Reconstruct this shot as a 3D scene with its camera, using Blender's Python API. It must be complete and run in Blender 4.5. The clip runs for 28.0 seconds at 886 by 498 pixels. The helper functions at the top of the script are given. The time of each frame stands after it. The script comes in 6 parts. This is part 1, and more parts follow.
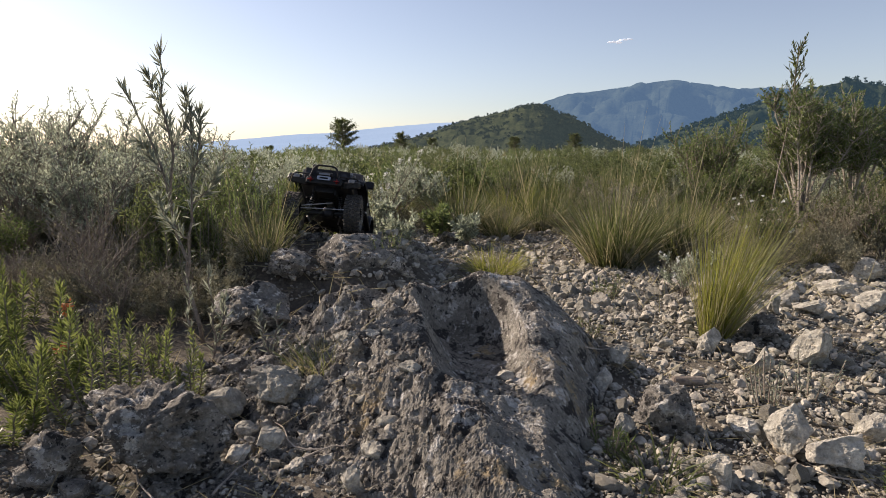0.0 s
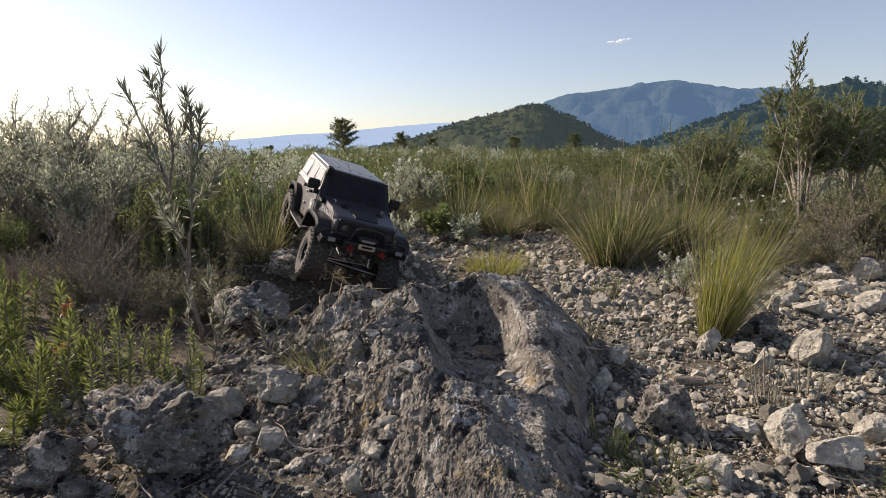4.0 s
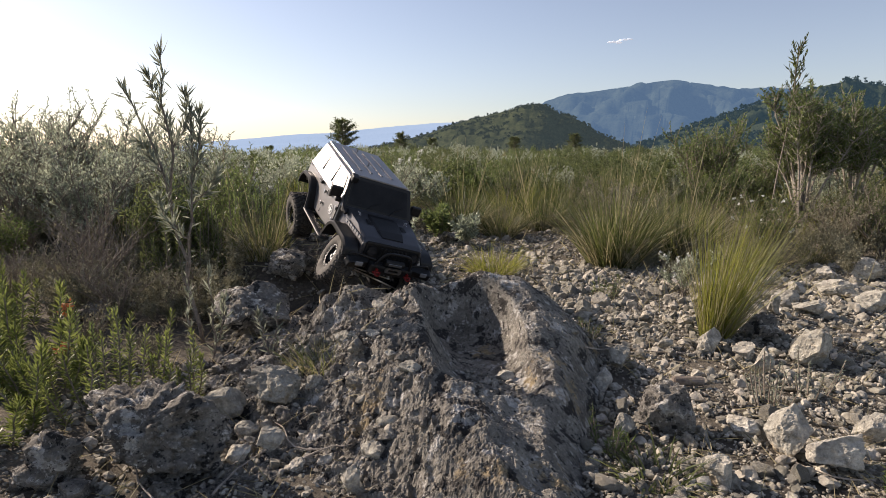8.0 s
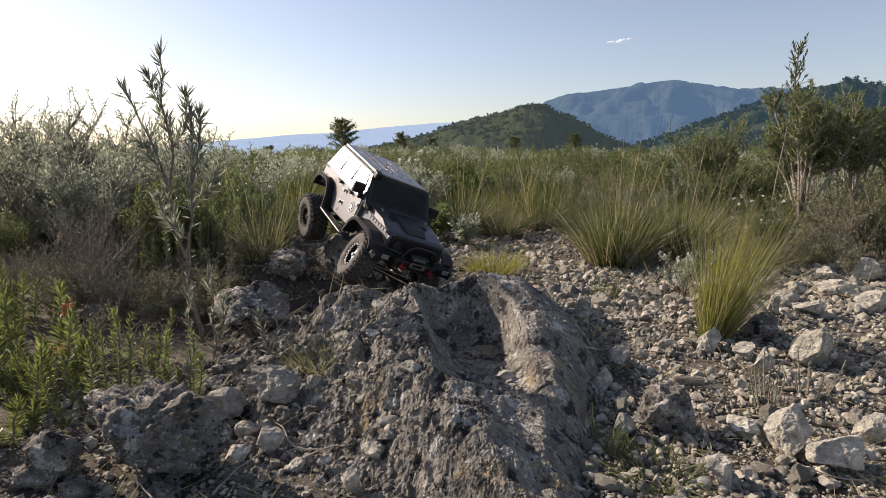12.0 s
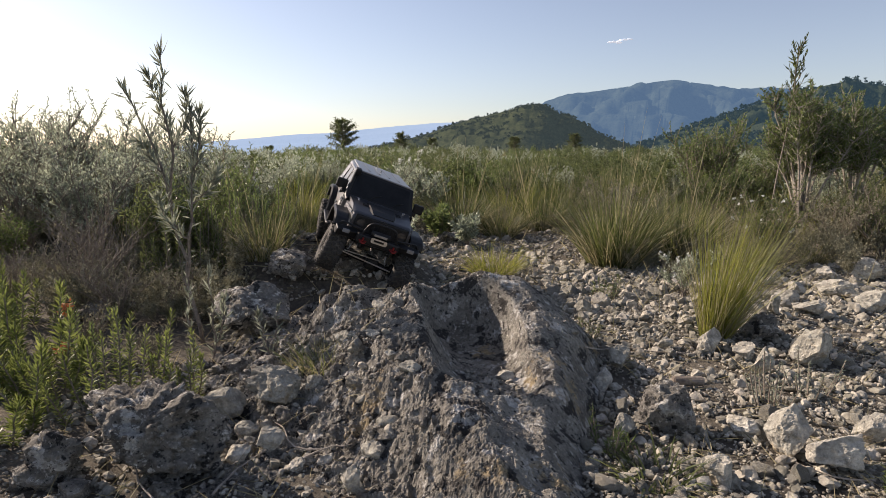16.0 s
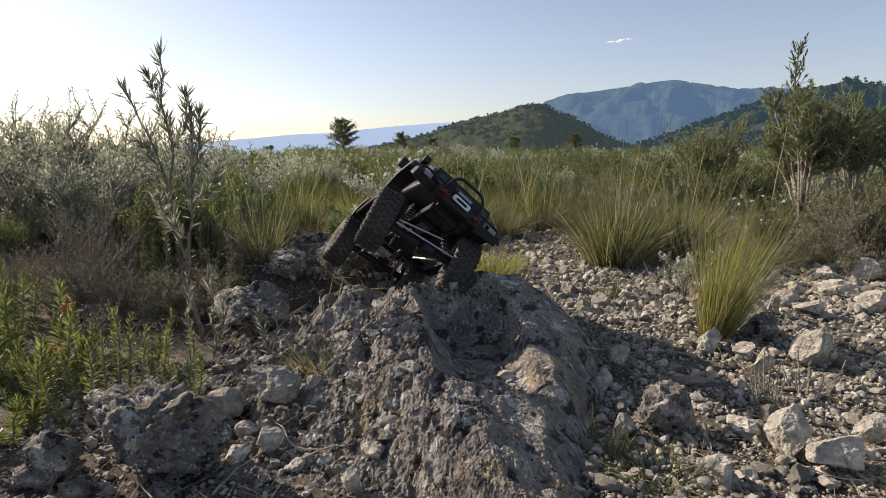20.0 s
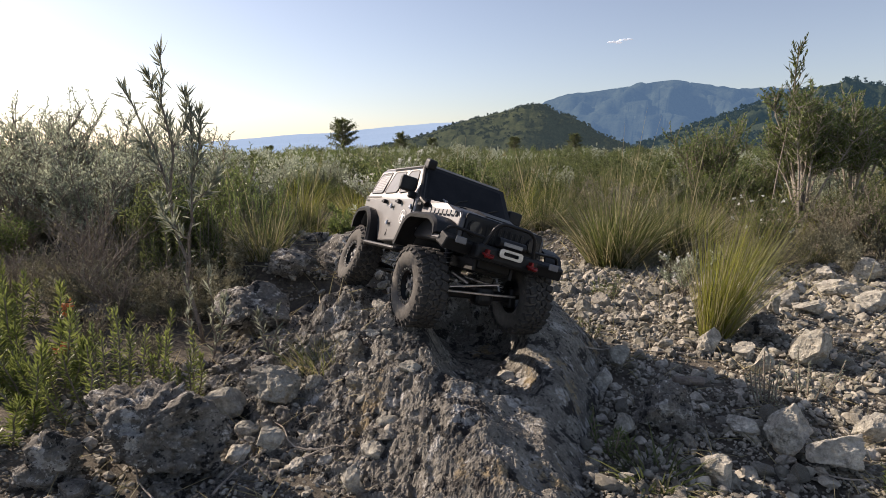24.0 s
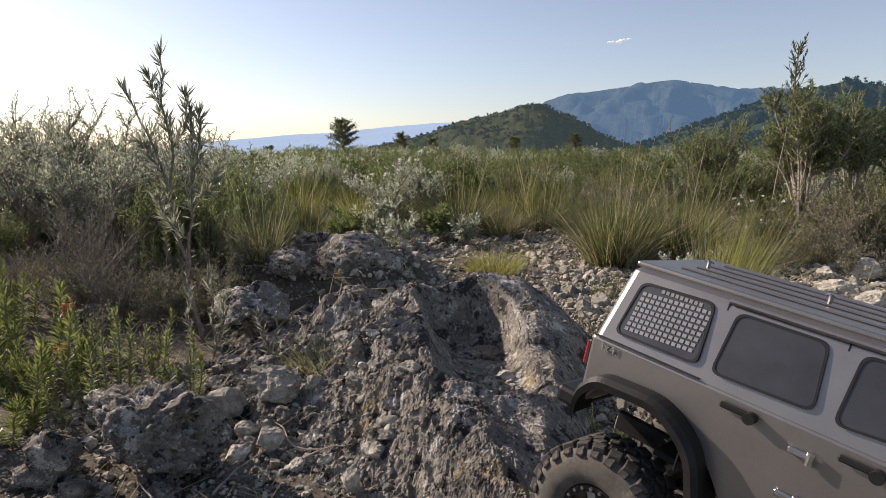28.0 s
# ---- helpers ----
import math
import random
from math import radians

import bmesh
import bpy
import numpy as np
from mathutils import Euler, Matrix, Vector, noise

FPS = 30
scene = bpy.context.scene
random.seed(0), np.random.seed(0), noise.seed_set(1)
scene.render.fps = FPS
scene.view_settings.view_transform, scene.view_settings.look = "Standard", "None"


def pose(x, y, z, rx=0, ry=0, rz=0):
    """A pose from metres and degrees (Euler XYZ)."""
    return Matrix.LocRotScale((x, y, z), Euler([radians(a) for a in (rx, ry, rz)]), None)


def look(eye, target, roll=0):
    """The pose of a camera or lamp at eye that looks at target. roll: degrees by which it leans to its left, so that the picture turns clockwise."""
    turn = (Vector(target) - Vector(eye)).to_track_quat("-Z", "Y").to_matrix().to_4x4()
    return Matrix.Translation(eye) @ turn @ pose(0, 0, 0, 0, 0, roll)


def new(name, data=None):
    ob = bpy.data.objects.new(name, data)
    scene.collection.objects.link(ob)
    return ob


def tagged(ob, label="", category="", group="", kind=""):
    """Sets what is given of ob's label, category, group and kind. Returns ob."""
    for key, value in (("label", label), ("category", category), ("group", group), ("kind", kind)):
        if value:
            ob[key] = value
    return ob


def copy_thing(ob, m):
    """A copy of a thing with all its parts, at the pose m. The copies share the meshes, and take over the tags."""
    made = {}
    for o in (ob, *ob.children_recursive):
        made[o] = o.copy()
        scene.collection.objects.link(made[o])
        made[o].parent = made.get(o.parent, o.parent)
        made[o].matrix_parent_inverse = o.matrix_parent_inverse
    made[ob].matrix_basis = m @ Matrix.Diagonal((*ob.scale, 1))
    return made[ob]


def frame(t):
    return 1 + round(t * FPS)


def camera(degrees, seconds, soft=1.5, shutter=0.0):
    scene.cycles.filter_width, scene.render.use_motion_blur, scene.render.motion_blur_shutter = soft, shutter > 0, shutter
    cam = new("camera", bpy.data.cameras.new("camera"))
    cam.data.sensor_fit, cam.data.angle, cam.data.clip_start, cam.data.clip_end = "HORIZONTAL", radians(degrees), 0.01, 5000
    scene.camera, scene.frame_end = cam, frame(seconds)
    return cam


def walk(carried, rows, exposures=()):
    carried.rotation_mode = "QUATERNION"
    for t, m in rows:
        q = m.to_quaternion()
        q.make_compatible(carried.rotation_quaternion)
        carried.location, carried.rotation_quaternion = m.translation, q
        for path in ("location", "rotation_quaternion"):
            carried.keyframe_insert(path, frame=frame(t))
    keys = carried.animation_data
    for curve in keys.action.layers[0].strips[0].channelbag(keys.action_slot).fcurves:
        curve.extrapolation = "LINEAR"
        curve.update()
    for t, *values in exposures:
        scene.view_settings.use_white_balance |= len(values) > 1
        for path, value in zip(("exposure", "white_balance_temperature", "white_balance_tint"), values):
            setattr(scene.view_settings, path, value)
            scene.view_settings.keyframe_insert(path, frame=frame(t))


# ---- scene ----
# camera: stands still on the ground, a hand's height over the gravel
cam = camera(76.19, 28.0, soft=0.6)
EYE = (0.0, 0.0, 0.40)
VIEW = look(EYE, (0.0, 1.0, 0.40 - 0.179))
walk(cam, [(0.0, VIEW), (28.0, VIEW)], exposures=[(0.0, 0.46, 6750, 18.5), (28.0, 0.46, 6750, 18.5)])

# ---- light: a low evening sun from the left and a hazy sky ----
SUN_AZ, SUN_EL = radians(-60), radians(30)
world = bpy.data.worlds.new("sky")
scene.world = world
world.use_nodes = True
wt = world.node_tree
sky = wt.nodes.new("ShaderNodeTexSky")
sky.sky_type = "NISHITA"
sky.sun_disc = False
sky.sun_elevation = SUN_EL
sky.sun_rotation = SUN_AZ
sky.altitude = 400
sky.air_density, sky.dust_density, sky.ozone_density = 1.0, 0.9, 1.8
haze = wt.nodes.new("ShaderNodeHueSaturation")
haze.inputs["Saturation"].default_value = 0.80
wt.links.new(sky.outputs[0], haze.inputs["Color"])
wt.links.new(haze.outputs[0], wt.nodes["Background"].inputs[0])
wt.nodes["Background"].inputs[1].default_value = 0.101
sun = new("sun", bpy.data.lights.new("sun", "SUN"))
sun.data.energy, sun.data.angle, sun.data.color = 5.0, radians(0.6), (1.0, 0.89, 0.73)
sun_dir = Vector((math.sin(SUN_AZ) * math.cos(SUN_EL), math.cos(SUN_AZ) * math.cos(SUN_EL), math.sin(SUN_EL)))
sun.matrix_world = look(sun_dir * 50, (0, 0, 0))


# ---- tools ----
def lattice(ix, iy, iz, seed):
    h = (ix * 374761393 + iy * 668265263 + iz * 2147483647 + seed * 1274126177) & 0xFFFFFFFF
    h = ((h ^ (h >> 13)) * 1274126177) & 0xFFFFFFFF
    return ((h ^ (h >> 16)) & 0xFFFF) / 32767.5 - 1.0


def vnoise(p, seed=0):
    """Smooth noise in -1..1 at the points p (n, 3)."""
    i = np.floor(p).astype(np.int64)
    f = p - i
    f = f * f * (3 - 2 * f)
    out = 0
    for a in (0, 1):
        for b in (0, 1):
            for c in (0, 1):
                w = np.where(a, f[:, 0], 1 - f[:, 0]) * np.where(b, f[:, 1], 1 - f[:, 1]) * np.where(c, f[:, 2], 1 - f[:, 2])
                out = out + w * lattice(i[:, 0] + a, i[:, 1] + b, i[:, 2] + c, seed)
    return out


def fbm(p, octaves=4, seed=0, gain=0.5, ridged=False):
    out, amp, q = 0, 1.0, np.asarray(p, float)
    for k in range(octaves):
        n = vnoise(q, seed + k)
        out = out + amp * ((1 - 2 * np.abs(n)) if ridged else n)
        amp *= gain
        q = q * 2.03 + 7.1
    return out


def xyz(x, y, z=0.0):
    return np.stack([x, y, np.zeros_like(x) + z], -1)


def mesh_np(name, verts, faces, material, smooth=False):
    """A mesh from arrays; faces (n, 3) or (n, 4)."""
    verts, faces = np.asarray(verts, np.float32), np.asarray(faces, np.int32)
    me = bpy.data.meshes.new(name)
    k = faces.shape[1]
    me.vertices.add(len(verts))
    me.vertices.foreach_set("co", verts.ravel())
    me.loops.add(faces.size)
    me.loops.foreach_set("vertex_index", faces.ravel())
    me.polygons.add(len(faces))
    me.polygons.foreach_set("loop_start", np.arange(0, faces.size, k, dtype=np.int32))
    me.polygons.foreach_set("loop_total", np.full(len(faces), k, np.int32))
    me.polygons.foreach_set("use_smooth", np.full(len(faces), smooth))
    me.update(calc_edges=True)
    me.validate()
    if material:
        me.materials.append(material)
    return me


def part(name, data, material=None, parent=None, label="", m=None, smooth=False):
    """Links a bmesh or a mesh as one object under a thing or part."""
    if isinstance(data, bmesh.types.BMesh):
        me = bpy.data.meshes.new(name)
        bmesh.ops.recalc_face_normals(data, faces=data.faces)
        data.to_mesh(me)
        data.free()
        if smooth:
            for poly in me.polygons:
                poly.use_smooth = True
        data = me
    if material and not data.materials:
        data.materials.append(material)
    ob = new(name, data)
    if parent:
        ob.parent = parent
    if m is not None:
        ob.matrix_basis = m
    return tagged(ob, label) if label else ob


def bm_box(sx, sy, sz, at=(0, 0, 0), bevel=0.0, seg=2, bm=None, turn=None):
    bm = bm or bmesh.new()
    m = Matrix.Translation(at) @ (turn or Matrix()) @ Matrix.Diagonal((sx, sy, sz, 1))
    geo = bmesh.ops.create_cube(bm, size=1, matrix=m)
    if bevel:
        edges = list({e for v in geo["verts"] for e in v.link_edges})
        bmesh.ops.bevel(bm, geom=edges, offset=bevel, segments=seg, affect="EDGES", profile=0.5)
    return bm


def bm_rod(a, b, r, bm=None, seg=10, r2=None):
    bm = bm or bmesh.new()
    a, b = Vector(a), Vector(b)
    turn = (b - a).to_track_quat("Z", "Y").to_matrix().to_4x4()
    bmesh.ops.create_cone(bm, cap_ends=True, segments=seg, radius1=r, radius2=r if r2 is None else r2, depth=(b - a).length,
                          matrix=Matrix.Translation((a + b) / 2) @ turn)
    return bm


def bm_pipe(points, r, bm=None, seg=8):
    """A bent pipe through points."""
    bm = bm or bmesh.new()
    pts = [Vector(p) for p in points]
    rings = []
    for i, p in enumerate(pts):
        d = (pts[min(i + 1, len(pts) - 1)] - pts[max(i - 1, 0)]).normalized()
        q = d.to_track_quat("Z", "Y")
        rings.append([bm.verts.new(p + q @ Vector((r * math.cos(k * math.tau / seg), r * math.sin(k * math.tau / seg), 0))) for k in range(seg)])
    for one, two in zip(rings, rings[1:]):
        best = min(range(seg), key=lambda s: sum((one[k].co - two[(k + s) % seg].co).length for k in range(seg)))
        for k in range(seg):
            bm.faces.new((one[k], one[(k + 1) % seg], two[(k + 1 + best) % seg], two[(k + best) % seg]))
    bm.faces.new(rings[0][::-1])
    bm.faces.new(rings[-1])
    return bm


def rounded(points, radius, steps=4):
    """A polyline with its inner corners rounded."""
    pts = [Vector(p) for p in points]
    out = [pts[0]]
    for a, b, c in zip(pts, pts[1:], pts[2:]):
        u, w = (a - b), (c - b)
        r = min(radius, u.length * 0.45, w.length * 0.45)
        p, q = b + u.normalized() * r, b + w.normalized() * r
        for k in range(steps + 1):
            t = k / steps
            out.append(p * (1 - t) ** 2 + b * 2 * t * (1 - t) + q * t * t)
    return out + [pts[-1]]


def bm_prism(points, y0, y1, bevel=0.0, seg=2, bm=None, squeeze=None):
    """A side outline (x, z), drawn out from y0 to y1. squeeze(x, y, z) may move each corner."""
    bm = bm or bmesh.new()
    rows = []
    for y in (y0, y1):
        rows.append([bm.verts.new(squeeze(x, y, z) if squeeze else (x, y, z)) for x, z in points])
    n = len(points)
    faces = [bm.faces.new(rows[0]), bm.faces.new(rows[1][::-1])]
    for k in range(n):
        faces.append(bm.faces.new((rows[0][k], rows[1][k], rows[1][(k + 1) % n], rows[0][(k + 1) % n])))
    if bevel:
        bmesh.ops.bevel(bm, geom=list({e for f in faces for e in f.edges}), offset=bevel, segments=seg, affect="EDGES", profile=0.5)
    return bm


# ---- materials ----
def material(name, dark, light, scale=20.0, rough=0.8, bump=0.3, bump_scale=None, metal=0.0, spots=None, spot_scale=8.0, spot_at=0.6,
             random_by=0.0, island=False, leaf=0.0, spec=0.5, distance=0.004, coat=0.0, crisp=0.1):
    """Two-tone noise at two scales with relief; spots: stains of a third colour; leaf: share of light let through."""
    m = bpy.data.materials.new(name)
    m.use_nodes = True
    nt = m.node_tree
    p = nt.nodes["Principled BSDF"]
    add, link = nt.nodes.new, nt.links.new
    co = add("ShaderNodeTexCoord")
    big = add("ShaderNodeTexNoise")
    big.inputs["Scale"].default_value, big.inputs["Detail"].default_value, big.inputs["Roughness"].default_value = scale, 8, 0.65
    link(co.outputs["Object"], big.inputs["Vector"])
    ramp = add("ShaderNodeValToRGB")
    ramp.color_ramp.elements[0].position, ramp.color_ramp.elements[1].position = 0.32, 0.68
    ramp.color_ramp.elements[0].color, ramp.color_ramp.elements[1].color = (*dark, 1), (*light, 1)
    link(big.outputs["Fac"], ramp.inputs["Fac"])
    colour = ramp.outputs["Color"]
    if spots:
        for k, (c, at, sc) in enumerate(spots if isinstance(spots, list) else [(spots, spot_at, spot_scale)]):
            sn = add("ShaderNodeTexNoise")
            sn.inputs["Scale"].default_value, sn.inputs["Detail"].default_value, sn.inputs["Roughness"].default_value = sc, 6, 0.7
            sh = add("ShaderNodeVectorMath")
            sh.operation = "ADD"
            sh.inputs[1].default_value = (3.7 * (k + 1), 1.9, 5.3 * (k + 1))
            link(co.outputs["Object"], sh.inputs[0])
            link(sh.outputs[0], sn.inputs["Vector"])
            sr = add("ShaderNodeMapRange")
            sr.inputs[1].default_value, sr.inputs[2].default_value = at, at + crisp
            link(sn.outputs["Fac"], sr.inputs[0])
            mx = add("ShaderNodeMix")
            mx.data_type = "RGBA"
            link(sr.outputs[0], mx.inputs[0])
            link(colour, mx.inputs[6])
            mx.inputs[7].default_value = (*c, 1)
            colour = mx.outputs[2]
    if bump:
        grain = add("ShaderNodeTexNoise")
        grain.inputs["Scale"].default_value, grain.inputs["Detail"].default_value, grain.inputs["Roughness"].default_value = (bump_scale or scale * 4) * 0.8, 4, 0.75
        link(co.outputs["Object"], grain.inputs["Vector"])
        gm = add("ShaderNodeMapRange")
        gm.inputs[1].default_value, gm.inputs[2].default_value = 0.3, 0.7
        gm.inputs[3].default_value, gm.inputs[4].default_value = 1 - 0.45 * min(1, bump), 1 + 0.45 * min(1, bump)
        link(grain.outputs["Fac"], gm.inputs[0])
        gv = add("ShaderNodeHueSaturation")
        link(gm.outputs[0], gv.inputs["Value"])
        link(colour, gv.inputs["Color"])
        colour = gv.outputs["Color"]
    if random_by:
        if island:
            src = add("ShaderNodeNewGeometry").outputs["Random Per Island"]
        else:
            src = add("ShaderNodeObjectInfo").outputs["Random"]
        mr = add("ShaderNodeMapRange")
        mr.inputs[3].default_value, mr.inputs[4].default_value = 1 - random_by, 1 + random_by
        link(src, mr.inputs[0])
        hs = add("ShaderNodeHueSaturation")
        link(mr.outputs[0], hs.inputs["Value"])
        mh = add("ShaderNodeMapRange")
        mh.inputs[3].default_value, mh.inputs[4].default_value = 0.5 + 0.03 * random_by, 0.5 - 0.03 * random_by
        link(src, mh.inputs[0])
        link(mh.outputs[0], hs.inputs["Hue"])
        link(colour, hs.inputs["Color"])
        colour = hs.outputs["Color"]
    link(colour, p.inputs["Base Color"])
    p.inputs["Roughness"].default_value, p.inputs["Metallic"].default_value = rough, metal
    p.inputs["Specular IOR Level"].default_value = spec
    p.inputs["Coat Weight"].default_value = coat
    if bump:
        fine = add("ShaderNodeTexNoise")
        fine.inputs["Scale"].default_value, fine.inputs["Detail"].default_value, fine.inputs["Roughness"].default_value = bump_scale or scale * 4, 10, 0.7
        link(co.outputs["Object"], fine.inputs["Vector"])
        b = add("ShaderNodeBump")
        b.inputs["Strength"].default_value, b.inputs["Distance"].default_value = bump, distance
        link(fine.outputs["Fac"], b.inputs["Height"])
        link(b.outputs[0], p.inputs["Normal"])
    if leaf:
        tr = add("ShaderNodeBsdfTranslucent")
        link(colour, tr.inputs["Color"])
        mix = add("ShaderNodeMixShader")
        mix.inputs[0].default_value = leaf
        link(p.outputs[0], mix.inputs[1])
        link(tr.outputs[0], mix.inputs[2])
        link(mix.outputs[0], nt.nodes["Material Output"].inputs["Surface"])
    return m


LIMESTONE = material("limestone", (0.12, 0.111, 0.096), (0.38, 0.353, 0.305), 22, 0.92, 1.0, 150, distance=0.014, crisp=0.035,
                     spots=[((0.62, 0.60, 0.55), 0.555, 34), ((0.028, 0.027, 0.026), 0.565, 42), ((0.33, 0.26, 0.15), 0.62, 7), ((0.60, 0.58, 0.53), 0.60, 130), ((0.022, 0.021, 0.020), 0.60, 160)])
OUTCROP = material("outcrop_stone", (0.17, 0.157, 0.134), (0.44, 0.410, 0.350), 18, 0.95, 1.0, 170, distance=0.014, crisp=0.04,
                   spots=[((0.62, 0.60, 0.56), 0.56, 30), ((0.055, 0.050, 0.045), 0.535, 26), ((0.42, 0.33, 0.20), 0.60, 6), ((0.62, 0.60, 0.55), 0.61, 120), ((0.030, 0.028, 0.026), 0.585, 120)])
PALE_STONE = material("pale_stone", (0.26, 0.243, 0.202), (0.55, 0.523, 0.445), 16, 0.9, 1.0, 120, random_by=0.30, distance=0.006,
                      spots=[((0.13, 0.12, 0.10), 0.58, 30), ((0.40, 0.29, 0.15), 0.57, 9)])
GRAVEL = material("gravel", (0.14, 0.128, 0.104), (0.46, 0.430, 0.355), 40, 0.95, 0.5, 300, random_by=0.45, island=True)
EARTH = material("earth", (0.062, 0.053, 0.042), (0.165, 0.142, 0.108), 6, 1.0, 1.0, 130, distance=0.008,
                 spots=[((0.06, 0.05, 0.035), 0.58, 2.5), ((0.28, 0.24, 0.175), 0.60, 14)])
BARK = material("bark", (0.12, 0.095, 0.078), (0.32, 0.27, 0.22), 60, 0.95, 0.6, 200)
DEADWOOD = material("dead_wood", (0.20, 0.17, 0.14), (0.42, 0.37, 0.31), 60, 0.9, 0.5, 200)
STRAW = material("straw", (0.25, 0.220, 0.115), (0.45, 0.40, 0.23), 25, 0.75, 0, random_by=0.3, island=True, leaf=0.35)
GRASS = material("grass", (0.075, 0.095, 0.030), (0.175, 0.198, 0.066), 18, 0.45, 0, random_by=0.35, island=True, leaf=0.48)
GRASS_LIME = material("lime_grass", (0.196, 0.218, 0.034), (0.345, 0.345, 0.081), 18, 0.55, 0, random_by=0.3, island=True, leaf=0.42)
LEAF = material("leaf", (0.070, 0.092, 0.034), (0.165, 0.190, 0.072), 20, 0.4, 0, random_by=0.4, island=True, leaf=0.5)
LEAF_LIGHT = material("light_leaf", (0.100, 0.138, 0.044), (0.215, 0.265, 0.095), 20, 0.4, 0, random_by=0.35, island=True, leaf=0.5)
LEAF_GREY = material("grey_leaf", (0.25, 0.280, 0.195), (0.48, 0.52, 0.39), 20, 0.36, 0, random_by=0.4, island=True, leaf=0.5)
LEAF_DRY = material("dry_leaf", (0.150, 0.145, 0.095), (0.30, 0.285, 0.190), 20, 0.8, 0, random_by=0.4, island=True, leaf=0.25)
LEAF_OLIVE = material("olive_leaf", (0.18, 0.195, 0.145), (0.36, 0.38, 0.285), 20, 0.4, 0, random_by=0.45, island=True, leaf=0.4)
LEAF_NEEDLE = material("needle_leaf", (0.105, 0.136, 0.036), (0.235, 0.270, 0.080), 20, 0.4, 0, random_by=0.35, island=True, leaf=0.5)
PETAL = material("petal", (0.62, 0.62, 0.58), (0.80, 0.80, 0.76), 20, 0.6, 0, leaf=0.3)
RUST_PETAL = material("rust_petal", (0.28, 0.09, 0.03), (0.42, 0.16, 0.06), 30, 0.8, 0, leaf=0.2)

# ---- the ground: one sheet from the camera's feet to the horizon ----
def ground_z(x, y):
    x, y = np.asarray(x, float), np.asarray(y, float)
    r = np.hypot(x, y)
    z = 0.012 * fbm(xyz(x * 2.2, y * 2.2), 3, 11) + 0.02 * np.clip((-x - 0.3) / 0.5, 0, 1)
    z = z + 0.05 * fbm(xyz(x * 0.35, y * 0.35), 2, 12) * np.clip((r - 1.5) / 4, 0, 1)
    z = z + 0.006 * fbm(xyz(x * 14, y * 14), 3, 13) * np.clip(4 - r, 0, 1)
    mound = np.clip(1.35 - np.hypot(np.maximum(np.abs(x + 0.34) - 0.14, 0) / 0.12, np.maximum(np.abs(y - 1.68) - 0.15, 0) / 0.13), 0, 1)
    z = z + 0.095 * mound * mound * (3 - 2 * mound) * (1 + 0.3 * fbm(xyz(x * 12, y * 12), 3, 15))
    z = z - 0.06 * np.clip((y - 1.95) / 0.2, 0, 1) * np.exp(-((x + 0.38) / 0.3) ** 2) * np.clip((2.7 - y) / 0.5, 0, 1)
    fall = np.clip((r - 32) / 300, 0, 1)
    return z - 45 * fall * fall * (3 - 2 * fall) - 0.4 * np.clip((r - 14) / 18, 0, 1) * np.clip((-x - 2) / 8, 0, 1)


def build_ground():
    n = 460
    u = np.linspace(-1, 1, n)
    sx = np.sinh(8.6 * u) / np.sinh(8.6) * 4200
    gx, gy = np.meshgrid(sx, sx + 0.9, indexing="ij")
    x, y = gx.ravel(), gy.ravel()
    v = xyz(x, y, ground_z(x, y))
    i = np.arange(n * n).reshape(n, n)
    f = np.stack([i[:-1, :-1], i[1:, :-1], i[1:, 1:], i[:-1, 1:]], -1).reshape(-1, 4)
    tagged(part("ground", mesh_np("ground", v, f, EARTH, True)), "stony dry earth of a scrubby hilltop reaching the horizon", "ground", kind="structure")


build_ground()

# ---- the rock outcrop: a hollowed limestone hump over which the car drives ----
# cross-sections from the front to the back: the left rim, the right ridge and the feet of both flanks
SECTION_Y = (0.30, 0.50, 0.55, 0.60, 0.65, 0.70, 0.75, 0.83, 0.93, 1.02, 1.10, 1.16)
RIM_X = (0.060, 0.075, 0.060, 0.040, 0.020, 0.0, -0.022, -0.050, -0.052, -0.050, -0.060, -0.070)
RIM_Z = (0.040, 0.052, 0.063, 0.074, 0.083, 0.090, 0.101, 0.119, 0.133, 0.138, 0.126, 0.110)
RIDGE_X = (0.100, 0.110, 0.112, 0.118, 0.128, 0.140, 0.150, 0.165, 0.160, 0.163, 0.165, 0.150)
RIDGE_Z = (0.030, 0.040, 0.040, 0.042, 0.050, 0.053, 0.056, 0.070, 0.094, 0.118, 0.138, 0.140)
FOOT_X = (0.145, 0.160, 0.168, 0.178, 0.190, 0.203, 0.218, 0.247, 0.280, 0.305, 0.320, 0.325)
SKIRT_X = (-0.12, -0.14, -0.16, -0.19, -0.22, -0.26, -0.30, -0.37, -0.42, -0.45, -0.46, -0.46)


def ease(t):
    t = np.clip(t, 0, 1)
    return t * t * (3 - 2 * t)


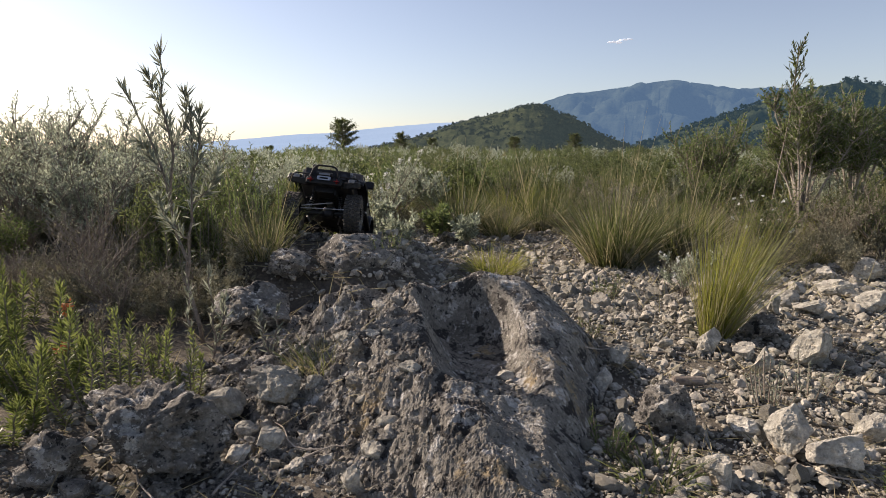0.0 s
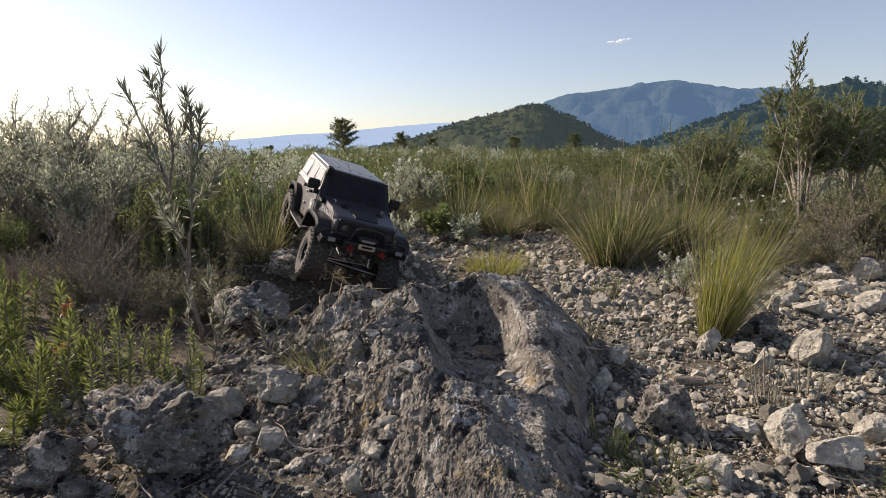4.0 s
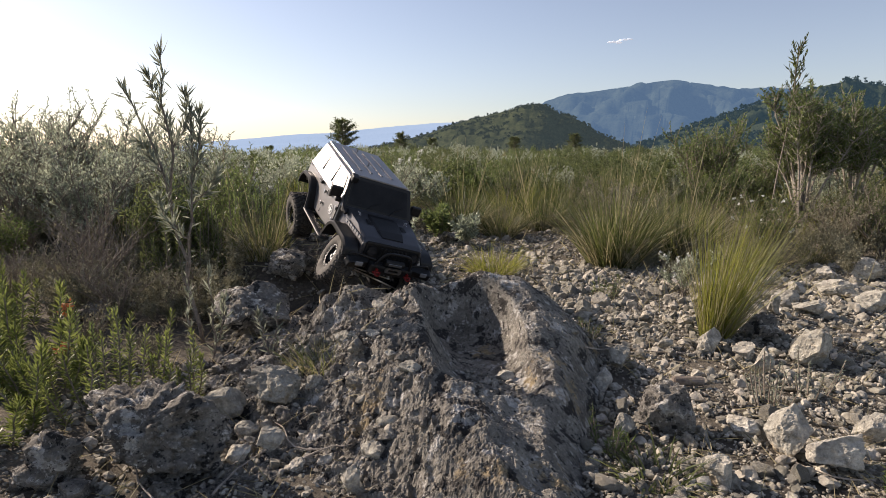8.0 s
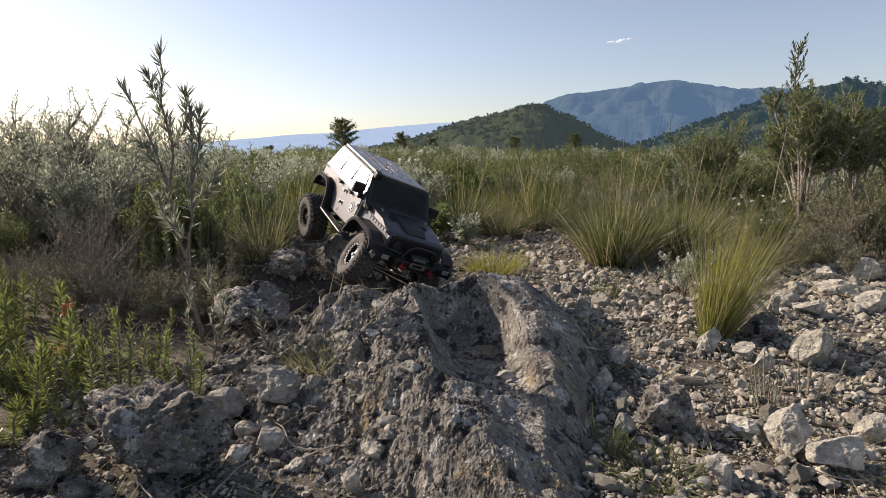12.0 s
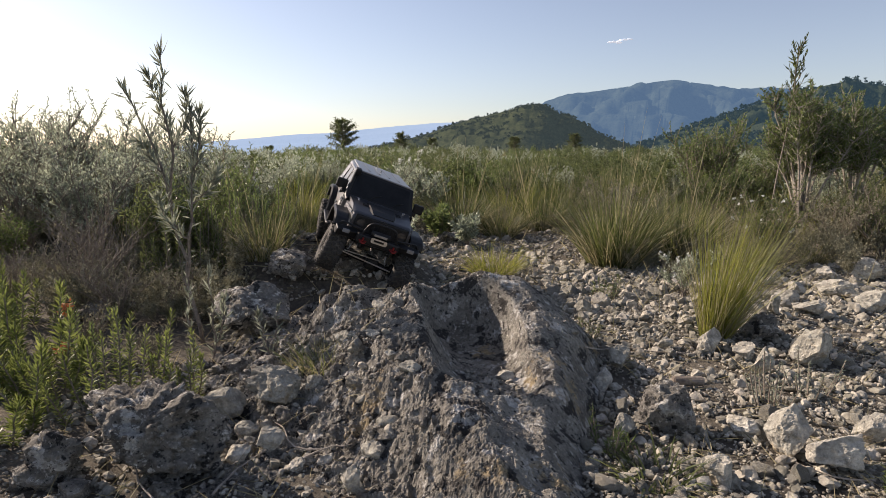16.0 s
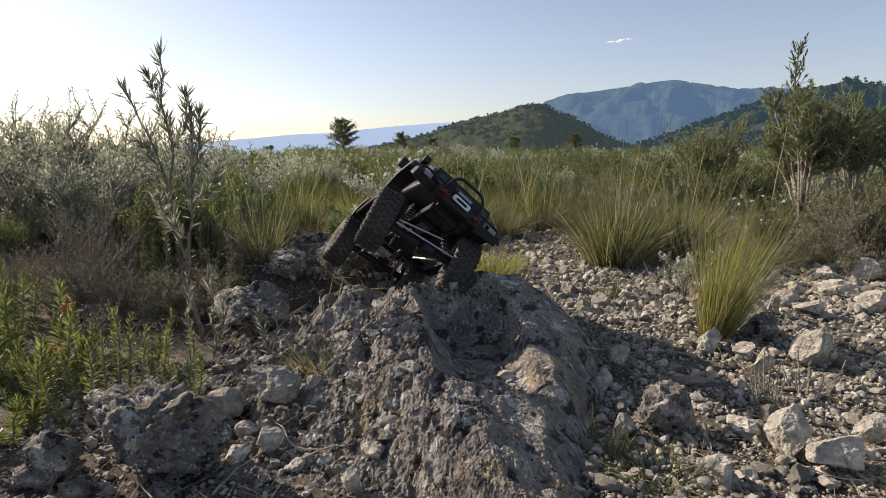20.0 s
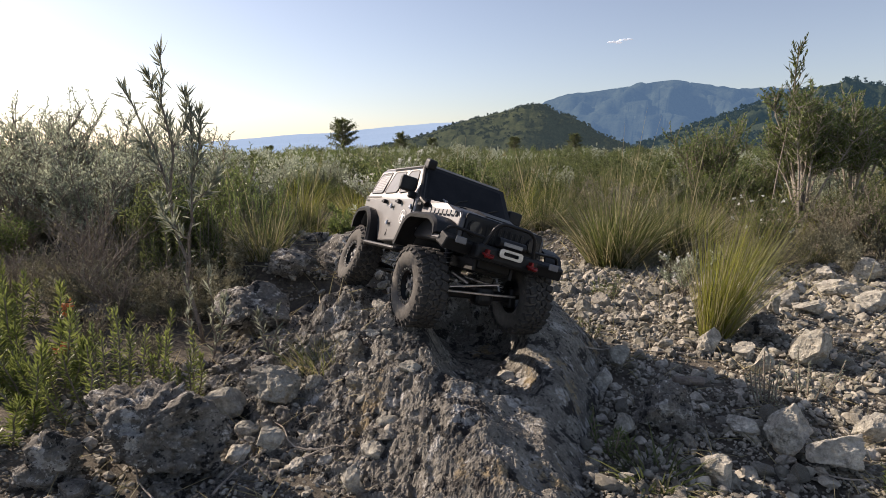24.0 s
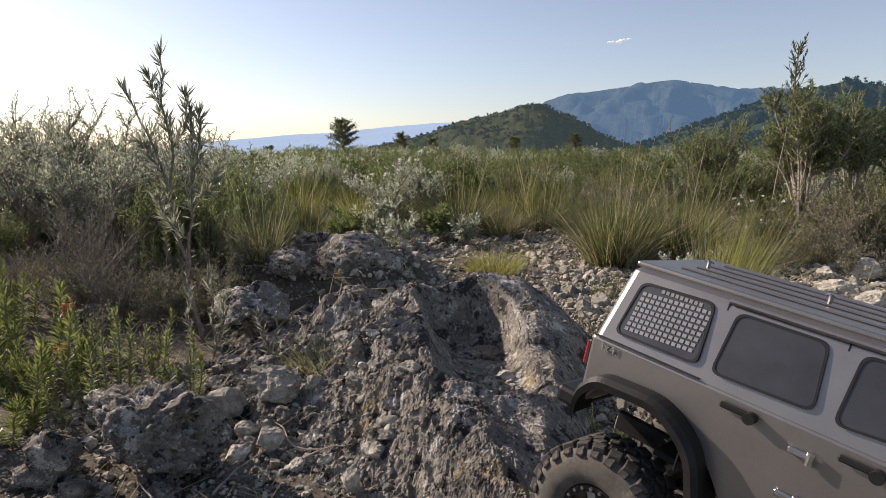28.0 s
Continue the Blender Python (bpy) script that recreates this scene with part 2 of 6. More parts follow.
def outcrop_form(x, y):
    """Height of the bare form: a loaf between two rims, with a bowl sunk into its top."""
    rim_x, rim_z, ridge_x, ridge_z, foot_x, skirt_x = [np.interp(y, SECTION_Y, c) for c in (RIM_X, RIM_Z, RIDGE_X, RIDGE_Z, FOOT_X, SKIRT_X)]
    s = np.clip((x - skirt_x) / (rim_x - skirt_x), 0, 1)
    left = rim_z * s ** 1.8
    across = ease((x - rim_x) / (ridge_x - rim_x))
    top = rim_z + (ridge_z - rim_z) * across
    s = np.clip((x - ridge_x) / (foot_x - ridge_x), 0, 1.3)
    right = ridge_z * (1 - s ** 1.55) - 0.015 * s
    z = np.where(x < rim_x, left, np.where(x < ridge_x, top, right))
    z = z + 0.024 * np.exp(-((x - 0.085) / 0.07) ** 2 - ((y - 1.085) / 0.05) ** 2)
    z = z + 0.050 * np.exp(-(((x + 0.195) / 0.055) ** 4 + ((y - 1.085) / 0.07) ** 4))
    # the bowl
    t = np.clip((0.985 - y) / 0.205, 0, 1)
    off = x - 0.046 - 0.025 * t
    west = off < 0
    d = np.hypot(off / np.where(west, 0.104, 0.094), (y - np.clip(y, 0.78, 0.985)) / 0.088)
    bowl = 0.032 + 0.006 * t + 0.105 * d ** np.where(west, 2.6, 4.5)
    k = 0.010
    mix = np.clip(0.5 + 0.5 * (bowl - z) / k, 0, 1)
    z = np.where(d < 1.6, bowl * (1 - mix) + z * mix - k * mix * (1 - mix), z)
    # the back falls away behind the crest
    back = np.interp(x, (-0.46, -0.27, -0.07, 0.0, 0.13, 0.18, 0.28), (1.24, 1.17, 1.075, 1.055, 1.095, 1.085, 1.09))
    z = z - (z + 0.05) * ease((y - back - 0.01) / 0.15)
    return np.where(s >= 1.3, -0.05, z)


def outcrop_z(x, y):
    q = xyz(x * 9, y * 9)
    wx, wy = fbm(q, 3, 31), fbm(q, 3, 32)
    z = outcrop_form(x + 0.012 * wx, y + 0.012 * wy)
    rim = np.interp(y, SECTION_Y, RIM_X)
    wild = np.clip((rim + 0.035 - x) / 0.06, 0, 1)
    wild = np.maximum(wild, 0.75 * np.clip((0.74 - y) / 0.10, 0, 1) * np.clip((0.10 - x) / 0.05, 0, 1))
    wild = 0.14 + 0.86 * wild
    p = xyz(x + 0.010 * wx, y + 0.010 * wy)
    lumps = np.abs(vnoise(p * 22, 33)) + 0.5 * np.abs(vnoise(p * 48 + 3.3, 34))
    crag = fbm(p * 42 + 5.1, 4, 35, 0.62, True)
    z = z + wild * (0.013 * (lumps - 0.4) + 0.0034 * crag + 0.012 * fbm(xyz(x * 8, y * 8), 2, 36))
    hole = np.clip(fbm(p * 40, 3, 37, 0.6) - 0.30, 0, 0.6)
    z = z - 0.020 * wild * hole
    chips = np.random.default_rng(40).normal(size=x.shape)
    return z + 0.0019 * fbm(p * 110, 3, 38, 0.7, True) * (0.35 + 0.65 * wild) + 0.0045 * fbm(p * 26, 2, 39) + 0.00045 * chips * (0.4 + 0.6 * wild)


def build_outcrop():
    nx, ny = 500, 700
    gx, gy = np.meshgrid(np.linspace(-0.46, 0.40, nx), np.linspace(0.26, 1.48, ny), indexing="ij")
    x, y = gx.ravel(), gy.ravel()
    v = xyz(x, y, outcrop_z(x, y))
    i = np.arange(nx * ny).reshape(nx, ny)
    f = np.stack([i[:-1, :-1], i[1:, :-1], i[1:, 1:], i[:-1, 1:]], -1).reshape(-1, 4)
    tagged(part("rock_outcrop", mesh_np("rock_outcrop", v, f, OUTCROP)),
           "grey weathered limestone outcrop with a hollowed trough", "rock", kind="structure")


build_outcrop()


def surface_z(x, y):
    """Top of ground and outcrop together."""
    x, y = np.atleast_1d(np.asarray(x, float)), np.atleast_1d(np.asarray(y, float))
    g = ground_z(x, y)
    inside = (x > -0.46) & (x < 0.40) & (y > 0.26) & (y < 1.48)
    return np.where(inside, np.maximum(g, outcrop_z(x, y)), g)


# ---- rocks ----
def rock_mesh(seed, size, detail, mat, facets=7, rough=0.10, pit=0.0, smooth=False, karst=0.0):
    """A broken stone: a ball cut by planes and worn by noise. size: half lengths."""
    rng = np.random.default_rng(seed)
    bm = bmesh.new()
    bmesh.ops.create_icosphere(bm, subdivisions=detail, radius=1.0)
    v = np.array([q.co for q in bm.verts])
    f = np.array([[q.index for q in p.verts] for p in bm.faces])
    bm.free()
    for k in range(facets):
        d = rng.normal(size=3)
        d /= np.linalg.norm(d)
        cut = rng.uniform(0.42, 0.80)
        over = np.maximum(v @ d - cut, 0)
        v = v - over[:, None] * d * 0.97
    n = v / np.linalg.norm(v, axis=1, keepdims=True)
    v = v + n * (rough * fbm(v * 2.1 + seed, 5, seed, 0.58))[:, None]
    if karst:
        v = v + n * (karst * (fbm(v * 2.6 + seed, 6, seed + 3, 0.62, True) - 0.2))[:, None]
    if pit:
        v = v - n * (pit * np.clip(fbm(v * 4.5 + seed, 3, seed + 5) - 0.15, 0, 1))[:, None]
    return mesh_np("rock", v * np.asarray(size), f, mat, smooth)


def place_rock(x, y, size, seed, label, mat=None, detail=4, sink=0.25, turn=0.0, tilt=(0, 0), group="", **kw):
    me = rock_mesh(seed, size, detail, mat or PALE_STONE, **kw)
    z = float(surface_z(x, y)[0]) + size[2] * (1 - 2 * sink)
    ob = part("rock", me, m=pose(x, y, z, tilt[0], tilt[1], turn))
    return tagged(ob, label, "rock", group)


def build_rocks():
    grey = dict(mat=LIMESTONE, smooth=True)
    place_rock(-0.205, 1.56, (0.138, 0.105, 0.085), 3, "grey limestone ledge with a flat worn top", detail=6, sink=0.44, turn=-6, tilt=(4, 5), facets=9, rough=0.07, pit=0.05, karst=0.035, **grey)
    place_rock(-0.405, 1.45, (0.075, 0.06, 0.045), 5, "rough grey limestone lump beside the ledge", detail=5, sink=0.4, facets=12, rough=0.12, pit=0.1, karst=0.08, **grey)
    place_rock(-0.362, 0.645, (0.086, 0.060, 0.060), 9, "pitted grey limestone boulder with dark lichen", detail=6, sink=0.10, turn=-10, facets=14, rough=0.16, pit=0.18, karst=0.10, **grey)
    place_rock(-0.452, 0.612, (0.036, 0.032, 0.036), 12, "pitted grey limestone lump against the boulder", detail=5, sink=0.14, facets=10, rough=0.14, pit=0.1, karst=0.10, **grey)
    place_rock(-0.387, 1.15, (0.092, 0.076, 0.075), 14, "domed grey limestone boulder over a dark hollow", detail=6, sink=0.16, turn=12, tilt=(4, 8), facets=18, rough=0.08, pit=0.06, karst=0.04, **grey)
    place_rock(-0.322, 0.790, (0.043, 0.032, 0.027), 17, "ochre limestone block lying on gravel", PALE_STONE, 5, 0.12, facets=12, rough=0.08, pit=0.05)
    place_rock(-0.250, 0.808, (0.045, 0.036, 0.036), 18, "grey weathered limestone block", PALE_STONE, 5, 0.12, facets=14, rough=0.12, pit=0.1, karst=0.06)
    place_rock(-0.232, 0.690, (0.022, 0.018, 0.019), 19, "small pale grey stone", PALE_STONE, 4, 0.15, facets=12)
    place_rock(-0.264, 0.668, (0.018, 0.015, 0.018), 24, "small pale grey stone", PALE_STONE, 4, 0.15, facets=12)
    place_rock(-0.273, 0.738, (0.020, 0.016, 0.015), 25, "small ochre stone beside the grey block", PALE_STONE, 4, 0.15, facets=12)
    place_rock(-0.227, 0.754, (0.017, 0.014, 0.015), 26, "small grey stone in front of the grey block", LIMESTONE, 4, 0.15, facets=12)
    place_rock(-0.104, 0.592, (0.017, 0.014, 0.020), 27, "small upright ochre stone", PALE_STONE, 4, 0.10, turn=30, facets=12)
    place_rock(-0.478, 0.598, (0.034, 0.027, 0.024), 28, "grey stone under the boulder", LIMESTONE, 5, 0.2, facets=12, pit=0.1, rough=0.12)
    place_rock(-0.415, 0.575, (0.022, 0.017, 0.016), 29, "grey stone under the boulder", LIMESTONE, 4, 0.2, facets=12)
    place_rock(-0.073, 0.690, (0.016, 0.012, 0.0095), 20, "smooth yellowish pebble on the outcrop", PALE_STONE, 4, 0.05, facets=3, rough=0.04, smooth=True)
    place_rock(-0.072, 0.668, (0.017, 0.014, 0.010), 21, "flat grey stone on the outcrop", LIMESTONE, 4, 0.2)
    place_rock(-0.045, 0.745, (0.016, 0.012, 0.009), 22, "small pale stone on the outcrop", PALE_STONE, 4, 0.2)
    place_rock(0.100, 0.845, (0.017, 0.012, 0.011), 23, "small pale stone lying in the bowl", PALE_STONE, 4, 0.15)
    row = (
        (0.699, 1.025, (0.056, 0.042, 0.047), 31, "large cream limestone block on gravel"),
        (0.679, 1.148, (0.038, 0.031, 0.036), 32, "brown-grey rounded stone beside the cream block"),
        (0.535, 1.085, (0.029, 0.022, 0.031), 33, "ochre wedge-shaped stone by a grass tuft"),
        (0.321, 0.757, (0.047, 0.036, 0.038), 34, "dark pitted limestone lump on gravel"),
        (0.252, 0.736, (0.023, 0.019, 0.026), 35, "pale grey upright stone beside the dark lump"),
        (0.456, 0.690, (0.036, 0.029, 0.038), 36, "white-faced limestone block on gravel"),
        (0.498, 0.650, (0.044, 0.034, 0.030), 37, "broad cream limestone block half in shade"),
        (0.337, 0.629, (0.027, 0.022, 0.028), 38, "cream limestone stone on gravel"),
        (0.590, 0.725, (0.026, 0.022, 0.029), 39, "cream limestone stone on gravel"),
        (0.573, 0.953, (0.024, 0.020, 0.032), 40, "upright grey limestone stone"),
        (0.587, 1.045, (0.030, 0.023, 0.022), 41, "pale broken stone behind the upright one"),
        (0.418, 0.733, (0.025, 0.020, 0.018), 42, "flat pale stone on gravel"),
        (0.321, 0.983, (0.028, 0.023, 0.026), 43, "grey stone resting near the outcrop"),
        (0.272, 0.910, (0.024, 0.020, 0.027), 44, "rounded pale stone against the outcrop"),
        (0.449, 1.097, (0.018, 0.015, 0.016), 45, "small cream stone on gravel"),
        (0.347, 1.345, (0.027, 0.020, 0.022), 46, "cream stone behind the outcrop"),
        (0.785, 1.295, (0.022, 0.018, 0.030), 47, "upright pale stone in the scree"),
        (0.892, 1.420, (0.046, 0.036, 0.023), 48, "flat grey stone in the scree"),
        (0.885, 1.300, (0.042, 0.034, 0.026), 49, "grey stone on gravel"),
        (1.047, 1.455, (0.054, 0.043, 0.034), 50, "pale grey stone in the scree"),
        (1.299, 1.70, (0.055, 0.043, 0.040), 51, "pale grey stone in the scree"),
        (0.964, 1.50, (0.038, 0.030, 0.029), 52, "pale flat stone in the scree"),
        (1.050, 1.34, (0.038, 0.030, 0.034), 53, "long pale stone in the scree"),
        (1.188, 1.70, (0.046, 0.036, 0.030), 54, "long pale stone in the scree"),
    )
    rng = np.random.default_rng(15)
    for k in range(34):
        y = rng.uniform(0.56, 1.0)
        x = rng.uniform(-0.24, float(np.interp(y, SECTION_Y, RIM_X)) - 0.03)
        s = rng.uniform(0.009, 0.022)
        place_rock(x, y, (s, s * 0.8, s * 0.7), 160 + k, "small weathered stone lodged on the outcrop's flank", LIMESTONE if k % 3 else PALE_STONE, 4, 0.30, turn=k * 47, facets=14, rough=0.14, pit=0.12)
    for x, y, size, seed, label in row:
        dark = seed in (32, 34)
        place_rock(x, y, size, seed, label, LIMESTONE if dark else PALE_STONE, 5, 0.13, turn=seed * 37 % 50 - 25, rough=0.14 if dark else 0.08, pit=0.16 if dark else 0.05, facets=16, karst=0.06 if dark else 0.025)
    for x, y, size, seed in ((-0.62, 1.42, (0.06, 0.05, 0.025), 60), (-0.80, 1.28, (0.09, 0.06, 0.03), 61), (-0.55, 1.30, (0.05, 0.04, 0.02), 62),
                             (-0.95, 1.12, (0.06, 0.05, 0.035), 63), (-0.45, 0.97, (0.04, 0.03, 0.018), 64), (-0.37, 0.95, (0.035, 0.03, 0.016), 65),
                             (-0.30, 0.92, (0.03, 0.03, 0.018), 66), (-0.52, 0.55, (0.05, 0.04, 0.03), 67), (-0.27, 0.57, (0.03, 0.025, 0.018), 68),
                             (-0.52, 1.56, (0.06, 0.05, 0.03), 72), (-0.33, 1.36, (0.06, 0.04, 0.03), 73), (-0.56, 1.72, (0.06, 0.06, 0.03), 74), (-0.47, 1.62, (0.05, 0.05, 0.026), 75),
                             (-0.28, 1.30, (0.05, 0.04, 0.03), 76), (0.02, 2.45, (0.13, 0.09, 0.05), 69), (-0.12, 2.25, (0.12, 0.08, 0.05), 70), (-0.36, 1.98, (0.10, 0.09, 0.05), 71),
                             (-0.40, 1.78, (0.05, 0.04, 0.022), 77), (-0.30, 1.80, (0.04, 0.035, 0.02), 78), (-0.48, 1.40, (0.05, 0.04, 0.03), 79)):
        place_rock(x, y, size, seed, "grey weathered limestone stone in dry scrub", LIMESTONE, 5, 0.3, turn=seed * 53 % 180, facets=14, rough=0.12, pit=0.08)


build_rocks()

# single stones of the scree, told apart one by one, and the fine gravel between them
def scatter_spot(rng):
    """A place in the scree, most often beside the outcrop."""
    k = rng.random()
    if k < 0.69:
        y = 0.45 + 1.5 * rng.random() ** 1.3
        x = rng.uniform(0.16 + 0.14 * max(0, y - 0.6), 0.55 + 0.75 * y)
    elif k < 0.83:
        y = rng.uniform(1.30, 3.2)
        x = rng.uniform(-0.12, 0.35 + 0.30 * y)
    elif k < 0.92:
        y = rng.uniform(1.35, 2.9)
        x = rng.uniform(-0.62, 0.0)
    else:
        y = rng.uniform(0.45, 1.0)
        x = rng.uniform(-0.60, -0.06)
    return x, y


def build_stones():
    rng = np.random.default_rng(7)
    kinds = [rock_mesh(200 + k, (1.0, rng.uniform(0.7, 0.95), rng.uniform(0.55, 0.85)), 3, PALE_STONE, facets=16, rough=0.11, pit=0.08) for k in range(12)]
    for k in range(300):
        x, y = scatter_spot(rng)
        s = (0.010 + 0.014 * rng.random() ** 1.8) * min(1.5, max(1.0, y))
        z = float(surface_z(x, y)[0]) + 0.30 * s
        ob = part("stone", kinds[k % 12])
        ob.matrix_basis = pose(x, y, z, rng.uniform(-30, 30), rng.uniform(-30, 30), rng.uniform(0, 360)) @ Matrix.Scale(s, 4)
        tagged(ob, "loose cream limestone stone on the scree", "stone", "stones of the scree")


def rotations(rng, n, tilt):
    a, b, c = rng.uniform(-tilt, tilt, n), rng.uniform(-tilt, tilt, n), rng.uniform(0, math.tau, n)
    r = np.zeros((n, 3, 3))
    ca, sa, cb, sb, cc, sc = np.cos(a), np.sin(a), np.cos(b), np.sin(b), np.cos(c), np.sin(c)
    r[:, 0] = np.stack([cc * cb, cc * sb * sa - sc * ca, cc * sb * ca + sc * sa], -1)
    r[:, 1] = np.stack([sc * cb, sc * sb * sa + cc * ca, sc * sb * ca - cc * sa], -1)
    r[:, 2] = np.stack([-sb, cb * sa, cb * ca], -1)
    return r


def strew(forms, places, sizes, rng, tilt=0.5):
    """Joins many copies of forms (verts, faces) at places into one set of arrays."""
    vs, fs, at = [], [], 0
    pick = rng.integers(0, len(forms), len(places))
    rot = rotations(rng, len(places), tilt)
    for k, (v, f) in enumerate(forms):
        i = np.where(pick == k)[0]
        if not len(i):
            continue
        w = np.einsum("nij,vj->nvi", rot[i], v) * sizes[i][:, None, None] + places[i][:, None, :]
        g = f[None] + (np.arange(len(i)) * len(v))[:, None, None] + at
        vs.append(w.reshape(-1, 3))
        fs.append(g.reshape(-1, f.shape[1]))
        at += len(i) * len(v)
    return np.concatenate(vs), np.concatenate(fs)


def form_of(me):
    v = np.zeros(len(me.vertices) * 3)
    me.vertices.foreach_get("co", v)
    f = np.zeros(len(me.polygons) * 3, int)
    me.polygons.foreach_get("vertices", f)
    return v.reshape(-1, 3), f.reshape(-1, 3)


def build_gravel():
    """Pebbles and grit: three sizes, thinning out in drifts."""
    rng = np.random.default_rng(8)
    for name, label, n, detail, lo, hi, power, bare_share, seed in (
            ("scree", "loose cream limestone pebbles of the scree", 3000, 2, 0.0055, 0.013, 1.6, 0.04, 300),
            ("gravel", "loose cream limestone gravel over dry earth", 44000, 1, 0.0020, 0.0066, 2.6, 0.10, 320)):
        forms = [form_of(rock_mesh(seed + k, (1.0, rng.uniform(0.6, 0.95), rng.uniform(0.45, 0.8)), detail, None, facets=6, rough=0.2)) for k in range(8)]
        xy = np.array([scatter_spot(rng) for _ in range(n)])
        bare = (xy[:, 0] > -0.46) & (xy[:, 0] < 0.40) & (xy[:, 1] < 1.48)
        over = np.where(bare, outcrop_z(xy[:, 0], xy[:, 1]) - ground_z(xy[:, 0], xy[:, 1]), -1)
        drift = vnoise(xyz(xy[:, 0] * 6, xy[:, 1] * 6), 41) > -0.85
        flank = (xy[:, 0] < np.interp(xy[:, 1], SECTION_Y, RIM_X) - 0.02) & (xy[:, 1] < 1.0)
        xy = xy[((over < 0.004) & drift) | (rng.random(len(xy)) < np.where(flank, 0.45, bare_share))]
        s = lo + (hi - lo) * rng.random(len(xy)) ** power
        s = s * np.clip(xy[:, 1] / 0.9, 1, 1.8)
        p = xyz(xy[:, 0], xy[:, 1], surface_z(xy[:, 0], xy[:, 1]) + 0.35 * s)
        v, f = strew(forms, p, s, rng, 0.8)
        tagged(part(name, mesh_np(name, v, f, GRAVEL)), label, "gravel", kind="stuff")


build_stones()
build_gravel()


# ---- plants ----
def leaf_arrays(p, d, length, width, rng, cup=0.25):
    """Pointed leaves, each four corners folded along its rib: arrays of corners and triangles."""
    n = len(p)
    d = d / (np.linalg.norm(d, axis=1, keepdims=True) + 1e-9)
    side = np.cross(d, rng.normal(size=(n, 3)))
    side /= np.linalg.norm(side, axis=1, keepdims=True) + 1e-9
    up = np.cross(side, d)
    length, width = np.broadcast_to(length, n)[:, None], np.broadcast_to(width, n)[:, None]
    mid = p + d * length * 0.45
    v = np.stack([p, mid + side * width / 2 + up * width * cup, p + d * length, mid - side * width / 2 + up * width * cup], 1)
    base = (np.arange(n) * 4)[:, None]
    f = np.concatenate([base + np.array([[0, 1, 2]]), base + np.array([[0, 2, 3]])], 0)
    return v.reshape(-1, 3), f


def blade_arrays(p, d, length, width, droop, rng, seg=4):
    """Grass blades: tapering bent strips as triangles."""
    n = len(p)
    d = d / np.linalg.norm(d, axis=1, keepdims=True)
    side = np.cross(d, rng.normal(size=(n, 3)))
    side /= np.linalg.norm(side, axis=1, keepdims=True)
    out = d.copy()
    out[:, 2] = 0
    length, width, droop = [np.broadcast_to(a, n)[:, None] for a in (length, width, droop)]
    rows = []
    for k in range(seg + 1):
        t = k / seg
        c = p + d * length * t + (out * 0.8 + np.array([0, 0, -0.6])) * droop * length * t * t
        w = width * (1 - t ** 1.5) * 0.5 + width * 0.04
        rows += [c - side * w, c + side * w]
    v = np.stack(rows, 1)
    tri = []
    for k in range(seg):
        a = 2 * k
        tri += [[a, a + 1, a + 3], [a, a + 3, a + 2]]
    f = (np.arange(n) * (2 * seg + 2))[:, None, None] + np.array(tri)[None]
    return v.reshape(-1, 3), f.reshape(-1, 3)


def tube_arrays(lines, sides=4):
    """Thin tapering tubes along lines of (points, r0, r1)."""
    vs, fs, at = [], [], 0
    ang = np.arange(sides) * math.tau / sides
    for pts, r0, r1 in lines:
        pts = np.asarray(pts)
        n = len(pts)
        d = np.gradient(pts, axis=0)
        d /= np.linalg.norm(d, axis=1, keepdims=True) + 1e-9
        a = np.cross(d, [0.31, 0.83, 0.47])
        a /= np.linalg.norm(a, axis=1, keepdims=True) + 1e-9
        b = np.cross(d, a)
        r = np.linspace(r0, r1, n)[:, None, None]
        ring = pts[:, None] + r * (a[:, None] * np.cos(ang)[None, :, None] + b[:, None] * np.sin(ang)[None, :, None])
        vs.append(ring.reshape(-1, 3))
        i = at + np.arange(n * sides).reshape(n, sides)
        j = np.roll(i, -1, 1)
        q = np.stack([i[:-1], j[:-1], j[1:], i[1:]], -1).reshape(-1, 4)
        fs.append(np.concatenate([q[:, :3], q[:, [0, 2, 3]]]))
        at += n * sides
    return np.concatenate(vs), np.concatenate(fs)


def grow(rng, height, spread, stems, twigs, lean=(0, 0), bare=0.25, wiggle=0.12, twig_len=0.35, upright=0.7):
    """A shrub's skeleton: stems from one root and twigs on them. Returns stem lines and twig lines."""
    main, side = [], []
    for s in range(stems):
        a = rng.uniform(0, math.tau)
        tip = np.array([math.cos(a), math.sin(a), 0]) * spread * rng.uniform(0.2, 1) + np.array([lean[0], lean[1], height * rng.uniform(0.65, 1.0)])
        t = np.linspace(0, 1, 7)[:, None]
        line = tip * t ** np.array([[1.3, 1.3, 0.85]]) + np.cumsum(rng.normal(size=(7, 3)) * wiggle * height * 0.16, 0) * t
        main.append((line, height * 0.010, height * 0.003))
        for w in range(twigs):
            u = bare + (1 - bare) * rng.random()
            k = u * 6
            i = min(int(k), 5)
            root = line[i] + (line[i + 1] - line[i]) * (k - i)
            d = rng.normal(size=3)
            d[2] = abs(d[2]) * upright + upright
            d /= np.linalg.norm(d)
            ln = height * twig_len * rng.uniform(0.4, 1) * (1.15 - 0.5 * u)
            q = np.linspace(0, 1, 4)[:, None]
            side.append((root + d * ln * q + np.array([0, 0, 0.15 * ln]) * q * q + rng.normal(size=(4, 3)) * 0.04 * ln * q, height * 0.0035, height * 0.0015))
    return main, side


